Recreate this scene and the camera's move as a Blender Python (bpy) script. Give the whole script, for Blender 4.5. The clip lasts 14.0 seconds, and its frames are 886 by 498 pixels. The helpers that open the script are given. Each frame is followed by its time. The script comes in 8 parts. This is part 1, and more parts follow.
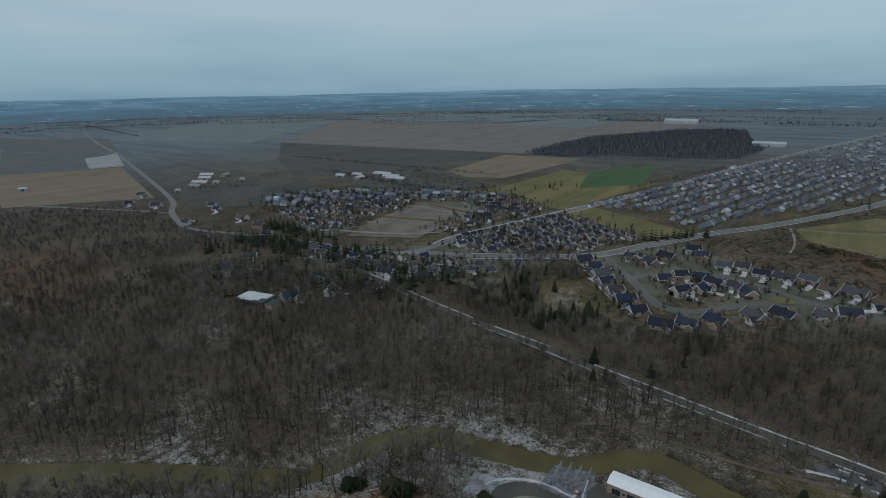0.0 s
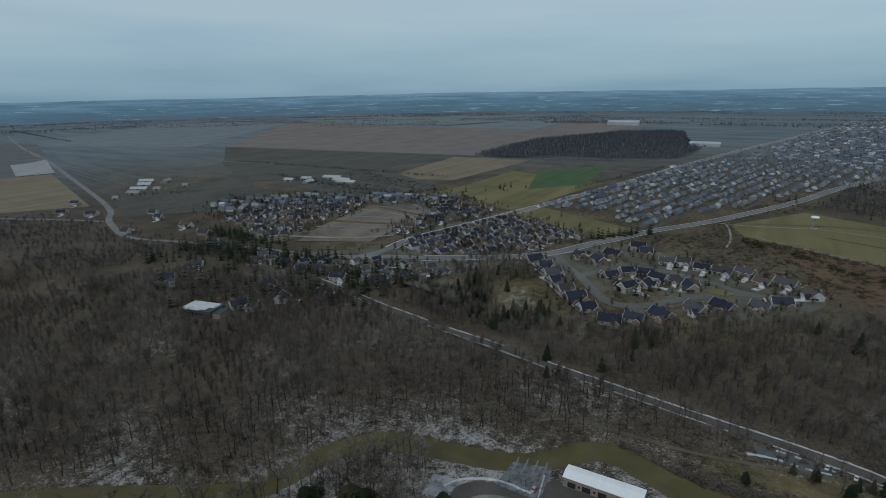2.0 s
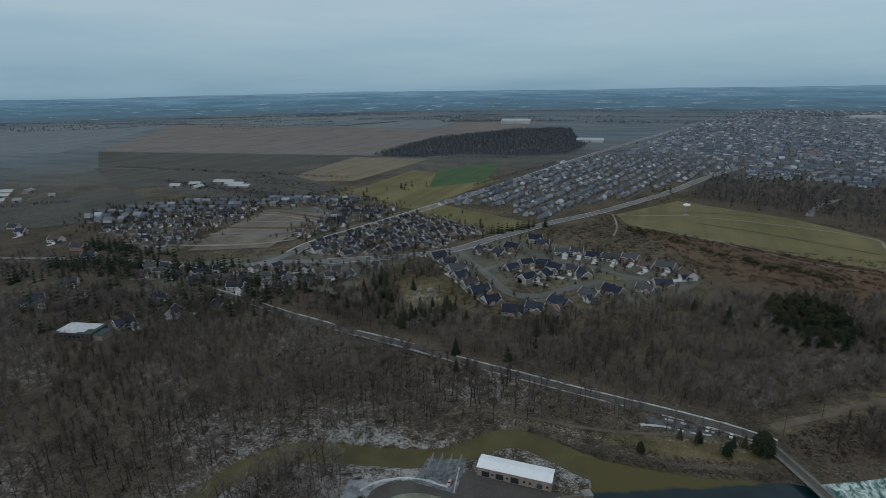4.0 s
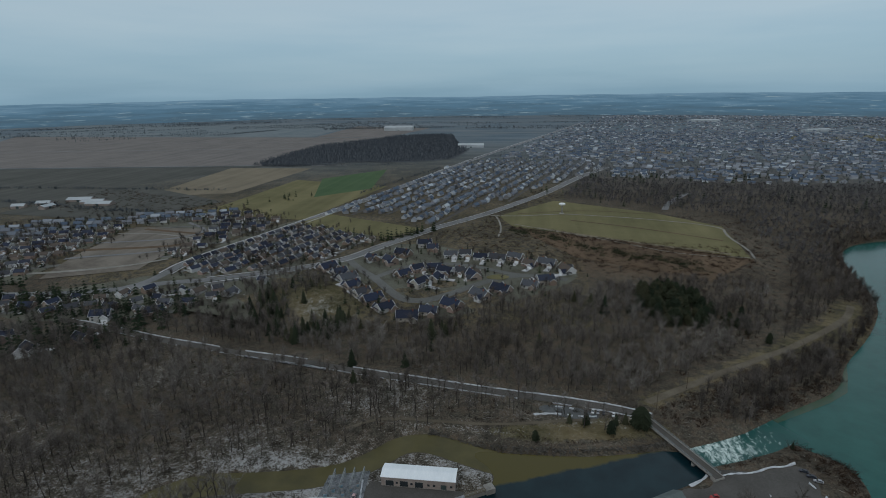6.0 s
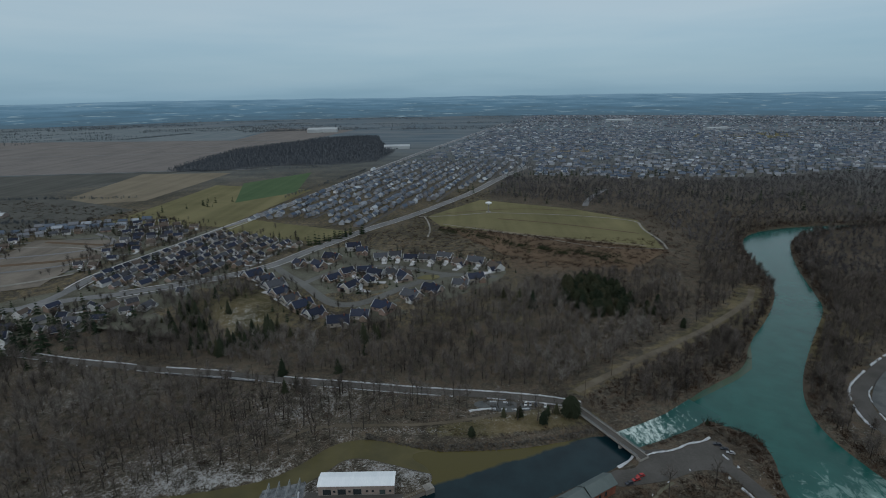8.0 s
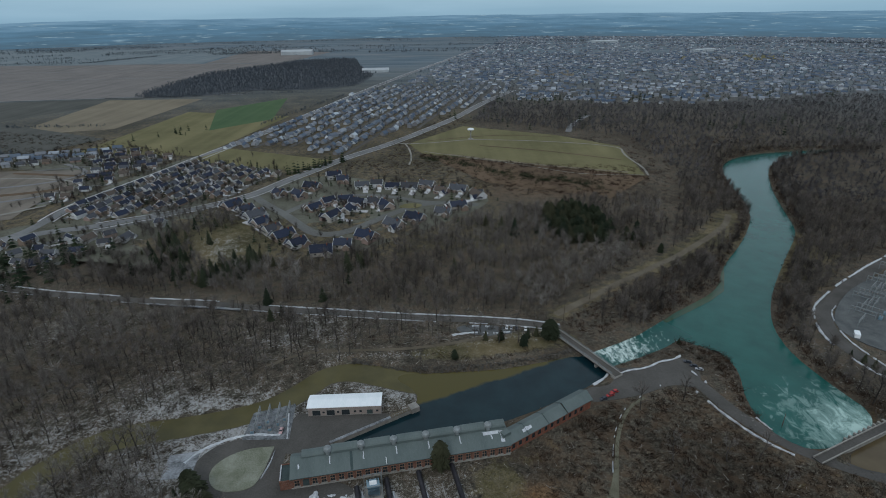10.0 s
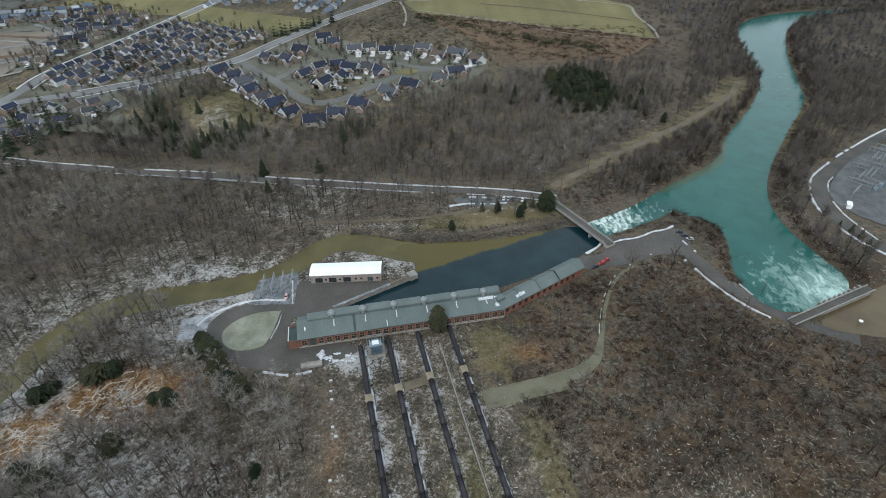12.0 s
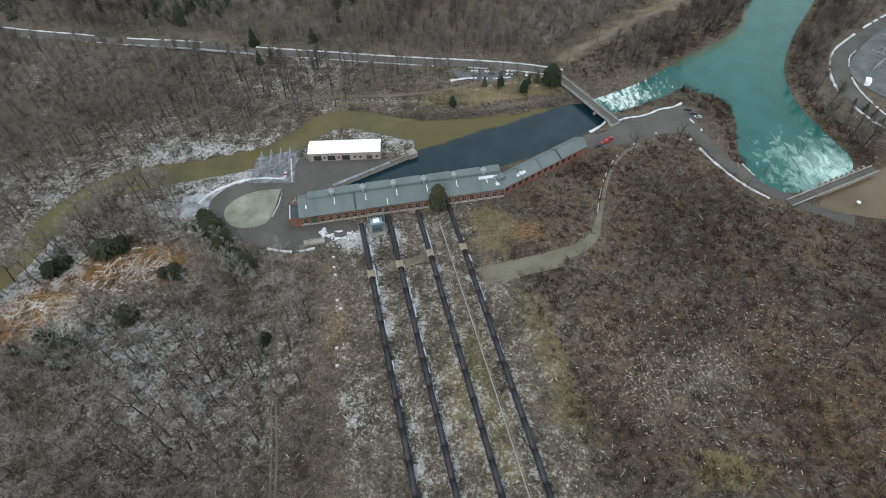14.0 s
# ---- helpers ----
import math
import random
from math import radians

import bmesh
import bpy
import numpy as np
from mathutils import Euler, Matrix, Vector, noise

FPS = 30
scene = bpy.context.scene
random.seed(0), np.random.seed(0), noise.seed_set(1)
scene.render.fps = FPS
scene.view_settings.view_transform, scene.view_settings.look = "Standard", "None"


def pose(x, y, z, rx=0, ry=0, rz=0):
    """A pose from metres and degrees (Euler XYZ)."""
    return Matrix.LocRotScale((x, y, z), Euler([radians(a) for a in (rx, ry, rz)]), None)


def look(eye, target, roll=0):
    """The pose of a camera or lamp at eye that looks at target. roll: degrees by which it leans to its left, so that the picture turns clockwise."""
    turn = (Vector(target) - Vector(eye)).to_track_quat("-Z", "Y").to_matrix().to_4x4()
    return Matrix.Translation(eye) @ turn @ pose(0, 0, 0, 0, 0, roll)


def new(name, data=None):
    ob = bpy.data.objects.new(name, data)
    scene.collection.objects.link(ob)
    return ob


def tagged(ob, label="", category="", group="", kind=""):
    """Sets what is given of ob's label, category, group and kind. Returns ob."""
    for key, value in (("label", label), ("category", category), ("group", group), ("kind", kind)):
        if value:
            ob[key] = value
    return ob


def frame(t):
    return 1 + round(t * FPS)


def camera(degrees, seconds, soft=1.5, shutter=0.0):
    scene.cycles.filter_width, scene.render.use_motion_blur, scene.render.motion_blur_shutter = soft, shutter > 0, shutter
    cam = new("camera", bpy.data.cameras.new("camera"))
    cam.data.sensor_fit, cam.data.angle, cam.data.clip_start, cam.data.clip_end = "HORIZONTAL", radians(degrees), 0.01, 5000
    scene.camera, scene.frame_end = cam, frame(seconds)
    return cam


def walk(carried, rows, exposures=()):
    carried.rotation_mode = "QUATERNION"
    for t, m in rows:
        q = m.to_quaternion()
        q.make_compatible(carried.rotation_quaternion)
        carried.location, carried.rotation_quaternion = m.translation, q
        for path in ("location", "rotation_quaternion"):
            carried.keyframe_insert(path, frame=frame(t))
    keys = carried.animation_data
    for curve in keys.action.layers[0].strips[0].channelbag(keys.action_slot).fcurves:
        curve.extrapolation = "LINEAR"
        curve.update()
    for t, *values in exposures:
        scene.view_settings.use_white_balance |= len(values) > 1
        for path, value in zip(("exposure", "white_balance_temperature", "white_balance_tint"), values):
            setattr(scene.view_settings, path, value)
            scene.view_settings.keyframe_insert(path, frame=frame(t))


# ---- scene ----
# ================= camera and walk =================
EYE_Z = 200.0
cam = camera(78.9, 14.0, soft=0.95)
walk(cam, [
    (0, pose(0, 0, EYE_Z, 0, 0, 37.45) @ pose(0, 0, 0, 73.26, 0, 0) @ pose(0, 0, 0, 0, 0, -0.88)),
    (0.5, pose(0, 0, EYE_Z, 0, 0, 35.98) @ pose(0, 0, 0, 73.31, 0, 0) @ pose(0, 0, 0, 0, 0, -0.88)),
    (1, pose(0, 0, EYE_Z, 0, 0, 34.56) @ pose(0, 0, 0, 73.36, 0, 0) @ pose(0, 0, 0, 0, 0, -0.89)),
    (1.5, pose(0, 0, EYE_Z, 0, 0, 33.27) @ pose(0, 0, 0, 73.40, 0, 0) @ pose(0, 0, 0, 0, 0, -0.86)),
    (2, pose(0, 0, EYE_Z, 0, 0, 32.21) @ pose(0, 0, 0, 73.44, 0, 0) @ pose(0, 0, 0, 0, 0, -0.85)),
    (2.2, pose(0, 0, EYE_Z, 0, 0, 31.82) @ pose(0, 0, 0, 73.46, 0, 0) @ pose(0, 0, 0, 0, 0, -0.85)),
    (4.3, pose(0, 0, EYE_Z, 0, 0, 19.23) @ pose(0, 0, 0, 73.46, 0, 0) @ pose(0, 0, 0, 0, 0, -0.78)),
    (4.5, pose(0, 0, EYE_Z, 0, 0, 17.67) @ pose(0, 0, 0, 73.65, 0, 0) @ pose(0, 0, 0, 0, 0, -0.78)),
    (5, pose(0, 0, EYE_Z, 0, 0, 14.62) @ pose(0, 0, 0, 73.71, 0, 0) @ pose(0, 0, 0, 0, 0, -0.79)),
    (5.5, pose(0, 0, EYE_Z, 0, 0, 11.78) @ pose(0, 0, 0, 73.76, 0, 0) @ pose(0, 0, 0, 0, 0, -0.79)),
    (6, pose(0, 0, EYE_Z, 0, 0, 9.50) @ pose(0, 0, 0, 73.81, 0, 0) @ pose(0, 0, 0, 0, 0, -0.79)),
    (6.5, pose(0, 0, EYE_Z, 0, 0, 6.60) @ pose(0, 0, 0, 73.83, 0, 0) @ pose(0, 0, 0, 0, 0, -0.80)),
    (7, pose(0, 0, EYE_Z, 0, 0, 4.15) @ pose(0, 0, 0, 73.85, 0, 0) @ pose(0, 0, 0, 0, 0, -0.81)),
    (7.5, pose(0, 0, EYE_Z, 0, 0, 2.98) @ pose(0, 0, 0, 73.91, 0, 0) @ pose(0, 0, 0, 0, 0, -0.83)),
    (7.7, pose(0, 0, EYE_Z, 0, 0, 2.46) @ pose(0, 0, 0, 73.92, 0, 0) @ pose(0, 0, 0, 0, 0, -0.83)),
    (9.8, pose(0, 0, EYE_Z, 0, 0, -0.14) @ pose(0, 0, 0, 67.64, 0, 0) @ pose(0, 0, 0, 0, 0, -0.77)),
    (10, pose(0, 0, EYE_Z, 0, 0, -0.15) @ pose(0, 0, 0, 66.18, 0, 0) @ pose(0, 0, 0, 0, 0, -0.77)),
    (10.5, pose(0, 0, EYE_Z, 0, 0, -0.21) @ pose(0, 0, 0, 62.63, 0, 0) @ pose(0, 0, 0, 0, 0, -0.76)),
    (11, pose(0, 0, EYE_Z, 0, 0, -0.25) @ pose(0, 0, 0, 59.18, 0, 0) @ pose(0, 0, 0, 0, 0, -0.75)),
    (11.5, pose(0, 0, EYE_Z, 0, 0, -0.27) @ pose(0, 0, 0, 55.81, 0, 0) @ pose(0, 0, 0, 0, 0, -0.74)),
    (12, pose(0, 0, EYE_Z, 0, 0, -0.27) @ pose(0, 0, 0, 52.54, 0, 0) @ pose(0, 0, 0, 0, 0, -0.74)),
    (12.5, pose(0, 0, EYE_Z, 0, 0, -0.20) @ pose(0, 0, 0, 49.31, 0, 0) @ pose(0, 0, 0, 0, 0, -0.71)),
    (13, pose(0, 0, EYE_Z, 0, 0, -0.14) @ pose(0, 0, 0, 46.08, 0, 0) @ pose(0, 0, 0, 0, 0, -0.67)),
    (13.5, pose(0, 0, EYE_Z, 0, 0, -0.12) @ pose(0, 0, 0, 42.86, 0, 0) @ pose(0, 0, 0, 0, 0, -0.62)),
    (14, pose(0, 0, EYE_Z, 0, 0, -0.06) @ pose(0, 0, 0, 39.72, 0, 0) @ pose(0, 0, 0, 0, 0, -0.60)),
], exposures=[(0.0, 0.0, 6300, 7), (7.7, 0.0, 6300, 7), (9.8, 0.2, 6150, 7), (10.5, 0.58, 6150, 7), (11.0, 0.84, 6250, 7), (12.0, 1.2, 6400, 7), (14.0, 1.4, 6500, 8)])

# ================= world, sun =================
world = bpy.data.worlds.new("world")
scene.world = world
world.use_nodes = True
wn, wl = world.node_tree.nodes, world.node_tree.links
wn.clear()
w_out = wn.new("ShaderNodeOutputWorld")
w_sky = wn.new("ShaderNodeTexSky")
w_sky.sky_type, w_sky.sun_disc = "NISHITA", False
w_sky.sun_elevation, w_sky.sun_rotation = radians(38), radians(200)
w_bg1 = wn.new("ShaderNodeBackground")
w_bg1.inputs["Strength"].default_value = 0.012
wl.new(w_sky.outputs[0], w_bg1.inputs["Color"])
w_tc = wn.new("ShaderNodeTexCoord")
w_sep = wn.new("ShaderNodeSeparateXYZ")
wl.new(w_tc.outputs["Generated"], w_sep.inputs[0])
w_map = wn.new("ShaderNodeMapping")
w_map.inputs["Scale"].default_value = (1.6, 1.6, 14)
w_map.inputs["Rotation"].default_value = (0.03, 0.05, 0)
wl.new(w_tc.outputs["Generated"], w_map.inputs[0])
w_noise = wn.new("ShaderNodeTexNoise")
w_noise.inputs["Scale"].default_value, w_noise.inputs["Detail"].default_value = 1.5, 5
wl.new(w_map.outputs[0], w_noise.inputs["Vector"])
w_mad = wn.new("ShaderNodeMath")
w_mad.operation = "MULTIPLY_ADD"
wl.new(w_noise.outputs["Fac"], w_mad.inputs[0])
w_mad.inputs[1].default_value = 0.14
wl.new(w_sep.outputs["Z"], w_mad.inputs[2])
w_ramp = wn.new("ShaderNodeValToRGB")
cr = w_ramp.color_ramp
cr.elements[0].position, cr.elements[0].color = 0.03, (0.135, 0.245, 0.335, 1)
cr.elements[1].position, cr.elements[1].color = 0.33, (0.43, 0.47, 0.51, 1)
for p, c in ((0.085, (0.215, 0.335, 0.43, 1)), (0.14, (0.27, 0.38, 0.465, 1)), (0.20, (0.345, 0.435, 0.50, 1))):
    e = cr.elements.new(p)
    e.color = c
wl.new(w_mad.outputs[0], w_ramp.inputs[0])
w_bg2 = wn.new("ShaderNodeBackground")
wl.new(w_ramp.outputs[0], w_bg2.inputs["Color"])
w_bg2.inputs["Strength"].default_value = 1.0
w_add = wn.new("ShaderNodeAddShader")
wl.new(w_bg1.outputs[0], w_add.inputs[0])
wl.new(w_bg2.outputs[0], w_add.inputs[1])
wl.new(w_add.outputs[0], w_out.inputs[0])

sun_data = bpy.data.lights.new("sun", "SUN")
sun_data.energy, sun_data.angle, sun_data.color = 0.6, radians(14), (1, 0.96, 0.9)
sun_ob = new("sun", sun_data)
sun_ob.matrix_world = look((0, 0, 900), (340, 940, 0))

# ================= materials =================
def nodes_of(name):
    m = bpy.data.materials.new(name)
    m.use_nodes = True
    nt = m.node_tree
    return m, nt.nodes, nt.links, nt.nodes["Principled BSDF"]


def tex(n, l, scale, detail=4, rough=0.6, stretch=None, kind="Object"):
    tc = n.new("ShaderNodeTexCoord")
    src = tc.outputs[kind]
    if stretch:
        mp = n.new("ShaderNodeMapping")
        mp.inputs["Scale"].default_value = stretch[:3]
        if len(stretch) > 3:
            mp.inputs["Rotation"].default_value = (0, 0, stretch[3])
        l.new(src, mp.inputs[0])
        src = mp.outputs[0]
    t = n.new("ShaderNodeTexNoise")
    t.inputs["Scale"].default_value, t.inputs["Detail"].default_value, t.inputs["Roughness"].default_value = scale, detail, rough
    l.new(src, t.inputs["Vector"])
    return t.outputs["Fac"]


def ramp(n, l, fac, stops):
    r = n.new("ShaderNodeValToRGB")
    e = r.color_ramp.elements
    while len(e) < len(stops):
        e.new(0.5)
    for k, (p, c) in enumerate(stops):
        e[k].position, e[k].color = p, (*c, 1)
    l.new(fac, r.inputs[0])
    return r.outputs[0]


def mix(n, l, fac, a, b, mode="MIX"):
    m = n.new("ShaderNodeMix")
    m.data_type, m.blend_type = "RGBA", mode
    for sock, v in ((m.inputs[0], fac), (m.inputs[6], a), (m.inputs[7], b)):
        if isinstance(v, bpy.types.NodeSocket):
            l.new(v, sock)
        elif isinstance(v, tuple):
            sock.default_value = (*v, 1)
        else:
            sock.default_value = v
    return m.outputs[2]


def math_node(n, l, op, a, b=0.0):
    m = n.new("ShaderNodeMath")
    m.operation = op
    for k, v in enumerate((a, b)):
        if isinstance(v, bpy.types.NodeSocket):
            l.new(v, m.inputs[k])
        else:
            m.inputs[k].default_value = v
    return m.outputs[0]


def bump(n, l, bsdf, fac, strength, dist):
    b = n.new("ShaderNodeBump")
    b.inputs["Strength"].default_value, b.inputs["Distance"].default_value = strength, dist
    l.new(fac, b.inputs["Height"])
    l.new(b.outputs[0], bsdf.inputs["Normal"])


def attr(n, name):
    a = n.new("ShaderNodeAttribute")
    a.attribute_name = name
    return a


def plain(name, c1, c2, rough=0.8, metal=0.0, s1=0.3, s2=4.0, bumpd=0.02, kind="Object", stretch=None, vary=0.0, spec=0.3):
    """Two colours mixed by noise at two scales, with a fine bump; vary: how far pieces differ."""
    m, n, l, b = nodes_of(name)
    big, fine = tex(n, l, s1, 4, 0.6, stretch, kind), tex(n, l, s2, 5, 0.7, stretch, kind)
    f = math_node(n, l, "ADD", math_node(n, l, "MULTIPLY", big, 0.55), math_node(n, l, "MULTIPLY", fine, 0.45))
    col = ramp(n, l, f, ((0.36, c1), (0.64, c2)))
    if vary:
        oi = n.new("ShaderNodeObjectInfo")
        v = math_node(n, l, "MULTIPLY_ADD", oi.outputs["Random"], vary)
        v.node.inputs[2].default_value = 1 - vary / 2
        comb = n.new("ShaderNodeCombineXYZ")
        for k in range(3):
            l.new(v, comb.inputs[k])
        col = mix(n, l, 1.0, col, comb.outputs[0], "MULTIPLY")
    l.new(col, b.inputs["Base Color"])
    b.inputs["Roughness"].default_value, b.inputs["Metallic"].default_value = rough, metal
    b.inputs["Specular IOR Level"].default_value = spec
    bump(n, l, b, fine, 0.5, bumpd)
    return m


def picked(name, colours, rough=0.7, noise_scale=0.6, amount=0.35):
    """One of several colours for each object, by its own random number, with weathering."""
    m, n, l, b = nodes_of(name)
    oi = n.new("ShaderNodeObjectInfo")
    stops = [(k / len(colours), c) for k, c in enumerate(colours)]
    r = ramp(n, l, oi.outputs["Random"], stops)
    r.node.color_ramp.interpolation = "CONSTANT"
    w = tex(n, l, noise_scale, 5, 0.7)
    dark = ramp(n, l, w, ((0.3, (1 - amount,) * 3), (0.7, (1 + amount * 0.3,) * 3)))
    l.new(mix(n, l, 1.0, r, dark, "MULTIPLY"), b.inputs["Base Color"])
    b.inputs["Roughness"].default_value = rough
    b.inputs["Specular IOR Level"].default_value = 0.12
    bump(n, l, b, w, 0.3, 0.03)
    return m


def tinted(name, stops, rough=0.85, attribute="tint", islands=0.3):
    """Colour by a number that each plant or house carries, varied from piece to piece."""
    m, n, l, b = nodes_of(name)
    a = attr(n, attribute)
    g = n.new("ShaderNodeNewGeometry")
    j = math_node(n, l, "MULTIPLY", math_node(n, l, "SUBTRACT", g.outputs["Random Per Island"], 0.5), islands)
    l.new(ramp(n, l, math_node(n, l, "ADD", a.outputs["Fac"], j), stops), b.inputs["Base Color"])
    b.inputs["Roughness"].default_value = rough
    b.inputs["Specular IOR Level"].default_value = 0.15
    return m


def ground_material():
    m, n, l, b = nodes_of("winter_ground")
    cov = attr(n, "cover")
    sep = n.new("ShaderNodeSeparateColor")
    l.new(cov.outputs["Color"], sep.inputs[0])
    fine = tex(n, l, 0.8, 6, 0.72)
    fine.node.inputs["Distortion"].default_value = 0.8
    straw = tex(n, l, 0.55, 3, 0.6)
    straw.node.inputs["Distortion"].default_value = 2.5
    mid = tex(n, l, 0.16, 6, 0.7)
    big = tex(n, l, 0.02, 5, 0.6)
    vast = tex(n, l, 0.0035, 4, 0.6)
    streak = tex(n, l, 1.0, 6, 0.65, (0.0016, 0.011, 1, 0.12))
    leaf = ramp(n, l, fine, ((0.34, (0.021, 0.020, 0.015)), (0.5, (0.064, 0.059, 0.047)), (0.66, (0.165, 0.153, 0.126))))
    leaf = mix(n, l, ramp(n, l, mid, ((0.42, (0, 0, 0)), (0.62, (1, 1, 1)))), leaf, mix(n, l, fine, (0.032, 0.022, 0.014), (0.115, 0.086, 0.060)))
    grass = ramp(n, l, fine, ((0.34, (0.038, 0.036, 0.018)), (0.68, (0.155, 0.138, 0.070))))
    grass = mix(n, l, ramp(n, l, big, ((0.4, (0, 0, 0)), (0.65, (1, 1, 1)))), grass, mix(n, l, fine, (0.055, 0.042, 0.022), (0.19, 0.155, 0.09)))
    # Distance haze put into the colour: blue-grey tones for far ground.
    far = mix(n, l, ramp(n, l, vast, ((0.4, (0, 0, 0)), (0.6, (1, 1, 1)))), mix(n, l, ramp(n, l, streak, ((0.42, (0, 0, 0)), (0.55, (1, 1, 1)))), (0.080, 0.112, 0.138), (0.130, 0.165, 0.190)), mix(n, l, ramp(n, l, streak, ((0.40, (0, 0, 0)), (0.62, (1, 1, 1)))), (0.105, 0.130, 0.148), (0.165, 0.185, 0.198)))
    rust = ramp(n, l, fine, ((0.34, (0.060, 0.028, 0.011)), (0.66, (0.31, 0.165, 0.065))))
    gn = math_node(n, l, "ADD", sep.outputs[1], math_node(n, l, "MULTIPLY", math_node(n, l, "SUBTRACT", mid, 0.5), 1.2))
    base = mix(n, l, ramp(n, l, gn, ((0.42, (0, 0, 0)), (0.58, (1, 1, 1)))), leaf, grass)
    shade = ramp(n, l, big, ((0.35, (0.62, 0.60, 0.58)), (0.62, (1.18, 1.16, 1.14))))
    base = mix(n, l, 1.0, base, shade, "MULTIPLY")
    rn = math_node(n, l, "MULTIPLY", sep.outputs[2], math_node(n, l, "MULTIPLY", mid, 1.9))
    base = mix(n, l, math_node(n, l, "MINIMUM", rn, 1.0), base, rust)
    lines = ramp(n, l, straw, ((0.455, (0, 0, 0)), (0.495, (0.75, 0.75, 0.75)), (0.515, (0.75, 0.75, 0.75)), (0.555, (0, 0, 0))))
    lines = mix(n, l, ramp(n, l, mid, ((0.40, (0, 0, 0)), (0.60, (1, 1, 1)))), (0, 0, 0), lines)
    base = mix(n, l, math_node(n, l, "MULTIPLY", lines, math_node(n, l, "MINIMUM", math_node(n, l, "MULTIPLY", sep.outputs[0], 1.7), 1.0)), base, (0.25, 0.23, 0.195))
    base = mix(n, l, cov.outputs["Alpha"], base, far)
    sn = math_node(n, l, "ADD", math_node(n, l, "MULTIPLY", fine, 0.55), math_node(n, l, "ADD", math_node(n, l, "MULTIPLY", mid, 0.3), math_node(n, l, "MULTIPLY", big, 0.15)))
    sn = math_node(n, l, "ADD", sn, math_node(n, l, "MULTIPLY", math_node(n, l, "SUBTRACT", sep.outputs[0], 0.5), 0.5))
    base = mix(n, l, ramp(n, l, sn, ((0.53, (0, 0, 0)), (0.62, (0.85, 0.85, 0.85)))), base, (0.36, 0.365, 0.365))
    l.new(base, b.inputs["Base Color"])
    b.inputs["Roughness"].default_value = 0.95
    b.inputs["Specular IOR Level"].default_value = 0.1
    bump(n, l, b, fine, 0.7, 0.5)
    return m


def water_material(name, c1, c2, foam=None, side=None, rough=0.12, spec=0.22, froth=((0.70, 0.0), (0.86, 0.34), (1.05, 0.95)), white=(0.42, 0.57, 0.53)):
    """Turbid water. foam: (x, y, reach, amount, lie, size, long) round a fall; side: (nx, ny, d, colour) beyond a soft line."""
    m, n, l, b = nodes_of(name)
    w1, w2 = tex(n, l, 0.05, 4, 0.6), tex(n, l, 0.9, 4, 0.6)
    col = ramp(n, l, w1, ((0.35, c1), (0.65, c2)))
    tc = n.new("ShaderNodeTexCoord")
    xyz = n.new("ShaderNodeSeparateXYZ")
    l.new(tc.outputs["Object"], xyz.inputs[0])
    if side:
        nx, ny, d, c = side
        v = math_node(n, l, "ADD", math_node(n, l, "MULTIPLY", xyz.outputs[0], nx), math_node(n, l, "MULTIPLY", xyz.outputs[1], ny))
        v = math_node(n, l, "ADD", math_node(n, l, "MULTIPLY", math_node(n, l, "SUBTRACT", v, d), 0.12), math_node(n, l, "MULTIPLY", w1, 1.2))
        col = mix(n, l, ramp(n, l, v, ((0.45, (0, 0, 0)), (0.72, (1, 1, 1)))), col, c)
    b.inputs["Roughness"].default_value = rough
    b.inputs["Specular IOR Level"].default_value = spec
    if foam:
        fx, fy, reach, amount, lie, size, long = foam
        dx, dy = math_node(n, l, "SUBTRACT", xyz.outputs[0], fx), math_node(n, l, "SUBTRACT", xyz.outputs[1], fy)
        d = math_node(n, l, "SQRT", math_node(n, l, "ADD", math_node(n, l, "MULTIPLY", dx, dx), math_node(n, l, "MULTIPLY", dy, dy)))
        near = math_node(n, l, "SUBTRACT", 1.0, math_node(n, l, "DIVIDE", d, reach))
        streak = tex(n, l, size * 0.7, 9, 0.72, (1.0, long, 1, lie))
        streak.node.inputs["Distortion"].default_value = 0.7
        f = math_node(n, l, "ADD", math_node(n, l, "MULTIPLY", near, amount), streak)
        col = mix(n, l, ramp(n, l, f, tuple((p, (v,) * 3) for p, v in froth)), col, white)
        l.new(ramp(n, l, f, ((0.72, (rough,) * 3), (0.95, (0.8,) * 3))), b.inputs["Roughness"])
    l.new(col, b.inputs["Base Color"])
    bump(n, l, b, w2, 0.25, 0.12)
    return m


def field_material(name, c1, c2, turn, row=0.06):
    """A field with faint rows along its length."""
    m, n, l, b = nodes_of(name)
    rows = tex(n, l, 1.0, 3, 0.5, (row, row * 0.04, 1, turn))
    blot = tex(n, l, 0.012, 6, 0.65)
    fine = tex(n, l, 0.4, 4, 0.7)
    f = math_node(n, l, "ADD", math_node(n, l, "MULTIPLY", rows, 0.4), math_node(n, l, "ADD", math_node(n, l, "MULTIPLY", blot, 0.45), math_node(n, l, "MULTIPLY", fine, 0.15)))
    l.new(ramp(n, l, f, ((0.36, c1), (0.64, c2))), b.inputs["Base Color"])
    b.inputs["Roughness"].default_value = 0.95
    b.inputs["Specular IOR Level"].default_value = 0.1
    return m


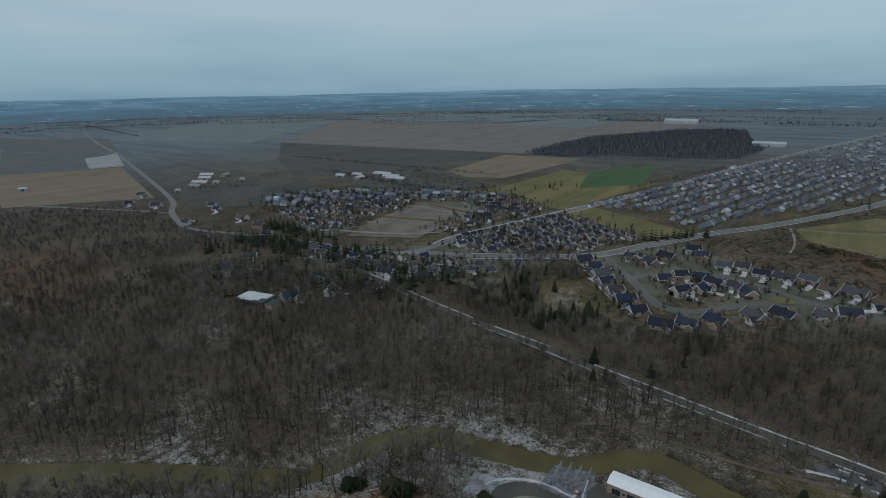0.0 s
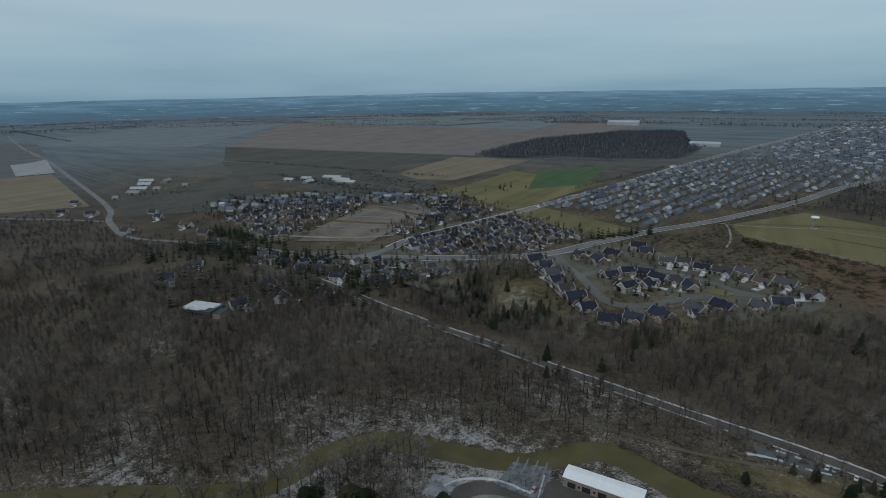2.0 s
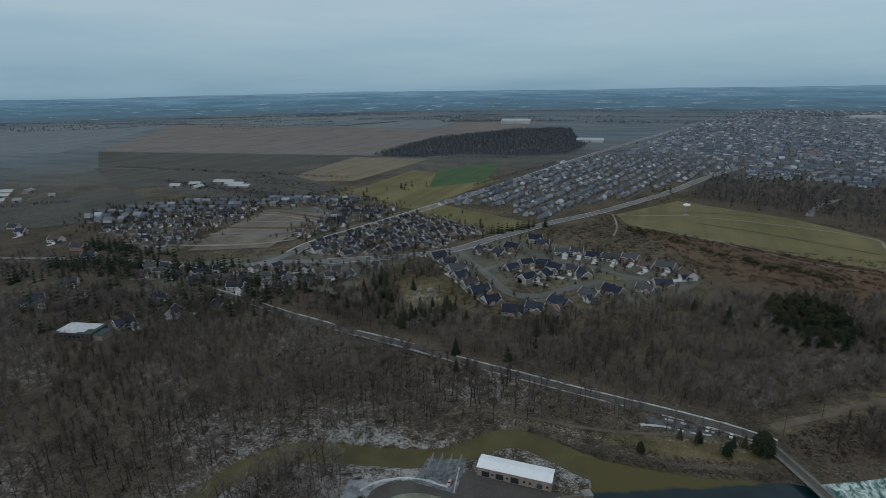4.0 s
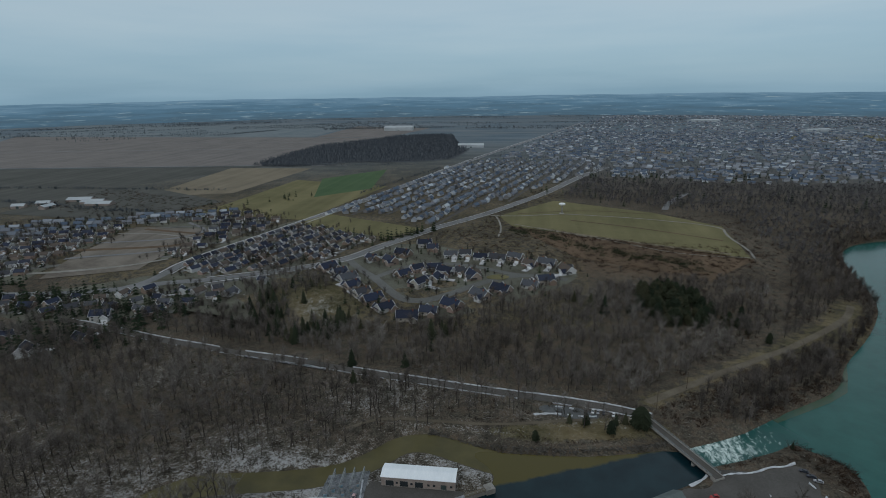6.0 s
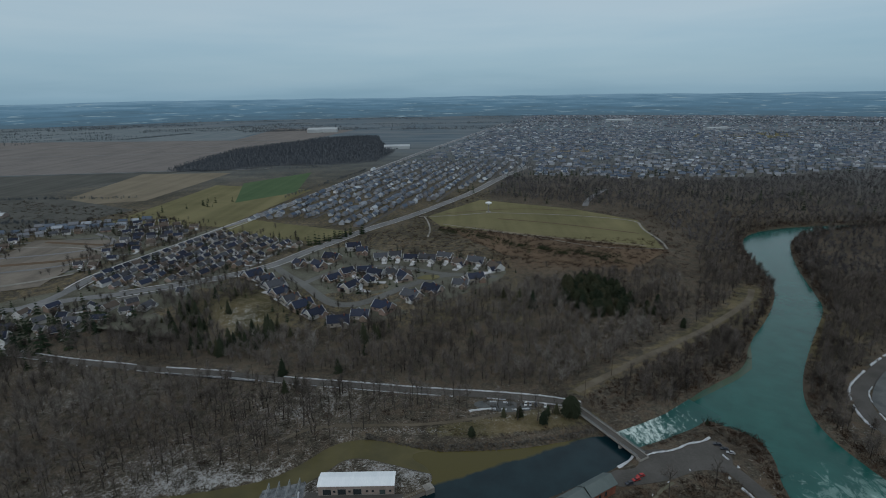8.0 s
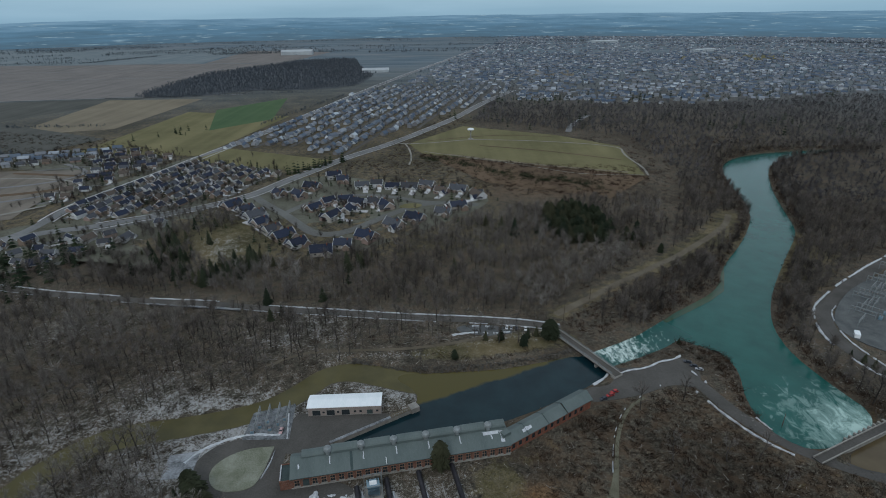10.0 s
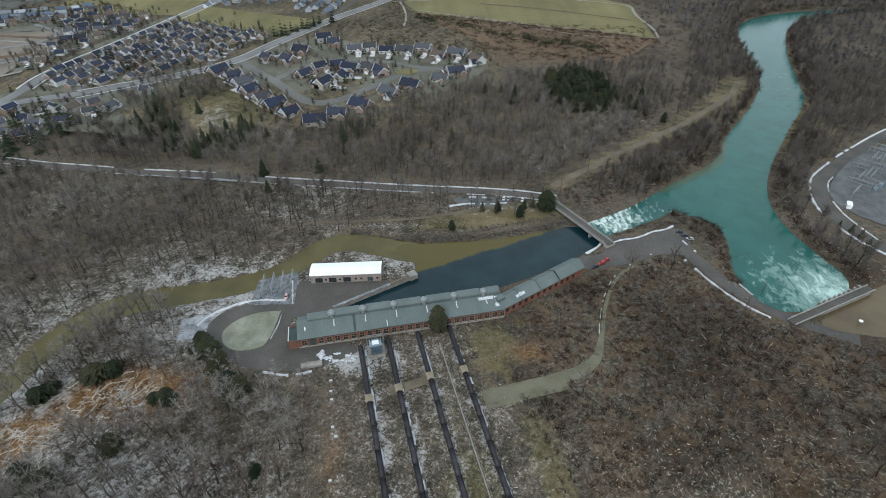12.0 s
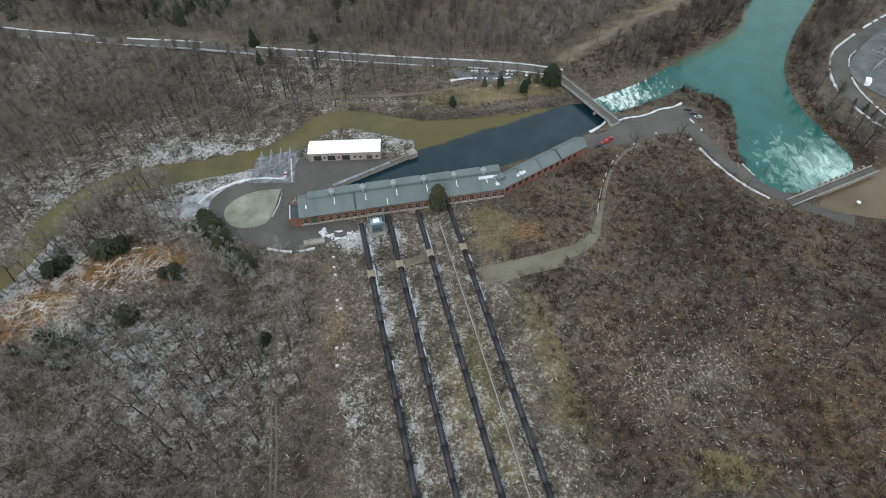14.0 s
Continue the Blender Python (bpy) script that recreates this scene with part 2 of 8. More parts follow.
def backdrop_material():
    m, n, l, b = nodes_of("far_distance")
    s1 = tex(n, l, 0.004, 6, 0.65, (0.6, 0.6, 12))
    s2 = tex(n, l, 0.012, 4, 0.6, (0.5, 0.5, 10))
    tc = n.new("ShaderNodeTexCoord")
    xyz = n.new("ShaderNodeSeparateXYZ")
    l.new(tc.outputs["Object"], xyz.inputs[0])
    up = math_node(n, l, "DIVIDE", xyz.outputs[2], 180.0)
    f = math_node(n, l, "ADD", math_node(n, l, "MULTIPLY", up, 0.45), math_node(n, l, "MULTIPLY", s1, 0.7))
    # Haze blue and pale streaks are painted here and given off as emission.
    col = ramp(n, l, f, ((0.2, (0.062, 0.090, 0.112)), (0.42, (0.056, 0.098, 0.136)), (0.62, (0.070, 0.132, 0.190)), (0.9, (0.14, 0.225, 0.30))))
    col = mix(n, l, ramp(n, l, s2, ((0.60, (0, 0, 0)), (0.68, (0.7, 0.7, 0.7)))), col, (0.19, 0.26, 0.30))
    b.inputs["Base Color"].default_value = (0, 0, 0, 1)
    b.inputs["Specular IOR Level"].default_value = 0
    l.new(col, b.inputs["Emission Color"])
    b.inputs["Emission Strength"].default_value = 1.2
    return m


def brick_material(name):
    m, n, l, b = nodes_of(name)
    tc = n.new("ShaderNodeTexCoord")
    br = n.new("ShaderNodeTexBrick")
    br.inputs["Scale"].default_value = 1.0
    for key, v in (("Brick Width", 0.46), ("Row Height", 0.16), ("Mortar Size", 0.02)):
        br.inputs[key].default_value = v
    br.inputs["Color1"].default_value, br.inputs["Color2"].default_value, br.inputs["Mortar"].default_value = (0.205, 0.082, 0.050, 1), (0.150, 0.060, 0.040, 1), (0.2, 0.15, 0.12, 1)
    sx = n.new("ShaderNodeMapping")
    sx.inputs["Rotation"].default_value = (radians(90), 0, 0)
    l.new(tc.outputs["Object"], sx.inputs[0])
    l.new(sx.outputs[0], br.inputs["Vector"])
    w = tex(n, l, 0.35, 6, 0.7)
    stain = ramp(n, l, w, ((0.3, (0.55, 0.5, 0.48)), (0.65, (1.1, 1.05, 1.0))))
    l.new(mix(n, l, 1.0, br.outputs["Color"], stain, "MULTIPLY"), b.inputs["Base Color"])
    b.inputs["Roughness"].default_value = 0.85
    return m


M_GROUND = ground_material()
M_ASPH = plain("old_asphalt", (0.050, 0.047, 0.043), (0.096, 0.091, 0.084), 0.9, 0, 0.05, 1.2, 0.02)
M_STREET = plain("street_asphalt", (0.115, 0.117, 0.118), (0.195, 0.198, 0.202), 0.9, 0, 0.03, 0.5, 0.02)
M_CRESCENT = plain("dull_crescent_asphalt", (0.085, 0.085, 0.080), (0.145, 0.145, 0.138), 0.9, 0, 0.03, 0.5, 0.02)
M_VALLEY = plain("worn_valley_asphalt", (0.060, 0.056, 0.050), (0.104, 0.097, 0.088), 0.9, 0, 0.05, 0.8, 0.02)
M_PATH = plain("pale_gravel_path", (0.15, 0.145, 0.125), (0.27, 0.26, 0.235), 0.95, 0, 0.05, 0.8, 0.03)
M_STRAW = tinted("pale_straw", ((0.0, (0.10, 0.062, 0.028)), (0.5, (0.26, 0.185, 0.095)), (1.0, (0.46, 0.38, 0.24))), islands=0.5)
M_CREAM = tinted("snow_dusted_dead_stems", ((0.0, (0.22, 0.185, 0.14)), (0.5, (0.42, 0.385, 0.33)), (1.0, (0.62, 0.60, 0.56))), islands=0.4)
M_TRUNK = picked("dark_damp_trunk", [(0.045, 0.037, 0.032), (0.065, 0.054, 0.046), (0.090, 0.076, 0.065), (0.055, 0.046, 0.040)], 0.9, 2.0)
M_DARKROCK = plain("dark_riprap", (0.030, 0.027, 0.023), (0.10, 0.092, 0.080), 0.9, 0, 0.4, 3, 0.05)
M_GRASSTRACK = plain("grassy_service_track", (0.080, 0.076, 0.050), (0.150, 0.144, 0.104), 0.95, 0, 0.08, 1.5, 0.05)
M_GRAVEL = plain("gravel_track", (0.075, 0.062, 0.044), (0.15, 0.128, 0.094), 0.95, 0, 0.08, 1.5, 0.05)
M_SNOW = plain("old_snow", (0.32, 0.34, 0.37), (0.62, 0.64, 0.67), 0.7, 0, 0.4, 2.5, 0.15)
M_LAWN = plain("snow_dusted_lawn", (0.100, 0.108, 0.070), (0.25, 0.262, 0.215), 0.95, 0, 0.12, 1.4, 0.08)
M_CONC = plain("weathered_concrete", (0.17, 0.16, 0.145), (0.32, 0.31, 0.285), 0.9, 0, 0.3, 3, 0.03, vary=0.2)
M_PIPE = plain("black_painted_steel", (0.012, 0.012, 0.016), (0.04, 0.037, 0.042), 0.5, 0.3, 0.3, 3, 0.01, vary=0.4)
M_STEEL = plain("galvanised_steel", (0.15, 0.17, 0.175), (0.27, 0.29, 0.295), 0.6, 0.2, 0.5, 5, 0.01)
M_BLUE = plain("pale_blue_steel", (0.10, 0.17, 0.22), (0.24, 0.33, 0.38), 0.5, 0.2, 0.5, 4, 0.01)
M_ROOFGREEN = plain("grey_green_metal_roof", (0.085, 0.109, 0.107), (0.128, 0.154, 0.150), 0.55, 0.1, 0.1, 1.5, 0.03, stretch=(1, 0.15, 1))
M_ROOFDARK = plain("dark_green_felt_roof", (0.025, 0.042, 0.044), (0.055, 0.078, 0.078), 0.8, 0, 0.2, 2, 0.03)
M_BRICK = brick_material("red_brick")
M_BRICKDARK = plain("dark_red_brick", (0.12, 0.045, 0.03), (0.24, 0.09, 0.055), 0.85, 0, 0.4, 5, 0.02)
M_GLASS = plain("dark_window_glass", (0.015, 0.02, 0.025), (0.04, 0.05, 0.055), 0.1, 0, 0.3, 2, 0.002, spec=0.5)
M_WHITE = plain("white_paint", (0.62, 0.64, 0.66), (0.82, 0.83, 0.84), 0.6, 0, 0.4, 4, 0.01)
M_WHITEROOF = plain("white_metal_roof", (0.66, 0.71, 0.74), (0.82, 0.85, 0.87), 0.45, 0, 0.15, 2, 0.02, stretch=(1, 0.2, 1))
# White roof of far barns, its colour dulled to stand for haze.
M_BARNROOF = plain("haze_dulled_white_roof", (0.30, 0.33, 0.35), (0.44, 0.47, 0.49), 0.7, 0, 0.05, 0.6, 0.02)
M_STUCCO = plain("pinkish_grey_block_wall", (0.21, 0.175, 0.155), (0.34, 0.29, 0.265), 0.9, 0, 0.4, 4, 0.02)
M_WOOD = plain("creosoted_pole", (0.05, 0.035, 0.025), (0.11, 0.085, 0.065), 0.9, 0, 0.5, 6, 0.01)
M_BARK = tinted("winter_bark", ((0.0, (0.020, 0.017, 0.015)), (0.3, (0.050, 0.043, 0.038)), (0.6, (0.116, 0.102, 0.091)), (0.85, (0.20, 0.184, 0.168)), (1.0, (0.31, 0.296, 0.278))), islands=0.34)
M_BARKTHING = picked("bark_of_single_tree", [(0.160, 0.133, 0.116), (0.205, 0.174, 0.152), (0.24, 0.208, 0.182), (0.178, 0.146, 0.126)], 0.9, 2.0)
M_BRUSH = tinted("dry_brush", ((0.0, (0.017, 0.0095, 0.006)), (0.4, (0.043, 0.024, 0.0155)), (0.7, (0.084, 0.055, 0.034)), (1.0, (0.22, 0.185, 0.15))), islands=0.6)
M_CONIFER = tinted("conifer_needles", ((0.0, (0.009, 0.016, 0.009)), (0.5, (0.018, 0.028, 0.014)), (1.0, (0.042, 0.05, 0.022))), islands=0.5)
M_CONIFTHING = picked("needles_of_single_conifer", [(0.019, 0.027, 0.016), (0.027, 0.035, 0.020), (0.036, 0.042, 0.024), (0.046, 0.048, 0.027)], 0.85, 1.5)
# Far houses: roof and wall colours have bluish distance haze mixed in.
M_FARROOF = tinted("hazed_far_roofs", ((0.0, (0.062, 0.087, 0.129)), (0.45, (0.108, 0.134, 0.172)), (0.7, (0.158, 0.165, 0.183)), (0.92, (0.234, 0.259, 0.294)), (1.0, (0.396, 0.440, 0.484))), islands=0.05)
M_FARWALL = tinted("hazed_far_walls", ((0.0, (0.157, 0.151, 0.153)), (0.5, (0.257, 0.264, 0.276)), (0.8, (0.386, 0.407, 0.436)), (0.9, (0.462, 0.484, 0.506)), (1.0, (0.660, 0.682, 0.715))), islands=0.05)
M_ROOF = picked("shingle_roof", [(0.031, 0.039, 0.066), (0.058, 0.060, 0.069), (0.042, 0.049, 0.073), (0.104, 0.086, 0.074), (0.081, 0.086, 0.099), (0.026, 0.031, 0.050)], 0.85, 1.0, 0.3)
M_WALL = picked("house_wall", [(0.330, 0.269, 0.230), (0.440, 0.437, 0.425), (0.242, 0.185, 0.149), (0.594, 0.605, 0.609), (0.363, 0.336, 0.299), (0.286, 0.213, 0.184)], 0.85, 0.8, 0.25)
M_CREEK = water_material("olive_creek_water", (0.056, 0.049, 0.016), (0.086, 0.074, 0.026), rough=0.3)
M_POND = water_material("tailrace_water", (0.004, 0.016, 0.022), (0.009, 0.027, 0.034), side=(-0.412, 0.911, 224.0, (0.070, 0.059, 0.014)), rough=0.12)
M_RIVER = water_material("teal_river_water", (0.009, 0.070, 0.060), (0.015, 0.094, 0.080), foam=(214.0, 213.0, 62.0, 0.50, -0.45, 0.24, 0.6), rough=0.15)
M_RAPID = water_material("foaming_rapids", (0.009, 0.062, 0.056), (0.014, 0.086, 0.075), foam=(112.0, 289.0, 75.0, 0.34, 1.1, 0.36, 0.55), rough=0.3, froth=((0.74, 0.0), (0.80, 0.35), (0.90, 0.95)), white=(0.60, 0.70, 0.67))
M_FOREBAY = water_material("brown_forebay_water", (0.08, 0.06, 0.033), (0.105, 0.082, 0.045), rough=0.2)
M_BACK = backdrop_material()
M_FBROWN = field_material("ploughed_brown_field", (0.127, 0.119, 0.114), (0.198, 0.180, 0.167), 0.3)
M_FTAN = field_material("stubble_tan_field", (0.138, 0.119, 0.088), (0.215, 0.185, 0.134), 0.5)
M_FOLIVE = field_material("olive_grass_field", (0.102, 0.096, 0.047), (0.183, 0.163, 0.084), 0.9, 0.04)
M_FGREEN = field_material("green_winter_crop", (0.050, 0.089, 0.041), (0.079, 0.119, 0.058), 0.25)
# Far field: fallow grey blued in colour for distance haze.
M_FGREY = field_material("hazed_grey_fallow", (0.116, 0.145, 0.161), (0.182, 0.207, 0.215), 0.2)
M_FSNOW = field_material("snow_dusted_plot", (0.20, 0.21, 0.22), (0.33, 0.34, 0.35), 0.2)
M_FMOSS = field_material("dark_mossy_meadow", (0.058, 0.060, 0.054), (0.100, 0.100, 0.090), 0.3)
# Far field again: the blue of haze is in its colour.
M_FDARK = field_material("hazed_dark_fallow", (0.087, 0.101, 0.105), (0.129, 0.139, 0.139), 0.15)
M_DIRT = field_material("bare_building_plot", (0.085, 0.074, 0.062), (0.20, 0.178, 0.152), 0.7, 0.05)
M_YARDSNOW = plain("snow_dusted_gravel", (0.07, 0.075, 0.08), (0.34, 0.36, 0.385), 0.95, 0, 0.25, 1.3, 0.1)
M_SWITCHPAD = plain("part_snowy_switchyard_gravel", (0.045, 0.050, 0.055), (0.24, 0.255, 0.27), 0.95, 0, 0.35, 1.6, 0.1)
M_YARDGRAVEL = plain("grey_yard_gravel", (0.060, 0.066, 0.068), (0.135, 0.142, 0.142), 0.95, 0, 0.12, 1.3, 0.1)
M_FRAME = plain("weathered_tan_frames", (0.20, 0.12, 0.08), (0.32, 0.22, 0.16), 0.8, 0, 0.4, 4, 0.01)
M_DRIVEWAY = plain("pale_concrete_drive", (0.325, 0.325, 0.330), (0.550, 0.550, 0.572), 0.9, 0, 0.3, 2, 0.02, vary=0.3)
M_GARDEN = plain("dull_garden_lawn", (0.047, 0.043, 0.030), (0.144, 0.146, 0.114), 0.95, 0, 0.035, 0.6, 0.05)
M_ANCHOR = plain("tan_concrete", (0.13, 0.11, 0.08), (0.23, 0.20, 0.15), 0.9, 0, 0.4, 3, 0.03)
M_ROCK = plain("pale_rubble", (0.10, 0.095, 0.088), (0.30, 0.29, 0.275), 0.9, 0, 0.5, 3, 0.05)
M_SHALLOW = water_material("yellow_green_shallows", (0.030, 0.075, 0.050), (0.062, 0.082, 0.045), rough=0.25)
# Next three: far bark with the blue of distance haze in its colour.
M_FARBARK = tinted("hazed_blue_far_wood", ((0.0, (0.056, 0.068, 0.084)), (0.5, (0.085, 0.098, 0.112)), (1.0, (0.13, 0.142, 0.152))), islands=0.4)
M_DARKWOOD = tinted("hazed_dark_far_wood", ((0.0, (0.060, 0.071, 0.086)), (0.5, (0.082, 0.093, 0.109)), (1.0, (0.118, 0.130, 0.143))), islands=0.15)
M_FARWOOD = tinted("hazed_purple_far_wood", ((0.0, (0.022, 0.021, 0.024)), (0.4, (0.048, 0.045, 0.049)), (0.7, (0.082, 0.077, 0.080)), (1.0, (0.15, 0.145, 0.145))), islands=0.3)
M_WOODFILL = field_material("dark_wood_fill", (0.068, 0.076, 0.086), (0.100, 0.108, 0.117), 0.2)
M_FRUST = field_material("rough_russet_grass", (0.077, 0.055, 0.036), (0.138, 0.098, 0.065), 0.4, 0.08)

# ================= helpers for meshes =================
def smoothstep(a, b, v):
    t = np.clip((v - a) / (b - a), 0, 1)
    return t * t * (3 - 2 * t)


def chaikin(pts, rounds=2, closed=True):
    p = np.array(pts, float)
    for _ in range(rounds):
        q = np.roll(p, -1, 0) if closed else p[1:]
        a = p if closed else p[:-1]
        r = np.empty((2 * len(a), p.shape[1]))
        r[0::2], r[1::2] = a * 0.75 + q * 0.25, a * 0.25 + q * 0.75
        p = r if closed else np.vstack([p[:1], r, p[-1:]])
    return p


def inside(poly, x, y):
    res = np.zeros(np.shape(x), bool)
    p = np.array(poly, float)
    for (x0, y0), (x1, y1) in zip(p[:, :2], np.roll(p, -1, 0)[:, :2]):
        if y0 != y1:
            res ^= ((y0 > y) != (y1 > y)) & (x < (x1 - x0) * (y - y0) / (y1 - y0) + x0)
    return res


def line_dist(line, x, y):
    """Distance to a polyline of (x, y, half) less the half width there."""
    best = np.full(np.shape(x), 1e9)
    p = np.array(line, float)
    for a, b in zip(p[:-1], p[1:]):
        d = b[:2] - a[:2]
        t = np.clip(((x - a[0]) * d[0] + (y - a[1]) * d[1]) / (d @ d + 1e-9), 0, 1)
        h = (a[2] + (b[2] - a[2]) * t) if len(a) > 2 else 0
        best = np.minimum(best, np.hypot(x - a[0] - t * d[0], y - a[1] - t * d[1]) - h)
    return best


def poly_dist(poly, x, y):
    p = [tuple(q[:2]) for q in poly]
    d = line_dist(p + p[:1], x, y)
    return np.where(inside(poly, x, y), -d, d)


def mesh_of(name, v, f, mats, smooth=False, slots=None, tint=None):
    """A mesh from numpy corners and faces that all have 3 or all have 4 corners."""
    me = bpy.data.meshes.new(name)
    v, f = np.asarray(v, np.float32), np.asarray(f, np.int32)
    k = f.shape[1]
    me.vertices.add(len(v))
    me.vertices.foreach_set("co", v.ravel())
    me.loops.add(f.size)
    me.loops.foreach_set("vertex_index", f.ravel())
    me.polygons.add(len(f))
    me.polygons.foreach_set("loop_start", np.arange(0, f.size, k, dtype=np.int32))
    if slots is not None:
        me.polygons.foreach_set("material_index", np.asarray(slots, np.int32))
    if tint is not None:
        at = me.attributes.new("tint", "FLOAT", "POINT")
        at.data.foreach_set("value", np.asarray(tint, np.float32))
    me.update(calc_edges=True)
    me.polygons.foreach_set("use_smooth", np.full(len(f), smooth))
    for m in mats:
        me.materials.append(m)
    return me


def bm_mesh(name, bm, mat, bevel=0.0):
    if bevel:
        bmesh.ops.bevel(bm, geom=bm.edges[:], offset=bevel, segments=1, affect="EDGES", profile=0.5)
    bmesh.ops.recalc_face_normals(bm, faces=bm.faces)
    me = bpy.data.meshes.new(name)
    bm.to_mesh(me)
    bm.free()
    me.materials.append(mat)
    return me


def part(name, bm, mat, parent, label="", bevel=0.0):
    ob = new(name, bm_mesh(name, bm, mat, bevel) if isinstance(bm, bmesh.types.BMesh) else bm)
    ob.parent = parent
    return tagged(ob, label)


def empty(name, m, label, category, group="", kind=""):
    ob = new(name)
    ob.matrix_world = m
    return tagged(ob, label, category, group, kind)


def box(bm, x0, x1, y0, y1, z0, z1):
    v = [bm.verts.new(c) for c in ((x0, y0, z0), (x1, y0, z0), (x1, y1, z0), (x0, y1, z0), (x0, y0, z1), (x1, y0, z1), (x1, y1, z1), (x0, y1, z1))]
    for q in ((3, 2, 1, 0), (4, 5, 6, 7), (0, 1, 5, 4), (1, 2, 6, 5), (2, 3, 7, 6), (3, 0, 4, 7)):
        bm.faces.new([v[i] for i in q])
    return bm


def boxes(*bs):
    bm = bmesh.new()
    for b in bs:
        box(bm, *b)
    return bm


def prism(profile, x0, x1):
    """A closed outline in y and z, drawn out along x."""
    bm = bmesh.new()
    a = [bm.verts.new((x0, y, z)) for y, z in profile]
    b = [bm.verts.new((x1, y, z)) for y, z in profile]
    bm.faces.new(a)
    bm.faces.new(b[::-1])
    for i in range(len(a)):
        j = (i + 1) % len(a)
        bm.faces.new((a[i], b[i], b[j], a[j]))
    return bm


def lathe(rings, sides=12, bm=None, at=(0, 0)):
    """Rings of (radius, z) round an upright axis."""
    bm = bm or bmesh.new()
    loops = []
    for r, z in rings:
        loops.append([bm.verts.new((at[0] + r * math.cos(2 * math.pi * k / sides), at[1] + r * math.sin(2 * math.pi * k / sides), z)) for k in range(sides)])
    for a, b in zip(loops[:-1], loops[1:]):
        for k in range(sides):
            bm.faces.new((a[k], a[(k + 1) % sides], b[(k + 1) % sides], b[k]))
    bm.faces.new(loops[0][::-1])
    bm.faces.new(loops[-1])
    return bm


def tube(p, q, r, sides=8, bm=None, r2=None):
    bm = bm or bmesh.new()
    p, q = Vector(p), Vector(q)
    turn = (q - p).to_track_quat("Z", "Y").to_matrix()
    loops = []
    for c, rr in ((p, r), (q, r2 or r)):
        loops.append([bm.verts.new(c + turn @ Vector((rr * math.cos(2 * math.pi * k / sides), rr * math.sin(2 * math.pi * k / sides), 0))) for k in range(sides)])
    for k in range(sides):
        bm.faces.new((loops[0][k], loops[0][(k + 1) % sides], loops[1][(k + 1) % sides], loops[1][k]))
    bm.faces.new(loops[0][::-1])
    bm.faces.new(loops[1])
    return bm


# ================= plan of the land =================
CREEK = [(-520, -90, 16), (-420, -20, 16), (-330, 54, 14), (-262, 106, 11), (-220, 133, 9), (-205, 152, 7), (-201, 172, 7), (-196, 192, 8),
         (-177, 216, 9), (-136, 224, 8), (-99, 235, 8), (-82, 251, 8), (-71, 267, 8), (-54, 270.5, 9), (-32, 263, 9), (-8, 256, 10)]
POND = [(-57, 209), (-57, 209), (-17, 234.5), (-16, 236), (-14, 252), (-30, 264), (-14, 267), (31, 269), (60, 276), (84, 284), (94, 276), (101, 265), (84, 252), (31, 222), (-28, 208)]
RIVER = [(182, 197), (167, 214), (167, 238), (178, 266), (176, 284), (158, 297), (148, 310), (156, 327), (184, 346), (214, 368), (236, 408),
         (278, 457), (318, 515), (339, 563), (353, 623), (375, 700), (410, 755), (470, 788), (530, 800), (580, 806), (640, 812), (640, 804), (575, 790),
         (505, 764), (451, 722), (398, 620), (360, 520), (345, 480), (305, 430), (252, 361), (228, 320), (220, 288), (223, 256), (233, 218)]
RAPID = [(88, 274, 8), (101, 280, 9), (120, 289, 9.5), (138, 299, 10), (150, 308, 10.5), (160, 314, 12)]
FOREBAY = [(186, 192), (231, 215), (262, 230), (290, 200), (250, 178), (212, 184)]
CREEK_S = chaikin(CREEK, 2, False)
POND_S, RIVER_S, FOREBAY_S = chaikin(POND, 2), chaikin(RIVER, 2), chaikin(FOREBAY, 1)


def water_dist(x, y):
    """Distance to the nearest water; far from all of it a large number."""
    x, y = np.asarray(x, float), np.asarray(y, float)
    res = np.full(x.shape, 200.0)
    near = (x > -620) & (x < 800) & (y < 880) & ((y < 380) | (x > 100))
    if near.any():
        res[near] = np.minimum(200.0, water_near(x[near], y[near]))
    return res


def water_near(x, y):
    d = np.minimum(line_dist(CREEK_S, x, y), poly_dist(POND_S, x, y))
    d = np.minimum(d, np.minimum(line_dist(RAPID, x, y), poly_dist(RIVER_S, x, y)))
    return np.minimum(d, poly_dist(FOREBAY_S, x, y))


def terrain(x, y, wd=None):
    x, y = np.asarray(x, float), np.asarray(y, float)
    wd = water_dist(x, y) if wd is None else wd
    s1 = y - (331.6 - 0.178 * x) - 30
    s2 = -0.666 * (x - 84) + 0.745 * (y - 334) - 22
    h = 1.8 + 10.2 * smoothstep(0, 110, np.minimum(s1, s2))
    h = h + 16 * np.exp(-(((x + 720) / 190) ** 2 + ((y - 250) / 120) ** 2))
    calm = smoothstep(0, 60, np.maximum(np.maximum(-115 - x, x - 200), np.maximum(150 - y, y - 325)))
    r = np.hypot(x, y)
    wave = np.sin(x / 31 + 1.3 * np.sin(y / 47)) + np.sin(y / 27 + 0.9 * np.sin(x / 39) + 2) + 0.5 * np.sin((x + y) / 13)
    h = h + 0.7 * wave * calm * (1 - smoothstep(420, 700, r))
    top = h
    h = np.minimum(top, np.where(wd < 0, np.maximum(wd * 0.7, -2.2), wd * 0.55) + 0.1)
    far = smoothstep(3, 60, wd)
    return h * (1 - far) + top * far


def height(x, y):
    return float(terrain(np.array([x]), np.array([y]))[0])


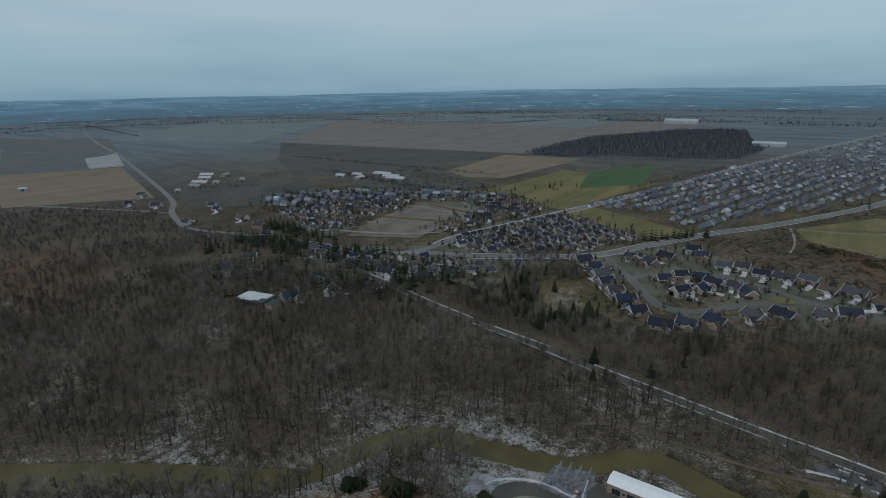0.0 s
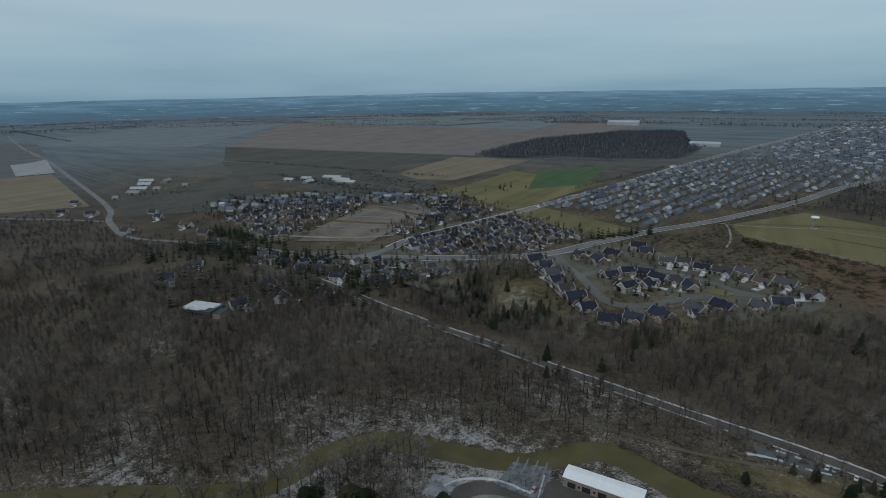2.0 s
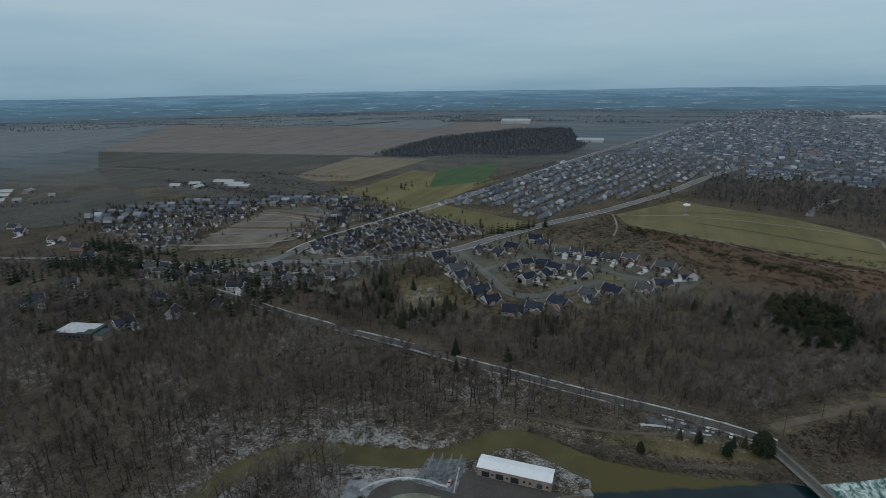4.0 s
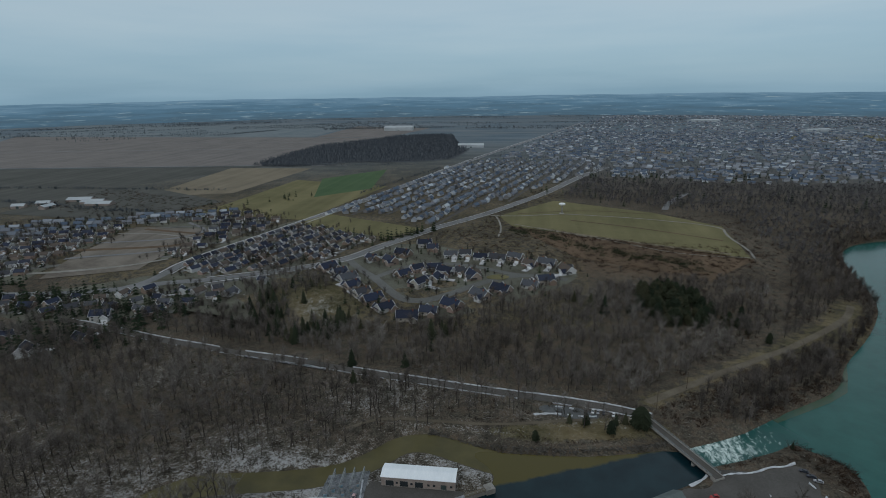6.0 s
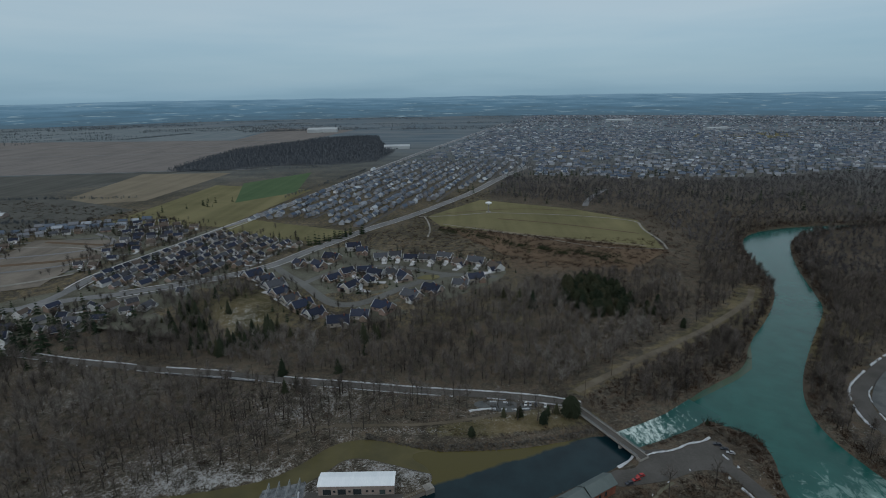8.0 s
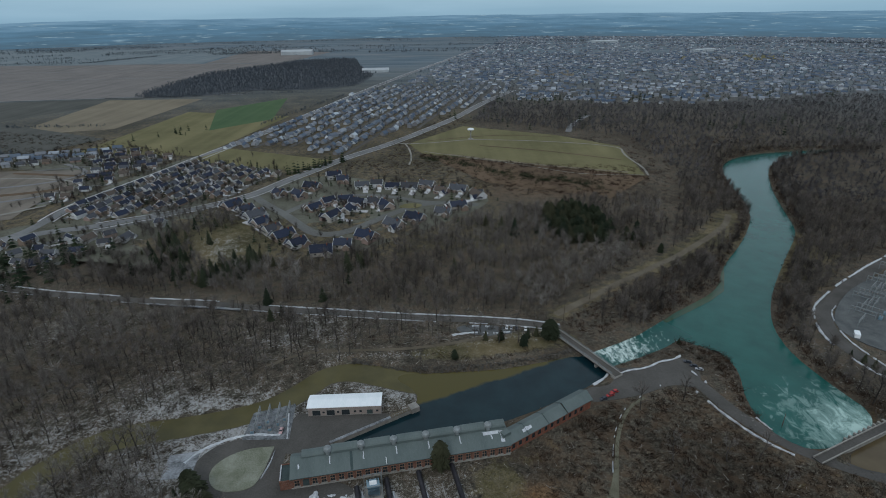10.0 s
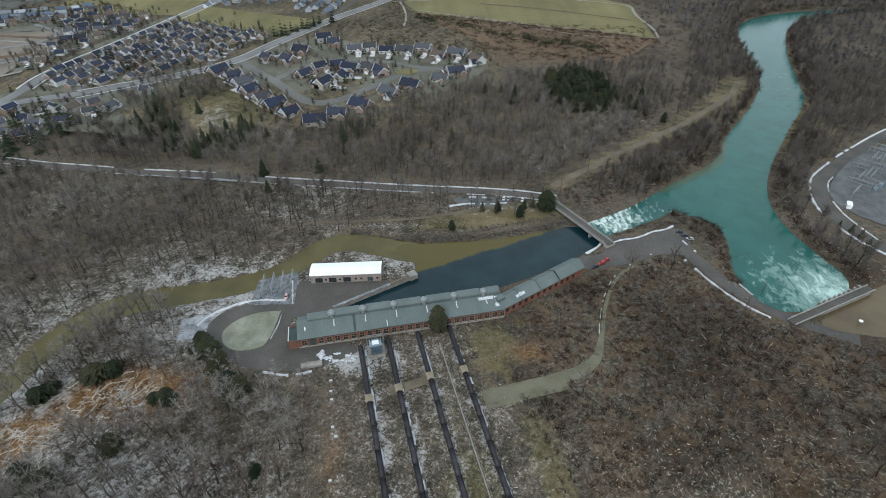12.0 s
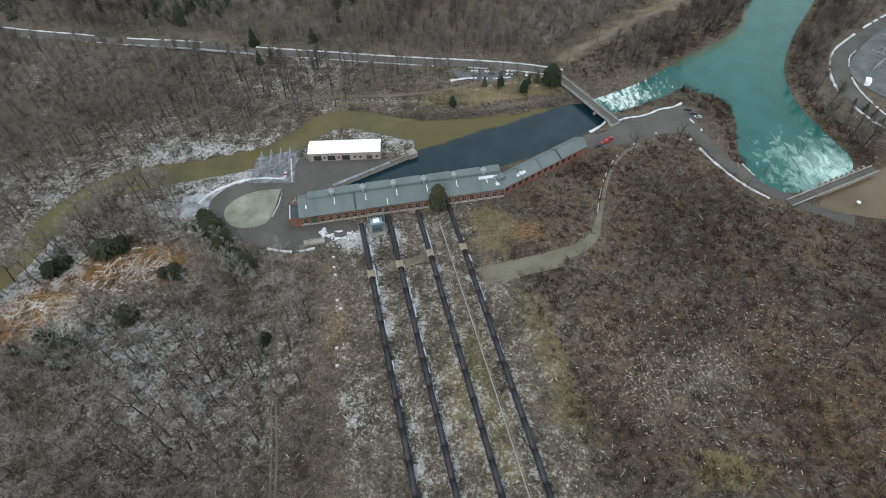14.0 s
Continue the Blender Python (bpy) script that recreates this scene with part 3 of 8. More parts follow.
# ================= ground sheet =================
def spaced(inner0, inner1, step, lo, hi, grow=1.13, most=160.0):
    mid = list(np.arange(inner0, inner1 + step / 2, step))
    a, s = mid[0], step
    while a > lo:
        s = min(s * grow, most)
        a -= s
        mid.insert(0, max(a, lo))
    b, s = mid[-1], step
    while b < hi:
        s = min(s * grow, most)
        b += s
        mid.append(min(b, hi))
    return np.array(mid)


def soft_spot(x, y, cx, cy, rx, ry, turn=0.0):
    c, s = math.cos(turn), math.sin(turn)
    u, v = (x - cx) * c + (y - cy) * s, -(x - cx) * s + (y - cy) * c
    return np.exp(-((u / rx) ** 2 + (v / ry) ** 2) * 1.2)


BANK_TRACK = [(-108, 274), (-93, 286), (-79, 289), (-49, 290), (-28, 290), (-2, 294), (25, 302), (45, 305)]
RIPRAP = [(-56, 279.5, 1.6), (-45, 275.5, 1.6), (-32, 270.5, 1.6), (-12, 270.0, 1.6), (8, 270.0, 1.6), (28, 272.0, 1.6), (49, 276.0, 1.6), (70, 281.5, 1.6), (82, 287.0, 1.6)]
TRACK_VERGE = [(80, 330, 6), (140, 378, 7), (202, 423, 8), (258, 471, 9), (300, 527, 9)]
PIPE_STRIP = [(-62, 182), (12, 198), (30, 170), (62, 20), (62, -60), (-34, -60), (-36, 60), (-50, 150)]


def build_ground():
    xs, ys = spaced(-330, 500, 3.3, -4700, 4750), spaced(10, 800, 3.3, -1500, 4750)
    X, Y = np.meshgrid(xs, ys)
    x, y = X.ravel(), Y.ravel()
    wd = water_dist(x, y)
    z = terrain(x, y, wd)
    nx, ny = len(xs), len(ys)
    i = np.arange(nx * ny).reshape(ny, nx)
    f = np.stack([i[:-1, :-1], i[:-1, 1:], i[1:, 1:], i[1:, :-1]], -1).reshape(-1, 4)
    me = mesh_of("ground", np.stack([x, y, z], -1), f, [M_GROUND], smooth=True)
    r = np.hypot(x, y)
    road_line = y - (331.6 - 0.178 * x)
    snow = 0.33 + 0.0 * x
    bank = np.exp(-np.maximum(line_dist(CREEK_S, x, y), 0) / 34)
    drift = np.sin(x / 26 + 1.5 * np.sin(y / 19)) + np.sin(y / 17 + 0.8 * np.sin(x / 23) + 1)
    snow = np.where((road_line < 0) & (x < 80) & (wd > 0), 0.41 + 0.17 * bank + 0.05 * drift, snow)
    snow += 0.05 * np.exp(-np.abs(wd - 8) / 12) * (x < 60) * (y > 150)
    snow = np.where(inside(PIPE_STRIP, x, y), 0.49, snow)
    snow += 0.15 * soft_spot(x, y, 62, 80, 22, 16) + 0.15 * soft_spot(x, y, -34, 84, 9, 12) + 0.10 * soft_spot(x, y, -70, 68, 14, 12) + 0.2 * soft_spot(x, y, 85, 45, 26, 12)
    snow += 0.04 * soft_spot(x, y, -110, 90, 40, 40) + 0.30 * soft_spot(x, y, -42, 172, 14, 7)
    snow += 0.2 * soft_spot(x, y, 150, 440, 60, 34, 0.7) + 0.1 * soft_spot(x, y, -222, 462, 22, 20)
    for px in (-39.4, -26.4, -11.8, 3.8):
        snow += 0.24 * np.exp(-np.abs(x - px - 1.8 - (180 - y) * 0.236) / 1.9) * (y < 182) * (y > -60)
    snow += 0.14 * soft_spot(x, y, 92, 92, 16, 9, 0.4) + 0.2 * soft_spot(x, y, 118, 106, 20, 4, 0.6) + 0.18 * soft_spot(x, y, 128, 120, 14, 5, 0.5)
    snow += 0.09 * inside([(-200, 132), (-190, 180), (-120, 212), (-62, 164), (-44, -30), (-300, -30)], x, y)
    edge = smoothstep(36, 72, x - 0.1 * np.maximum(100 - y, 0) + 30 * smoothstep(140, 172, y) + 9 * np.sin(y / 11) + 6 * np.sin(y / 4.3 + 1)) * (1 - smoothstep(225, 250, y))
    snow -= 0.34 * edge + 0.22 * smoothstep(600, 900, r)
    grass = 0.18 + 0.0 * x
    grass = np.where(inside(PIPE_STRIP, x, y), 0.32, grass)
    grass -= 0.20 * ((x > 60) & (r > 430))
    grass += 0.7 * soft_spot(x, y, 26, 182, 12, 16) + 0.5 * soft_spot(x, y, 55, 300, 40, 14) + 0.28 * ((road_line > 70) & (r > 430))
    grass += 0.45 * soft_spot(x, y, 45, 30, 30, 16) + 0.4 * soft_spot(x, y, 14, 90, 14, 45, 0.23) + 0.6 * soft_spot(x, y, 300, 430, 70, 40, 0.9)
    rust = 2.2 * np.maximum(soft_spot(x, y, -179, 131, 19, 12, 0.7), soft_spot(x, y, -143, 154, 27, 12, 0.2))
    rust += 0.6 * soft_spot(x, y, 42, 176, 9, 6) + 0.10 * soft_spot(x, y, 132, 112, 26, 8, 0.6) + 0.07 * soft_spot(x, y, 165, 70, 30, 18) + 0.16 * soft_spot(x, y, 70, 120, 12, 20)
    rust += 0.38 * soft_spot(x, y, -690, 165, 100, 50) + 0.25 * soft_spot(x, y, 120, 590, 90, 40) + 0.4 * soft_spot(x, y, -45, 122, 4, 14)
    snow += -0.16 * soft_spot(x, y, -143, 154, 24, 11) - 0.15 * soft_spot(x, y, -176, 132, 17, 10, 0.7)
    rust += 0.10 * soft_spot(x, y, 150, 86, 26, 20) + 0.26 * soft_spot(x, y, 91, 178, 7, 6) + 0.16 * soft_spot(x, y, 140, 111, 8, 4, 0.7) + 0.09 * soft_spot(x, y, 149, 68, 26, 12)
    snow += 0.2 * soft_spot(x, y, 78, 107, 12, 10) + 0.2 * soft_spot(x, y, 104, 94, 18, 10, 0.5) + 0.12 * soft_spot(x, y, 183, 144, 16, 10)
    grass += 0.30 * np.exp(-np.maximum(line_dist(TRACK_VERGE, x, y), 0) / 7)
    grass += 0.7 * soft_spot(x, y, -198, 452, 34, 38)
    snow += 0.15 * soft_spot(x, y, 88, 93, 18, 12) + 0.20 * soft_spot(x, y, 110, 103, 22, 10, 0.6) + 0.14 * soft_spot(x, y, 147, 124, 16, 8, 0.5)
    grass += 0.5 * soft_spot(x, y, 102, 61, 22, 10) + 0.5 * soft_spot(x, y, 45, 110, 8, 50, 0.23)
    flat = np.maximum(soft_spot(x, y, 10, 287, 34, 9, 0.08), soft_spot(x, y, 44, 292, 20, 7, 0.1))
    grass += 0.75 * flat
    snow += 0.26 * soft_spot(x, y, -192, 446, 26, 34, -0.3) - 0.22 * flat - 0.3 * np.exp(-np.maximum(line_dist(RIPRAP, x, y), 0) / 2.5)
    rust += 0.05 * edge * (0.5 + 0.5 * np.sin(x / 21 + 1.9 * np.sin(y / 17))) * (0.6 + 0.4 * np.sin(y / 13 + x / 9))
    grass += 0.12 * edge * (np.sin(x / 16 + y / 23 + 2) > 0.2)
    # Alpha of cover: how much painted distance haze the ground takes.
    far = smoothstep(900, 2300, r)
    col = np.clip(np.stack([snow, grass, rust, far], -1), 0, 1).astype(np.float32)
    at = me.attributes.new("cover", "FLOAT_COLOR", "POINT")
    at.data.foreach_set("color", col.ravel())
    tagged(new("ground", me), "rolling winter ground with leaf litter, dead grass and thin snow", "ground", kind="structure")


def sheet(name, poly, z, mat, label, category="water"):
    bm = bmesh.new()
    face = bm.faces.new([bm.verts.new((p[0], p[1], z)) for p in poly])
    bmesh.ops.triangulate(bm, faces=[face])
    ob = new(name, bm_mesh(name, bm, mat))
    return tagged(ob, label, category, kind="structure")


def ribbon(name, line, half, lift, mat, label, category="road", crown=0.0, rounds=2, side=0.0, kind="structure"):
    """A strip that follows the land. line: (x, y) or (x, y, half); side: shifted to the left of its run."""
    p = chaikin(line, rounds, False)
    q = [p[0]]
    for a, b in zip(p[:-1], p[1:]):
        k = max(1, int(np.hypot(*(b - a)[:2]) / (6 if np.hypot(*a[:2]) < 700 else 25)))
        q += [a + (b - a) * j / k for j in range(1, k + 1)]
    p = np.array(q)
    d = np.gradient(p[:, :2], axis=0)
    d /= np.linalg.norm(d, axis=1)[:, None]
    nrm = np.stack([-d[:, 1], d[:, 0]], -1)
    hw = p[:, 2] if p.shape[1] > 2 else np.full(len(p), half)
    cuts = np.array([-1, -0.5, 0, 0.5, 1])
    xy = p[:, None, :2] + nrm[:, None] * (cuts[None, :, None] * hw[:, None, None] + side)
    z = terrain(xy[..., 0], xy[..., 1]) + lift + crown * (1 - cuts[None] ** 2)
    v = np.concatenate([xy, z[..., None]], -1).reshape(-1, 3)
    i = np.arange(len(v)).reshape(len(p), 5)
    f = np.stack([i[:-1, :-1], i[1:, :-1], i[1:, 1:], i[:-1, 1:]], -1).reshape(-1, 4)[:, ::-1]
    return tagged(new(name, mesh_of(name, v, f, [mat], True)), label, category, kind=kind)


def snow_line(name, line, half, side, label, gap=0.25, seed=1):
    """A ploughed bank of old snow in lumps beside a road, broken here and there."""
    rnd = random.Random(seed)
    p = chaikin(line, 2, False)
    pts, carry = [], 0
    for a, b in zip(p[:-1], p[1:]):
        ln = np.hypot(*(b - a)[:2])
        k = max(1, int(ln / 1.3))
        d = (b - a)[:2] / max(ln, 1e-6)
        for j in range(k):
            c = a[:2] + (b - a)[:2] * j / k
            pts.append((c[0] - d[1] * side, c[1] + d[0] * side, d))
    v, f = [], []
    zs = terrain(np.array([c[0] for c in pts]), np.array([c[1] for c in pts]))
    on = True
    prev = None
    for c, z in zip(pts, zs):
        if rnd.random() < (gap * 0.25 if on else 0.22):
            on, prev = not on, None
        if not on:
            continue
        w, h = half * rnd.uniform(0.45, 1.3), rnd.uniform(0.25, 0.75)
        n0 = np.array([-c[2][1], c[2][0]])
        base = len(v)
        for k, zz in ((-1, -0.2), (-0.5, h * 0.8), (0.1, h), (0.6, h * 0.6), (1, -0.2)):
            v.append((c[0] + n0[0] * w * k, c[1] + n0[1] * w * k, z + 0.25 + zz))
        if prev is not None:
            for k in range(4):
                f.append((prev + k, base + k, base + k + 1, prev + k + 1))
        prev = base
    return tagged(new(name, mesh_of(name, v, [q[::-1] for q in f], [M_SNOW], False)), label, "snow", kind="stuff")


PATCH_COUNT = [0]


def patch(name, corners, lift, mat, label, category="field", n=10):
    """A four-cornered piece of land that follows the ground."""
    PATCH_COUNT[0] += 1
    lift += 0.012 * PATCH_COUNT[0]
    a, b, c, d = (np.array(q, float) for q in corners)
    u, w = np.meshgrid(np.linspace(0, 1, n + 1), np.linspace(0, 1, n + 1))
    u, w = u[..., None], w[..., None]
    xy = a * (1 - u) * (1 - w) + b * u * (1 - w) + c * u * w + d * (1 - u) * w
    z = terrain(xy[..., 0], xy[..., 1]) + lift
    v = np.concatenate([xy, z[..., None]], -1).reshape(-1, 3)
    i = np.arange(len(v)).reshape(n + 1, n + 1)
    f = np.stack([i[:-1, :-1], i[:-1, 1:], i[1:, 1:], i[1:, :-1]], -1).reshape(-1, 4)
    p = np.array(corners)
    if (p[1, 0] - p[0, 0]) * (p[2, 1] - p[0, 1]) - (p[1, 1] - p[0, 1]) * (p[2, 0] - p[0, 0]) < 0:
        f = f[:, ::-1]
    return tagged(new(name, mesh_of(name, v, f, [mat], True)), label, category, kind="structure")


def blob(name, poly, lift, mat, label, category, rounds=2):
    """A rounded piece of paving or lawn on level ground."""
    p = chaikin(poly, rounds)
    z = max(height(*q) for q in p[::2]) + lift
    bm = bmesh.new()
    face = bm.faces.new([bm.verts.new((q[0], q[1], z)) for q in p])
    low = bmesh.ops.extrude_face_region(bm, geom=[face])
    bmesh.ops.translate(bm, verts=[g for g in low["geom"] if isinstance(g, bmesh.types.BMVert)], vec=(0, 0, -0.5))
    bmesh.ops.triangulate(bm, faces=bm.faces[:])
    return tagged(new(name, bm_mesh(name, bm, mat)), label, category, kind="structure")


build_ground()


def offset_line(line, extra):
    p = np.array(line, float)
    d = np.gradient(p[:, :2], axis=0)
    d /= np.linalg.norm(d, axis=1)[:, None]
    nrm = np.stack([-d[:, 1], d[:, 0]], -1)
    h = p[:, 2:3] + extra
    return np.vstack([p[:, :2] + nrm * h, (p[:, :2] - nrm * h)[::-1]])


def grown(poly, extra):
    p = np.array(poly, float)
    d = np.roll(p, -1, 0) - np.roll(p, 1, 0)
    d /= np.linalg.norm(d, axis=1)[:, None] + 1e-9
    area = np.sum(p[:, 0] * np.roll(p[:, 1], -1) - p[:, 1] * np.roll(p[:, 0], -1))
    nrm = np.stack([d[:, 1], -d[:, 0]], -1) * (1 if area > 0 else -1)
    return p + nrm * extra


sheet("water", offset_line(CREEK_S, 1.2), 0.0, M_CREEK, "slow olive-brown creek between wooded banks")
sheet("water", grown(POND_S, 1.2), 0.03, M_POND, "dark tailrace pool beside the brick powerhouse")
sheet("water", grown(RIVER_S, 1.0), -0.25, M_RIVER, "wide teal river with foam below the dam")
sheet("water", offset_line(RAPID, 0.8), -0.20, M_RAPID, "white foaming rapids below the road bridge")
sheet("water", offset_line([(155, 322, 1.5), (172, 335, 3), (198, 353, 3.4), (215, 367, 3), (228, 391, 2), (239, 411, 0.6)], 0), -0.14, M_SHALLOW, "yellow shallows along the river bank")
sheet("water", grown(FOREBAY_S, 0.6), 0.02, M_FOREBAY, "brown still water above the dam")

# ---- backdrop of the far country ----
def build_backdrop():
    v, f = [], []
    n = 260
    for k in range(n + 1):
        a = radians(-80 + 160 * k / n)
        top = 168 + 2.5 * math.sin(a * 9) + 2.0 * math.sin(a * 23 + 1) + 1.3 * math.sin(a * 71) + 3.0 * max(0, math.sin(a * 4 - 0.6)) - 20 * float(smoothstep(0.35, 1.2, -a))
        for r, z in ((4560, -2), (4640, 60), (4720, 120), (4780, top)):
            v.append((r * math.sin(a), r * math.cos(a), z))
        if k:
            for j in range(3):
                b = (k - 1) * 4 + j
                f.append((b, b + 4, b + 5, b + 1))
    tagged(new("backdrop", mesh_of("backdrop", v, f, [M_BACK], True)), "glowing backdrop of a blue hazy plain and low hills", "distance", kind="structure")


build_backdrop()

# ---- fields ----
patch("field", [(-1344, 974), (-870, 1051), (-723, 1378), (-1696, 1241)], 0.25, M_FMOSS, "dark fallow field behind the farm barns")
patch("field", [(-1720, 1260), (-735, 1400), (-640, 2350), (-2600, 2400)], 0.25, M_FBROWN, "wide brown ploughed field")
patch("field", [(-2550, 900), (-1800, 1180), (-2700, 2500), (-3400, 2100)], 0.25, M_FGREY, "hazy grey fallow field beyond the lane")
patch("field", [(-2600, 2420), (-1000, 2370), (-1100, 3400), (-3200, 3500)], 0.25, M_FGREY, "hazy grey-green far field strip")
patch("field", [(-980, 2370), (-640, 2360), (-560, 3000), (-1050, 3200)], 0.25, M_FBROWN, "far brown field beside a copse")
patch("field", [(-750, 930), (-590, 985), (-575, 1350), (-800, 1345)], 0.3, M_FTAN, "tan stubble field with rough edges")
patch("field", [(-545, 800), (-350, 772), (-300, 1090), (-530, 1160)], 0.3, M_FOLIVE, "olive meadow behind the new houses")
patch("field", [(-408, 958), (-325, 1060), (-368, 1345), (-478, 1180)], 0.34, M_FGREEN, "bright green winter crop field")
patch("field", [(-352, 742), (-190, 684), (-152, 738), (-324, 818)], 0.3, M_FOLIVE, "olive grass strip between two roads")
patch("field", [(-1213, 274), (-1070, 480), (-1605, 645), (-1730, 395)], 0.3, M_FTAN, "ochre stubble field beside the lane")
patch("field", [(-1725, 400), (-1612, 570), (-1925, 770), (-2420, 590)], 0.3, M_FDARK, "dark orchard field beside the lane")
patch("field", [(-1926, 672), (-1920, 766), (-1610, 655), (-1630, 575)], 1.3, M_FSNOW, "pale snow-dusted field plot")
patch("field", [(-2440, 600), (-1960, 780), (-2500, 980), (-3200, 780)], 0.3, M_FDARK, "dark haze-tinted fallow field beside the lane")
patch("field", [(-50, 830), (-25, 765), (252, 640), (268, 795)], 0.3, M_FOLIVE, "olive grassed mound with gravel paths")
patch("field", [(-50, 830), (268, 795), (190, 880), (40, 965)], 0.3, M_FOLIVE, "olive grassed mound with gravel paths")
patch("field", [(-25, 762), (55, 620), (185, 560), (256, 638)], 0.3, M_FRUST, "rough brown grass slope below the mound")
patch("field", [(-544, 491), (-440, 520), (-453, 703), (-582, 700)], 0.35, M_DIRT, "bare brown building plot with tyre ruts")
ribbon("road", [(-575, 610), (-480, 640), (-455, 690), (-520, 735)], 3, 0.75, M_STREET, "pale rutted site track on the plot")
ribbon("road", [(-560, 545), (-470, 575), (-440, 610)], 3, 0.75, M_STREET, "pale rutted site track on the plot")
ribbon("road", [(-590, 500), (-520, 512), (-455, 530), (-428, 556)], 2.5, 0.75, M_PATH, "pale rutted site track on the plot")
ribbon("road", [(-585, 660), (-530, 668), (-470, 655), (-440, 640)], 2.0, 0.75, M_PATH, "pale rutted site track on the plot")
ribbon("trim", [(-575, 575), (-520, 590), (-470, 605), (-445, 625)], 5.0, 0.62, M_FRUST, "dark strip of turned earth on the plot", "earth")
ribbon("trim", [(-560, 690), (-505, 680), (-455, 672)], 4.0, 0.62, M_FRUST, "dark strip of turned earth on the plot", "earth")
patch("field", [(-900, 760), (-640, 740), (-560, 900), (-860, 1060)], 0.25, M_FMOSS, "dark rough field behind the estate")
patch("field", [(-1340, 960), (-1000, 760), (-870, 860), (-870, 1045)], 0.25, M_FMOSS, "dark fallow field beside the barns")
patch("field", [(-1120, 540), (-930, 470), (-700, 640), (-990, 760)], 0.25, M_FMOSS, "dark meadow beside the lane")
patch("field", [(1000, 2150), (1500, 2250), (1450, 2500), (950, 2400)], 0.3, M_FOLIVE, "pale sports field among far houses")
patch("field", [(300, 1760), (420, 1740), (450, 1900), (330, 1920)], 0.3, M_FTAN, "brown school field among the houses")

# ---- roads ----
ROAD = [(-420, 398), (-310, 374), (-282, 368.5), (-238, 361), (-195, 355), (-152, 348.5), (-111, 342), (-71, 336.5), (-31, 330.5), (1, 327), (25, 324.5), (46, 321.5), (63, 318), (80, 312)]
TRAIL = [(80, 330), (110, 354), (140, 378), (202, 423), (258, 471), (285, 500), (300, 527)]
DRIVE = [(98, 262), (120, 264), (140, 262), (148, 250), (154, 228), (165, 209), (181, 193), (205, 180)]
EAST = [(420, 436), (335, 383), (295, 353), (268, 329), (256, 303), (254.5, 281), (260, 258), (284, 226), (320, 195)]
SUB2 = [(-425, 474), (-384, 490), (-342, 497), (-317, 506), (-273, 527), (-230, 565), (-207, 594), (-188, 641), (-160, 693), (-133, 750), (-101, 796), (-65, 854), (-20, 945), (28, 1040), (100, 1239), (190, 1430)]
SUB1 = [(-430, 470), (-408, 488), (-400, 512), (-397, 545), (-390, 585), (-374, 640), (-356, 712), (-340, 780), (-323, 848), (-303, 930), (-281, 1030), (-256, 1150), (-216, 1358), (-120, 1800), (60, 2500), (300, 3500)]
LANE = [(-425, 474), (-480, 460), (-560, 447), (-640, 425), (-702, 402), (-740, 384), (-780, 384), (-860, 412), (-925, 437), (-992, 481), (-1262, 568), (-1905, 764), (-2370, 874), (-3134, 1115)]
WEST_LANE = [(-905, 428), (-960, 412), (-1061, 366), (-1250, 290)]
LOOP = [(-216, 588), (-187, 550), (-160, 520), (-134, 481), (-115, 463), (-92, 467), (-70, 488), (-50, 517), (-20, 545), (10, 552), (40, 540)]
LOOP2 = [(-160, 524), (-150, 545), (-130, 568), (-107, 580), (-79, 579), (-50, 570), (-20, 553), (3, 550)]
PATHS = [[(18, 149), (47, 157), (76, 168), (80, 187), (88, 212), (100, 232), (112, 240)]]
ribbon("road", ROAD, 3.9, 0.30, M_VALLEY, "old asphalt valley road edged with snow")
ribbon("road", TRAIL, 3.0, 0.30, M_GRAVEL, "pale gravel track along the river bank")
ribbon("road", DRIVE, 4.2, 0.20, M_ASPH, "asphalt drive to the dam")
ribbon("road", EAST, 5.0, 0.30, M_ASPH, "curving asphalt road beside the substation")
ribbon("road", SUB2, 5.0, 0.42, M_STREET, "pale asphalt street past the houses")
ribbon("road", SUB1, 6.0, 0.38, M_STREET, "wide pale asphalt road through the suburb")
ribbon("road", LANE, 5.0, 0.38, M_STREET, "country lane between fields")
ribbon("road", WEST_LANE, 4.0, 0.36, M_STREET, "country lane along the wood")
ribbon("road", LOOP, 4.8, 0.34, M_CRESCENT, "grey residential crescent")
ribbon("road", LOOP2, 4.4, 0.30, M_CRESCENT, "grey residential crescent loop")
ribbon("road", [(18, 149, 3.2), (47, 157, 3.6), (72, 166, 3.0), (80, 187, 0.9), (88, 212, 0.9), (100, 232, 0.9), (112, 240, 0.9)], 2.6, 0.26, M_GRASSTRACK, "grassy service track below the woods")
ribbon("road", [(18, 148), (36, 153), (56, 158)], 5.0, 0.22, M_GRASSTRACK, "wide grassy end of the service track")
ribbon("road", [(-66, 168), (-76, 140), (-70, 100), (-60, 53), (-56, -20)], 0.45, 0.25, M_GRAVEL, "wheel rut of a woodland track")
ribbon("road", [(-64, 168), (-74, 140), (-68, 100), (-58, 53), (-54, -20)], 0.45, 0.25, M_GRAVEL, "wheel rut of a woodland track")
ribbon("road", BANK_TRACK, 1.4, 0.26, M_GRAVEL, "narrow snow-dusted track above the creek")
ribbon("road", [(-63, 832), (-21, 832), (19, 846), (46, 854), (62, 854)], 1.7, 0.75, M_PATH, "pale gravel path over the mound")
ribbon("road", [(-54, 830), (-45, 790), (-40, 740), (-42, 704)], 1.3, 0.75, M_PATH, "pale gravel path over the mound")
ribbon("road", [(62, 854), (166, 836), (270, 795), (257, 745), (262, 676), (256, 642)], 1.5, 0.75, M_PATH, "pale gravel path round the mound")
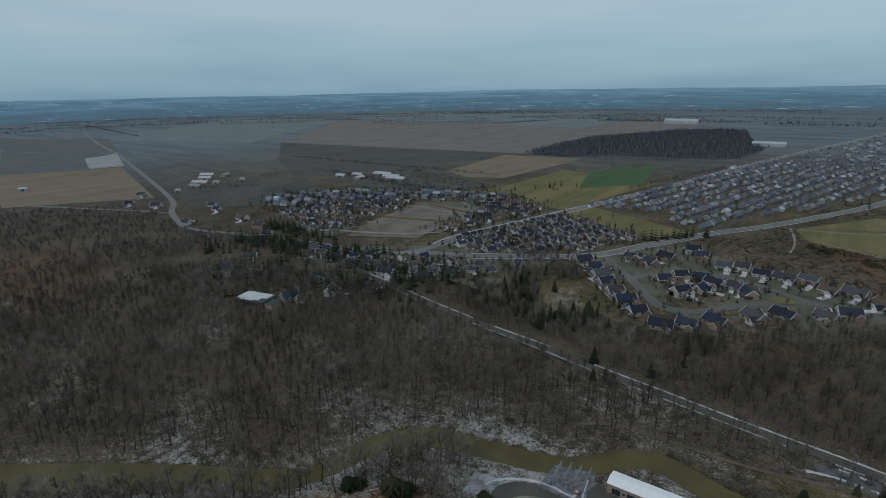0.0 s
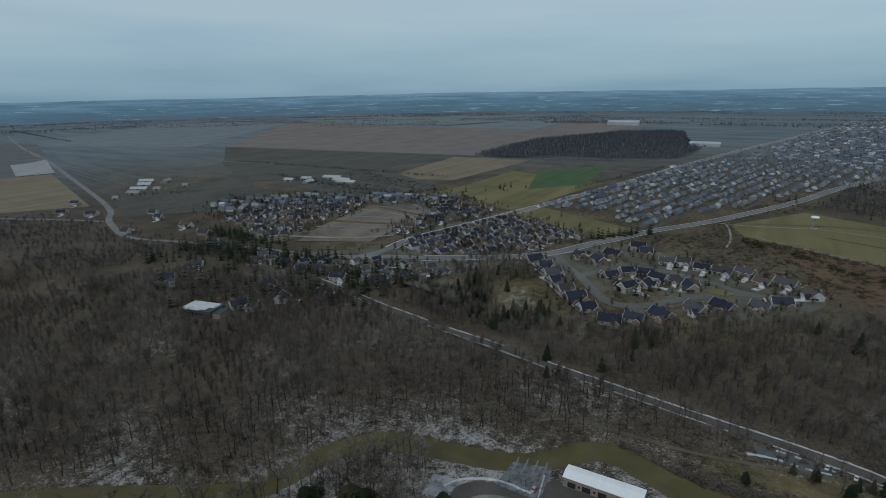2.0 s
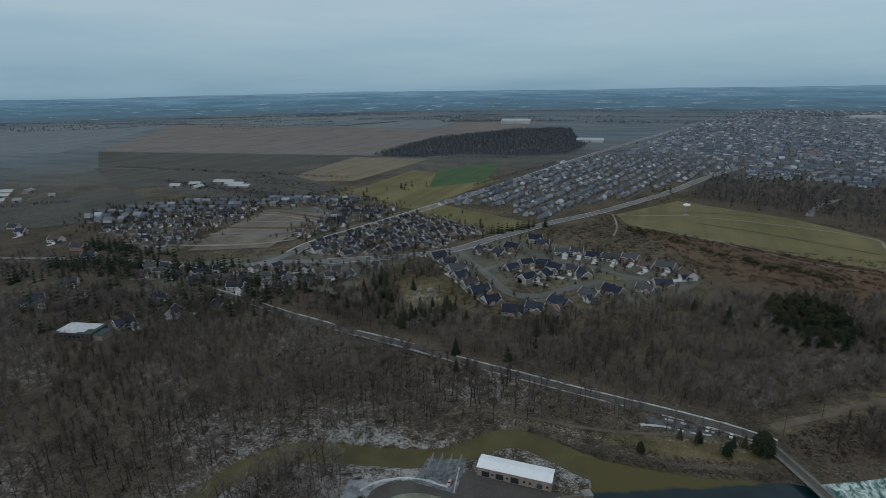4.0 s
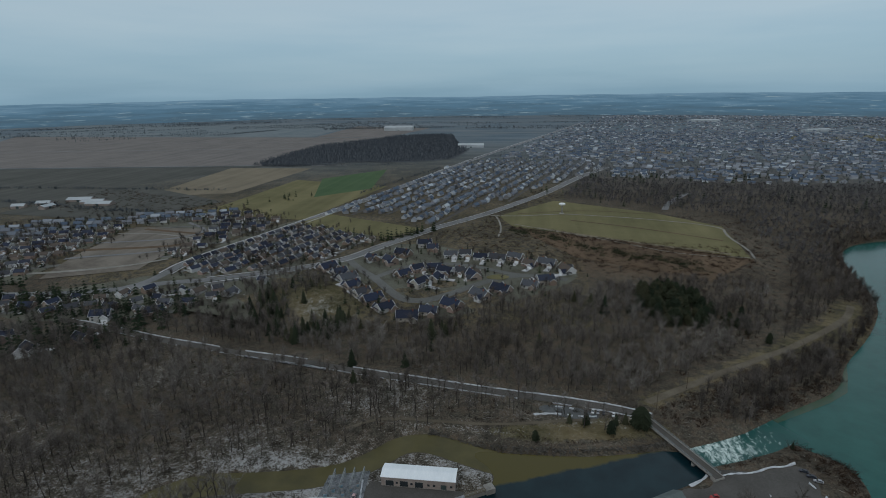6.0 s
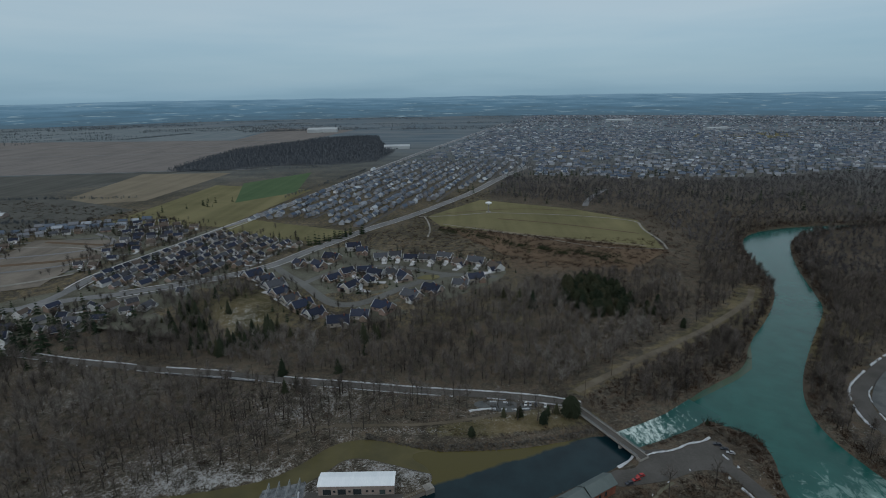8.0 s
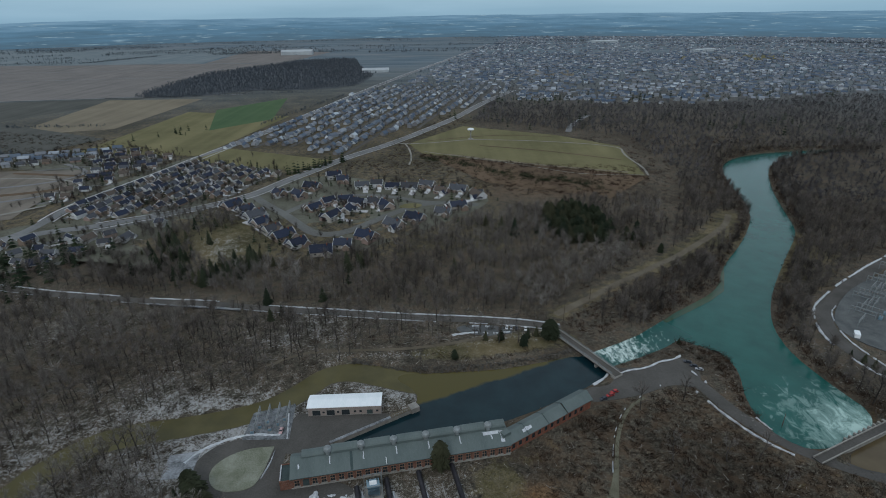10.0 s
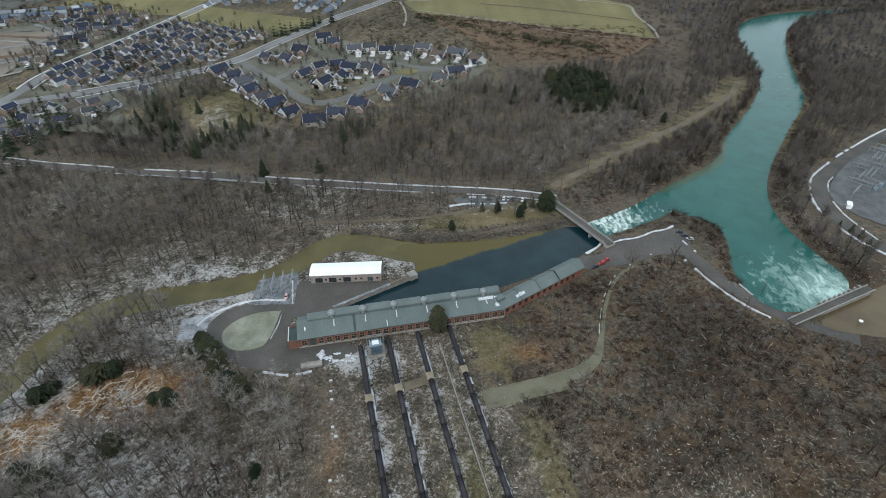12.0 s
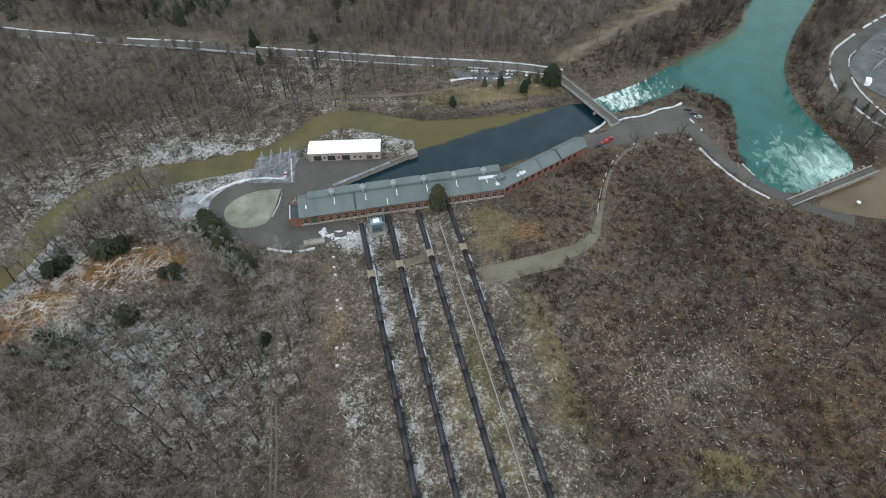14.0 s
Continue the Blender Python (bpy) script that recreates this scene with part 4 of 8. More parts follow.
ribbon("road", [(256, 642), (177, 645), (115, 693), (48, 734), (-23, 778)], 0.9, 0.75, M_PATH, "pale gravel path below the mound")
ribbon("trim", [(60, 812), (150, 776), (245, 716)], 1.6, 0.7, M_FRUST, "brown drainage furrow across the mound", "furrow")
ribbon("trim", [(-20, 850), (90, 890), (180, 868)], 1.3, 0.7, M_FRUST, "brown drainage furrow across the mound", "furrow")
ribbon("trim", [(10, 760), (120, 700), (235, 655)], 3.0, 0.55, M_FTAN, "worn tan strip at the foot of the mound", "furrow")
ribbon("road", [(215, 905), (232, 960), (270, 1030), (290, 1062)], 5.0, 0.4, M_STREET, "pale winding street among trees")
ribbon("road", [(180, 1650), (400, 2050), (700, 2700)], 9.0, 0.4, M_STREET, "broad pale avenue through the town")
for a, b in (((-1720, 1250), (-500, 1420)), ((-2600, 2410), (-640, 2355)), ((-2500, 1600), (-680, 1880)), ((-830, 1380), (-300, 1550)), ((-1900, 2050), (-700, 2100))):
    ribbon("road", [a, ((a[0] + b[0]) / 2, (a[1] + b[1]) / 2 + 10), b], 4.5, 0.7, M_STREET, "pale farm track between fields")

# ---- paving, lawn and yards about the powerhouse ----
blob("pavement", [(-79, 231), (-79, 231), (-30, 231), (-27, 228), (-56, 209.5), (-57, 206), (-80, 200), (-86, 212)], 0.10, M_ASPH, "brown asphalt yard before the white-roofed shed", "pavement")
blob("pavement", [(-80, 214), (-104, 214), (-119, 205), (-122, 188), (-108, 174), (-86, 167), (-66, 166), (-48, 173), (-38, 180), (-60, 188), (-78, 190), (-78, 204)], 0.06, M_ASPH, "dark asphalt turning loop", "pavement")
blob("lawn", [(-112, 189), (-109, 199), (-98, 206), (-85, 207), (-85, 207), (-86, 186), (-90, 180), (-104, 179)], 0.30, M_LAWN, "oval lawn dusted with snow", "lawn")
blob("pavement", [(-133, 187), (-135, 202), (-121, 205), (-119, 188)], 0.16, M_YARDSNOW, "pale snow-dusted concrete pad", "pavement", 0)
blob("pavement", [(-103, 212), (-103, 232), (-82, 239), (-79, 212)], 0.18, M_SWITCHPAD, "snow-covered gravel yard of the switchyard", "pavement", 0)
blob("pavement", [(80, 236), (80, 250), (96, 250), (102, 262), (104, 262), (122, 266), (142, 276), (152, 276), (153, 262), (146, 246), (132, 252), (112, 242), (92, 238)], 0.14, M_ASPH, "asphalt parking lot at the bridge", "pavement")
blob("pavement", [(258, 300), (282, 336), (330, 375), (400, 400), (380, 330), (330, 280), (290, 262)], 0.12, M_YARDGRAVEL, "gravel yard of the far substation", "pavement")

blob("lawn", [(-48, 535), (-34, 549), (-17, 542), (-28, 529)], 0.55, M_FOLIVE, "olive lawn island in the crescent", "lawn")
blob("lawn", [(-330, 428), (-300, 424), (-270, 418), (-252, 408), (-240, 412), (-262, 436), (-280, 462), (-318, 452)], 0.25, M_GARDEN, "dull lawn between houses and the wood", "lawn")
blob("pavement", [(7, 313), (15, 319), (38, 317), (49, 311), (42, 303), (20, 306)], 0.2, M_YARDGRAVEL, "gravel lay-by streaked with snow beside the road", "pavement")

for sd in (8.2, -8.2):
    ribbon("sidewalk", SUB1[2:], 1.0, 0.45, M_DRIVEWAY, "pale concrete sidewalk beside the wide road", "sidewalk", side=sd)
    ribbon("sidewalk", SUB2[2:], 0.8, 0.45, M_DRIVEWAY, "pale concrete sidewalk beside the street", "sidewalk", side=sd * 0.9)

# ---- snow banks ----
snow_line("snow_bank", ROAD, 0.62, 4.7, "broken bank of ploughed snow along the road", 0.06, 1)
snow_line("snow_bank", ROAD, 0.2, -4.4, "thin broken bank of snow along the road", 0.5, 2)
snow_line("snow_bank", [(124, 250), (134, 251), (141, 248), (145, 238), (149, 225), (160, 204), (176, 190)], 0.7, 0.0, "broken bank of snow along the drive", 0.3, 3)
snow_line("snow_bank", [(103, 261), (111, 265), (121, 266), (134, 274), (140, 274), (148, 279)], 0.7, 0.0, "bank of snow round the parking lot", 0.05, 4)
snow_line("snow_bank", EAST, 1.0, -6.0, "bank of snow along the curving road", 0.15, 5)
snow_line("snow_bank", [(284, 337), (272.5, 326), (263.5, 305), (261.5, 286), (266, 258)], 0.55, 0.0, "bank of snow along the curving road", 0.3, 6)
snow_line("snow_bank", [(2, 311), (14, 316), (26, 317), (38, 314)], 0.9, 0.0, "streak of snow across the lay-by", 0.5, 14)
snow_line("snow_bank", [(6, 306), (20, 309), (34, 307), (46, 309)], 1.0, 0.0, "streak of snow across the lay-by", 0.6, 15)
snow_line("snow_bank", [(-84, 215), (-104, 216), (-121, 206), (-126, 196)], 0.9, 0.0, "curved bank of snow round the loop", 0.05, 7)
snow_line("snow_bank", [(-80, 212), (-84, 232)], 0.6, 0.0, "bank of snow beside the yard", 0.1, 8)
snow_line("snow_bank", [(-84, 204), (-84, 196), (-86, 186)], 0.35, 0.0, "line of snow beside the lawn", 0.1, 9)
snow_line("snow_bank", [(-84, 166), (-70, 163), (-56, 168)], 0.8, 0.0, "bank of snow below the loop", 0.2, 10)
snow_line("snow_bank", [(146, 262), (154, 240), (166, 216), (182, 200)], 0.5, 2.0, "thin bank of snow along the drive", 0.5, 11)
snow_line("snow_bank", [(100, 265), (94, 258), (86, 252)], 1.1, 0.0, "heap of snow at the end of the bridge", 0.05, 12)
snow_line("snow_bank", PATHS[0][2:], 0.24, 1.8, "thin line of snow along the track", 1.3, 13)
for k, xx in enumerate((-40, -26, -11, 6)):
    snow_line("snow_bank", [(xx + 2.5, 178), (xx + 31, 50), (xx + 48, -20)], 0.65, 0.0, "streaks of snow beside the pipe", 0.6, 20 + k)

# ================= plants =================
def twig_tri(p, d, ln, w, rnd):
    """One thin flat twig of three corners."""
    side = d.cross(Vector((rnd.uniform(-1, 1), rnd.uniform(-1, 1), rnd.uniform(-1, 1))))
    side = side.normalized() * w if side.length > 1e-4 else Vector((w, 0, 0))
    return [p - side, p + side, p + d * ln]


def limb_tris(p, q, r0, r1, sides=3):
    t = (q - p).to_track_quat("Z", "Y").to_matrix()
    ring = [t @ Vector((math.cos(2 * math.pi * k / sides), math.sin(2 * math.pi * k / sides), 0)) for k in range(sides)]
    out = []
    for k in range(sides):
        a, b = ring[k], ring[(k + 1) % sides]
        out += [[p + a * r0, p + b * r0, q + b * r1], [p + a * r0, q + b * r1, q + a * r1]]
    return out


def lean_dir(rnd, up, az=None):
    az = rnd.uniform(0, 2 * math.pi) if az is None else az
    c = math.sqrt(max(0.0, 1 - up * up))
    return Vector((c * math.cos(az), c * math.sin(az), up))


def bare_tree_tris(seed, tall, limbs, twigs, thick=1.0, sides=4):
    """A leafless tree: (trunk and limbs, twigs) as lists of triangles."""
    rnd = random.Random(seed)
    wood, fine = [], []
    p, r = Vector((0, 0, -0.3)), 0.024 * tall * thick
    trunk = [p]
    for k in range(3):
        q = Vector((trunk[-1].x + rnd.uniform(-0.05, 0.05) * tall, trunk[-1].y + rnd.uniform(-0.05, 0.05) * tall, tall * (k + 1) * 0.28))
        wood += limb_tris(trunk[-1], q, r, r * 0.68, sides)
        trunk.append(q)
        r *= 0.68
    ends = []
    for k in range(limbs):
        f = rnd.uniform(0.85, 2.95)
        i = int(f)
        p = trunk[i].lerp(trunk[i + 1], f - i)
        up = rnd.uniform(0.35, 0.75) + 0.08 * f
        d = lean_dir(rnd, min(up, 0.95), k * 2.4 + rnd.uniform(-0.5, 0.5))
        ln = tall * rnd.uniform(0.22, 0.36) * (1.25 - 0.16 * f)
        q = p + d * ln
        rr = 0.0115 * tall * thick * (1.15 - 0.2 * f)
        wood += limb_tris(p, q, rr, rr * 0.45, 3)
        ends.append((p, q, d))
        for _ in range(2):
            t = rnd.uniform(0.35, 0.8)
            s = p.lerp(q, t)
            e = (d + lean_dir(rnd, rnd.uniform(-0.1, 0.8)) * 0.9).normalized()
            l2 = ln * rnd.uniform(0.4, 0.65)
            wood += limb_tris(s, s + e * l2, rr * 0.5, rr * 0.2, 3)
            ends.append((s, s + e * l2, e))
    for k in range(twigs):
        a, b, d = ends[k % len(ends)]
        t = rnd.uniform(0.3, 1.0)
        s = a.lerp(b, t)
        e = (d * 0.7 + lean_dir(rnd, rnd.uniform(-0.3, 0.95)) * 0.9).normalized()
        fine.append(twig_tri(s, e, tall * rnd.uniform(0.10, 0.20), 0.0031 * tall * thick, rnd))
    return wood, fine


def conifer_tris(seed, tall, tiers, boughs):
    rnd = random.Random(seed)
    wood = limb_tris(Vector((0, 0, -0.3)), Vector((0, 0, tall * 0.95)), 0.018 * tall, 0.003 * tall, 4)
    leaf = []
    for k in range(tiers):
        f = k / (tiers - 1)
        z = tall * (0.10 + 0.84 * f)
        reach = tall * (0.27 * (1 - f) ** 0.75 + 0.02)
        for j in range(boughs):
            az = 2 * math.pi * (j + 0.5 * (k % 2) + rnd.uniform(-0.25, 0.25)) / boughs
            ln = reach * rnd.uniform(0.7, 1.2)
            tip = Vector((ln * math.cos(az), ln * math.sin(az), z - ln * rnd.uniform(0.15, 0.5)))
            side = Vector((-math.sin(az), math.cos(az), 0)) * ln * 0.36
            midp = tip * 0.55 + Vector((0, 0, z * 0.45 + 0.1))
            root = Vector((0, 0, z + tall * 0.07))
            leaf += [[root, midp - side, tip], [root, tip, midp + side], [root, midp + side, midp - side]]
    return wood, leaf


def round_evergreen_tris(seed, tall, wide, n):
    """A broad dense evergreen: many drooping sprays over a rounded body."""
    rnd = random.Random(seed)
    wood = limb_tris(Vector((0, 0, -0.3)), Vector((0, 0, tall * 0.8)), 0.02 * tall, 0.006 * tall, 5)
    leaf = []
    for k in range(n):
        f = (k + 0.5) / n
        z = tall * (0.1 + 0.88 * f)
        reach = wide / 2 * math.sqrt(max(0.02, 1 - (2 * max(f, 0.22) - 0.5) ** 2 / 2.3)) * rnd.uniform(0.5, 1.2) * (1 if f < 0.75 else 1.9 * (1.06 - f) ** 0.45)
        az = k * 2.39996
        out = Vector((math.cos(az), math.sin(az), 0))
        side = Vector((-out.y, out.x, 0)) * wide * 0.14 * rnd.uniform(0.6, 1.2)
        tip = out * reach + Vector((0, 0, z - reach * rnd.uniform(0.05, 0.3)))
        mid_p = out * reach * 0.6 + Vector((0, 0, z + tall * 0.02))
        root = out * reach * 0.15 + Vector((0, 0, z + tall * 0.04))
        leaf += [[root, mid_p - side, tip], [root, tip, mid_p + side]]
    return wood, leaf


def shrub_tris(seed, tall, n):
    rnd = random.Random(seed)
    out = []
    for k in range(n):
        b = Vector((rnd.uniform(-0.5, 0.5) * tall, rnd.uniform(-0.5, 0.5) * tall, rnd.uniform(0, 0.25) * tall))
        out.append(twig_tri(b, lean_dir(rnd, rnd.uniform(0.15, 0.95)), tall * rnd.uniform(0.5, 1.0), 0.025 * tall, rnd))
    return out


def far_tree_tris(seed, tall, n, w, top=0.95):
    rnd = random.Random(seed)
    out = limb_tris(Vector((0, 0, -0.3)), Vector((0, 0, tall * 0.6)), 0.02 * tall, 0.01 * tall, 3)
    for k in range(n):
        b = Vector((rnd.uniform(-0.08, 0.08) * tall, rnd.uniform(-0.08, 0.08) * tall, tall * rnd.uniform(0.2, 0.68)))
        out.append(twig_tri(b, lean_dir(rnd, rnd.uniform(0.42, top)), tall * rnd.uniform(0.24, 0.46), w * tall, rnd))
    return out


def tri_array(tris):
    return np.array([[tuple(c) for c in t] for t in tris], np.float32)


def tri_mesh(name, tris, mat):
    a = tri_array(tris).reshape(-1, 3)
    return mesh_of(name, a, np.arange(len(a)).reshape(-1, 3), [mat])


def grove(name, kinds, x, y, size, mats, label, category, seed, tints=(0.2, 0.8), sink=0.0, stems=None):
    """Many plants in one mesh. kinds: arrays of triangles; each plant takes one, turned and sized.
    stems: how many triangles at the head of each kind are dark trunk and limbs."""
    rng = np.random.default_rng(seed)
    which = rng.integers(0, len(kinds), len(x))
    turn = rng.uniform(0, 2 * np.pi, len(x))
    z = terrain(x, y) - sink
    tint = tints if isinstance(tints, np.ndarray) else rng.uniform(*tints, len(x))
    vs, ts = [], []
    for k, (a) in enumerate(kinds):
        m = which == k
        if not m.any():
            continue
        c, s = np.cos(turn[m]) * size[m], np.sin(turn[m]) * size[m]
        p = a.reshape(-1, 3)
        q = np.empty((m.sum(), len(p), 3), np.float32)
        q[..., 0] = c[:, None] * p[:, 0] - s[:, None] * p[:, 1] + x[m][:, None]
        q[..., 1] = s[:, None] * p[:, 0] + c[:, None] * p[:, 1] + y[m][:, None]
        q[..., 2] = size[m][:, None] * p[:, 2] + z[m][:, None]
        vs.append(q.reshape(-1, 3))
        low = np.zeros(len(p)) if stems is None else np.where(np.arange(len(p)) < 3 * stems[k], -0.30, 0.0)
        ts.append((tint[m][:, None] + low[None]).ravel())
    if not vs:
        return None
    v = np.concatenate(vs)
    return tagged(new(name, mesh_of(name, v, np.arange(len(v)).reshape(-1, 3), mats, tint=np.concatenate(ts))), label, category, kind="stuff")


WOODS = [
    [(-520, -40), (-420, -10), (-300, 78), (-226, 138), (-203, 174), (-190, 198), (-172, 217), (-136, 226), (-103, 236), (-86, 252), (-70, 276), (-50, 288), (0, 294), (70, 296), (75, 312), (-85, 336), (-306, 372), (-420, 392), (-560, 340), (-620, 150)],
    [(-330, 392), (-85, 350), (75, 328), (130, 388), (215, 470), (235, 560), (180, 560), (110, 530), (60, 505), (0, 490), (-60, 440), (-130, 420), (-230, 425), (-330, 415)],
    [(-330, 20), (-250, 92), (-208, 122), (-192, 150), (-186, 180), (-170, 203), (-120, 212), (-124, 172), (-90, 164), (-62, 164), (-54, 120), (-44, -30), (-380, -30)],
    [(96, 300), (150, 337), (205, 377), (262, 465), (330, 575), (345, 660), (300, 660), (262, 560), (205, 440), (130, 372)],
    [(232, 222), (222, 250), (222, 285), (240, 320), (258, 352), (310, 428), (352, 480), (402, 615), (455, 715), (560, 760), (900, 760), (900, 420), (420, 452), (330, 396), (285, 358), (255, 326), (244, 300), (246, 275), (256, 248)],
    [(-620, 80), (-620, 360), (-480, 400), (-620, 450), (-730, 410), (-900, 430), (-1050, 400), (-1300, 60), (-900, 20)],
    [(60, 1010), (110, 1220), (350, 1180), (560, 1150), (900, 1250), (1700, 1500), (2600, 1300), (1600, 820), (760, 800), (440, 800), (380, 740), (345, 660), (292, 680), (300, 860), (200, 920)],
    [(58, 150), (84, 176), (84, 196), (60, 212), (96, 232), (140, 246), (150, 220), (166, 200), (190, 184), (330, 160), (330, -40), (90, -40), (64, 60)],
    [(-470, 385), (-330, 412), (-212, 428), (-200, 500), (-250, 545), (-320, 475), (-420, 430)],
]
DARKWOOD = [(-765, 1390), (-640, 1375), (-560, 1440), (-480, 1490), (-390, 1480), (-235, 1545), (-210, 1800), (-300, 2150), (-360, 2480), (-450, 2520), (-600, 2430), (-700, 2180), (-800, 1950), (-790, 1640)]
SCRUB = [(62, 20), (30, 160), (48, 176), (80, 190), (70, 216), (45, 212), (98, 236), (142, 252), (150, 224), (164, 204), (184, 188), (215, 178), (330, 170), (330, -40), (80, -40)]
RUST_SPOTS = [(-179, 131, 17, 11), (-143, 154, 25, 11)]
YARDS = [
    [(-80, 162), (-125, 175), (-137, 186), (-138, 204), (-104, 218), (-104, 234), (-72, 254), (-32, 254), (-16, 236), (-57, 209), (40, 222), (88, 250), (100, 262), (108, 240), (86, 232), (30, 200), (10, 196), (-62, 178)],
    [(84, 236), (98, 268), (150, 286), (156, 262), (132, 250)],
    [(256, 296), (282, 340), (330, 380), (420, 430), (420, 330), (330, 276), (290, 258)],
    [(-462, 255), (-405, 262), (-408, 300), (-465, 292)],
]
ALL_ROADS = [(ROAD, 5.5), (TRAIL, 12), (DRIVE, 6), (EAST, 7), (SUB2, 8), (SUB1, 9), (LANE, 8), (WEST_LANE, 7), (LOOP, 12), (LOOP2, 12), (PATHS[0], 4),
             ([(-65, 168), (-75, 140), (-69, 100), (-59, 53), (-55, -20)], 2.5), (BANK_TRACK, 3), ([(10, 282, 1), (60, 288, 1), (76, 298, 1)], 6)]


def free_land(x, y, margin=2.0):
    ok = water_dist(x, y) > margin
    for line, w in ALL_ROADS:
        ok &= line_dist(line, x, y) > w
    for poly in YARDS:
        ok &= ~inside(poly, x, y)
    return ok & ~inside(PIPE_STRIP, x, y)


def candidates(x0, x1, y0, y1, step, seed):
    rng = np.random.default_rng(seed)
    gx, gy = np.meshgrid(np.arange(x0, x1, step), np.arange(y0, y1, step))
    x = gx.ravel() + rng.uniform(-0.5, 0.5, gx.size) * step
    y = gy.ravel() + rng.uniform(-0.5, 0.5, gy.size) * step
    return x, y, rng


NEAR_KINDS = [bare_tree_tris(k, t, 9, 230) for k, t in enumerate((15, 17, 13, 19, 16, 12))]
MID_KINDS = [tri_array(far_tree_tris(40 + k, t, 100, 0.0066)) for k, t in enumerate((14, 16, 12, 17, 15))]
FAR_KINDS = [tri_array(far_tree_tris(60 + k, t, 24, 0.024, 0.75)) for k, t in enumerate((11, 12.5, 9.5))]
VFAR_KINDS = [tri_array(far_tree_tris(65 + k, t, 11, 0.045, 0.8)) for k, t in enumerate((11, 12.5, 9.5))]
WIDE_KINDS = [tri_array(far_tree_tris(75 + k, t, 18, 0.03, 0.75)) for k, t in enumerate((11, 12.5, 9.5))]
CON_KINDS = [conifer_tris(80 + k, t, 10, 10) for k, t in enumerate((14, 17, 11))]
CON_FAR = [tri_array(conifer_tris(90 + k, t, 5, 6)[1]) for k, t in enumerate((13, 16, 10))]
SHRUBS = [tri_array(shrub_tris(100 + k, t, 26)) for k, t in enumerate((1.6, 2.2, 1.2, 2.8))]


def wood_tone(x, y):
    """How light the bark of a wood is: grey-brown by the creek and on the near slope, dark brown up the valley side."""
    tone = 0.60 + 0.08 * np.sin(x / 43 + 1.3 * np.sin(y / 37)) + 0.05 * np.sin(y / 21 + x / 29)
    d = line_dist(CREEK_S, x, y)
    tone = tone + 0.08 * np.exp(-np.maximum(d, 0) / 30) * (y > 0)
    tone = np.where(inside(WOODS[2], x, y), 0.83 + 0.06 * np.sin(x / 23 + y / 31), tone)
    tone = np.where(inside(WOODS[4], x, y) | inside(WOODS[3], x, y), 0.50, tone)
    tone = np.where(inside(WOODS[8], x, y) | inside(WOODS[5], x, y), 0.60, tone)
    # Haze put into the tone: bark a little lighter far off.
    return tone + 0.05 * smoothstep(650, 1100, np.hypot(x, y))


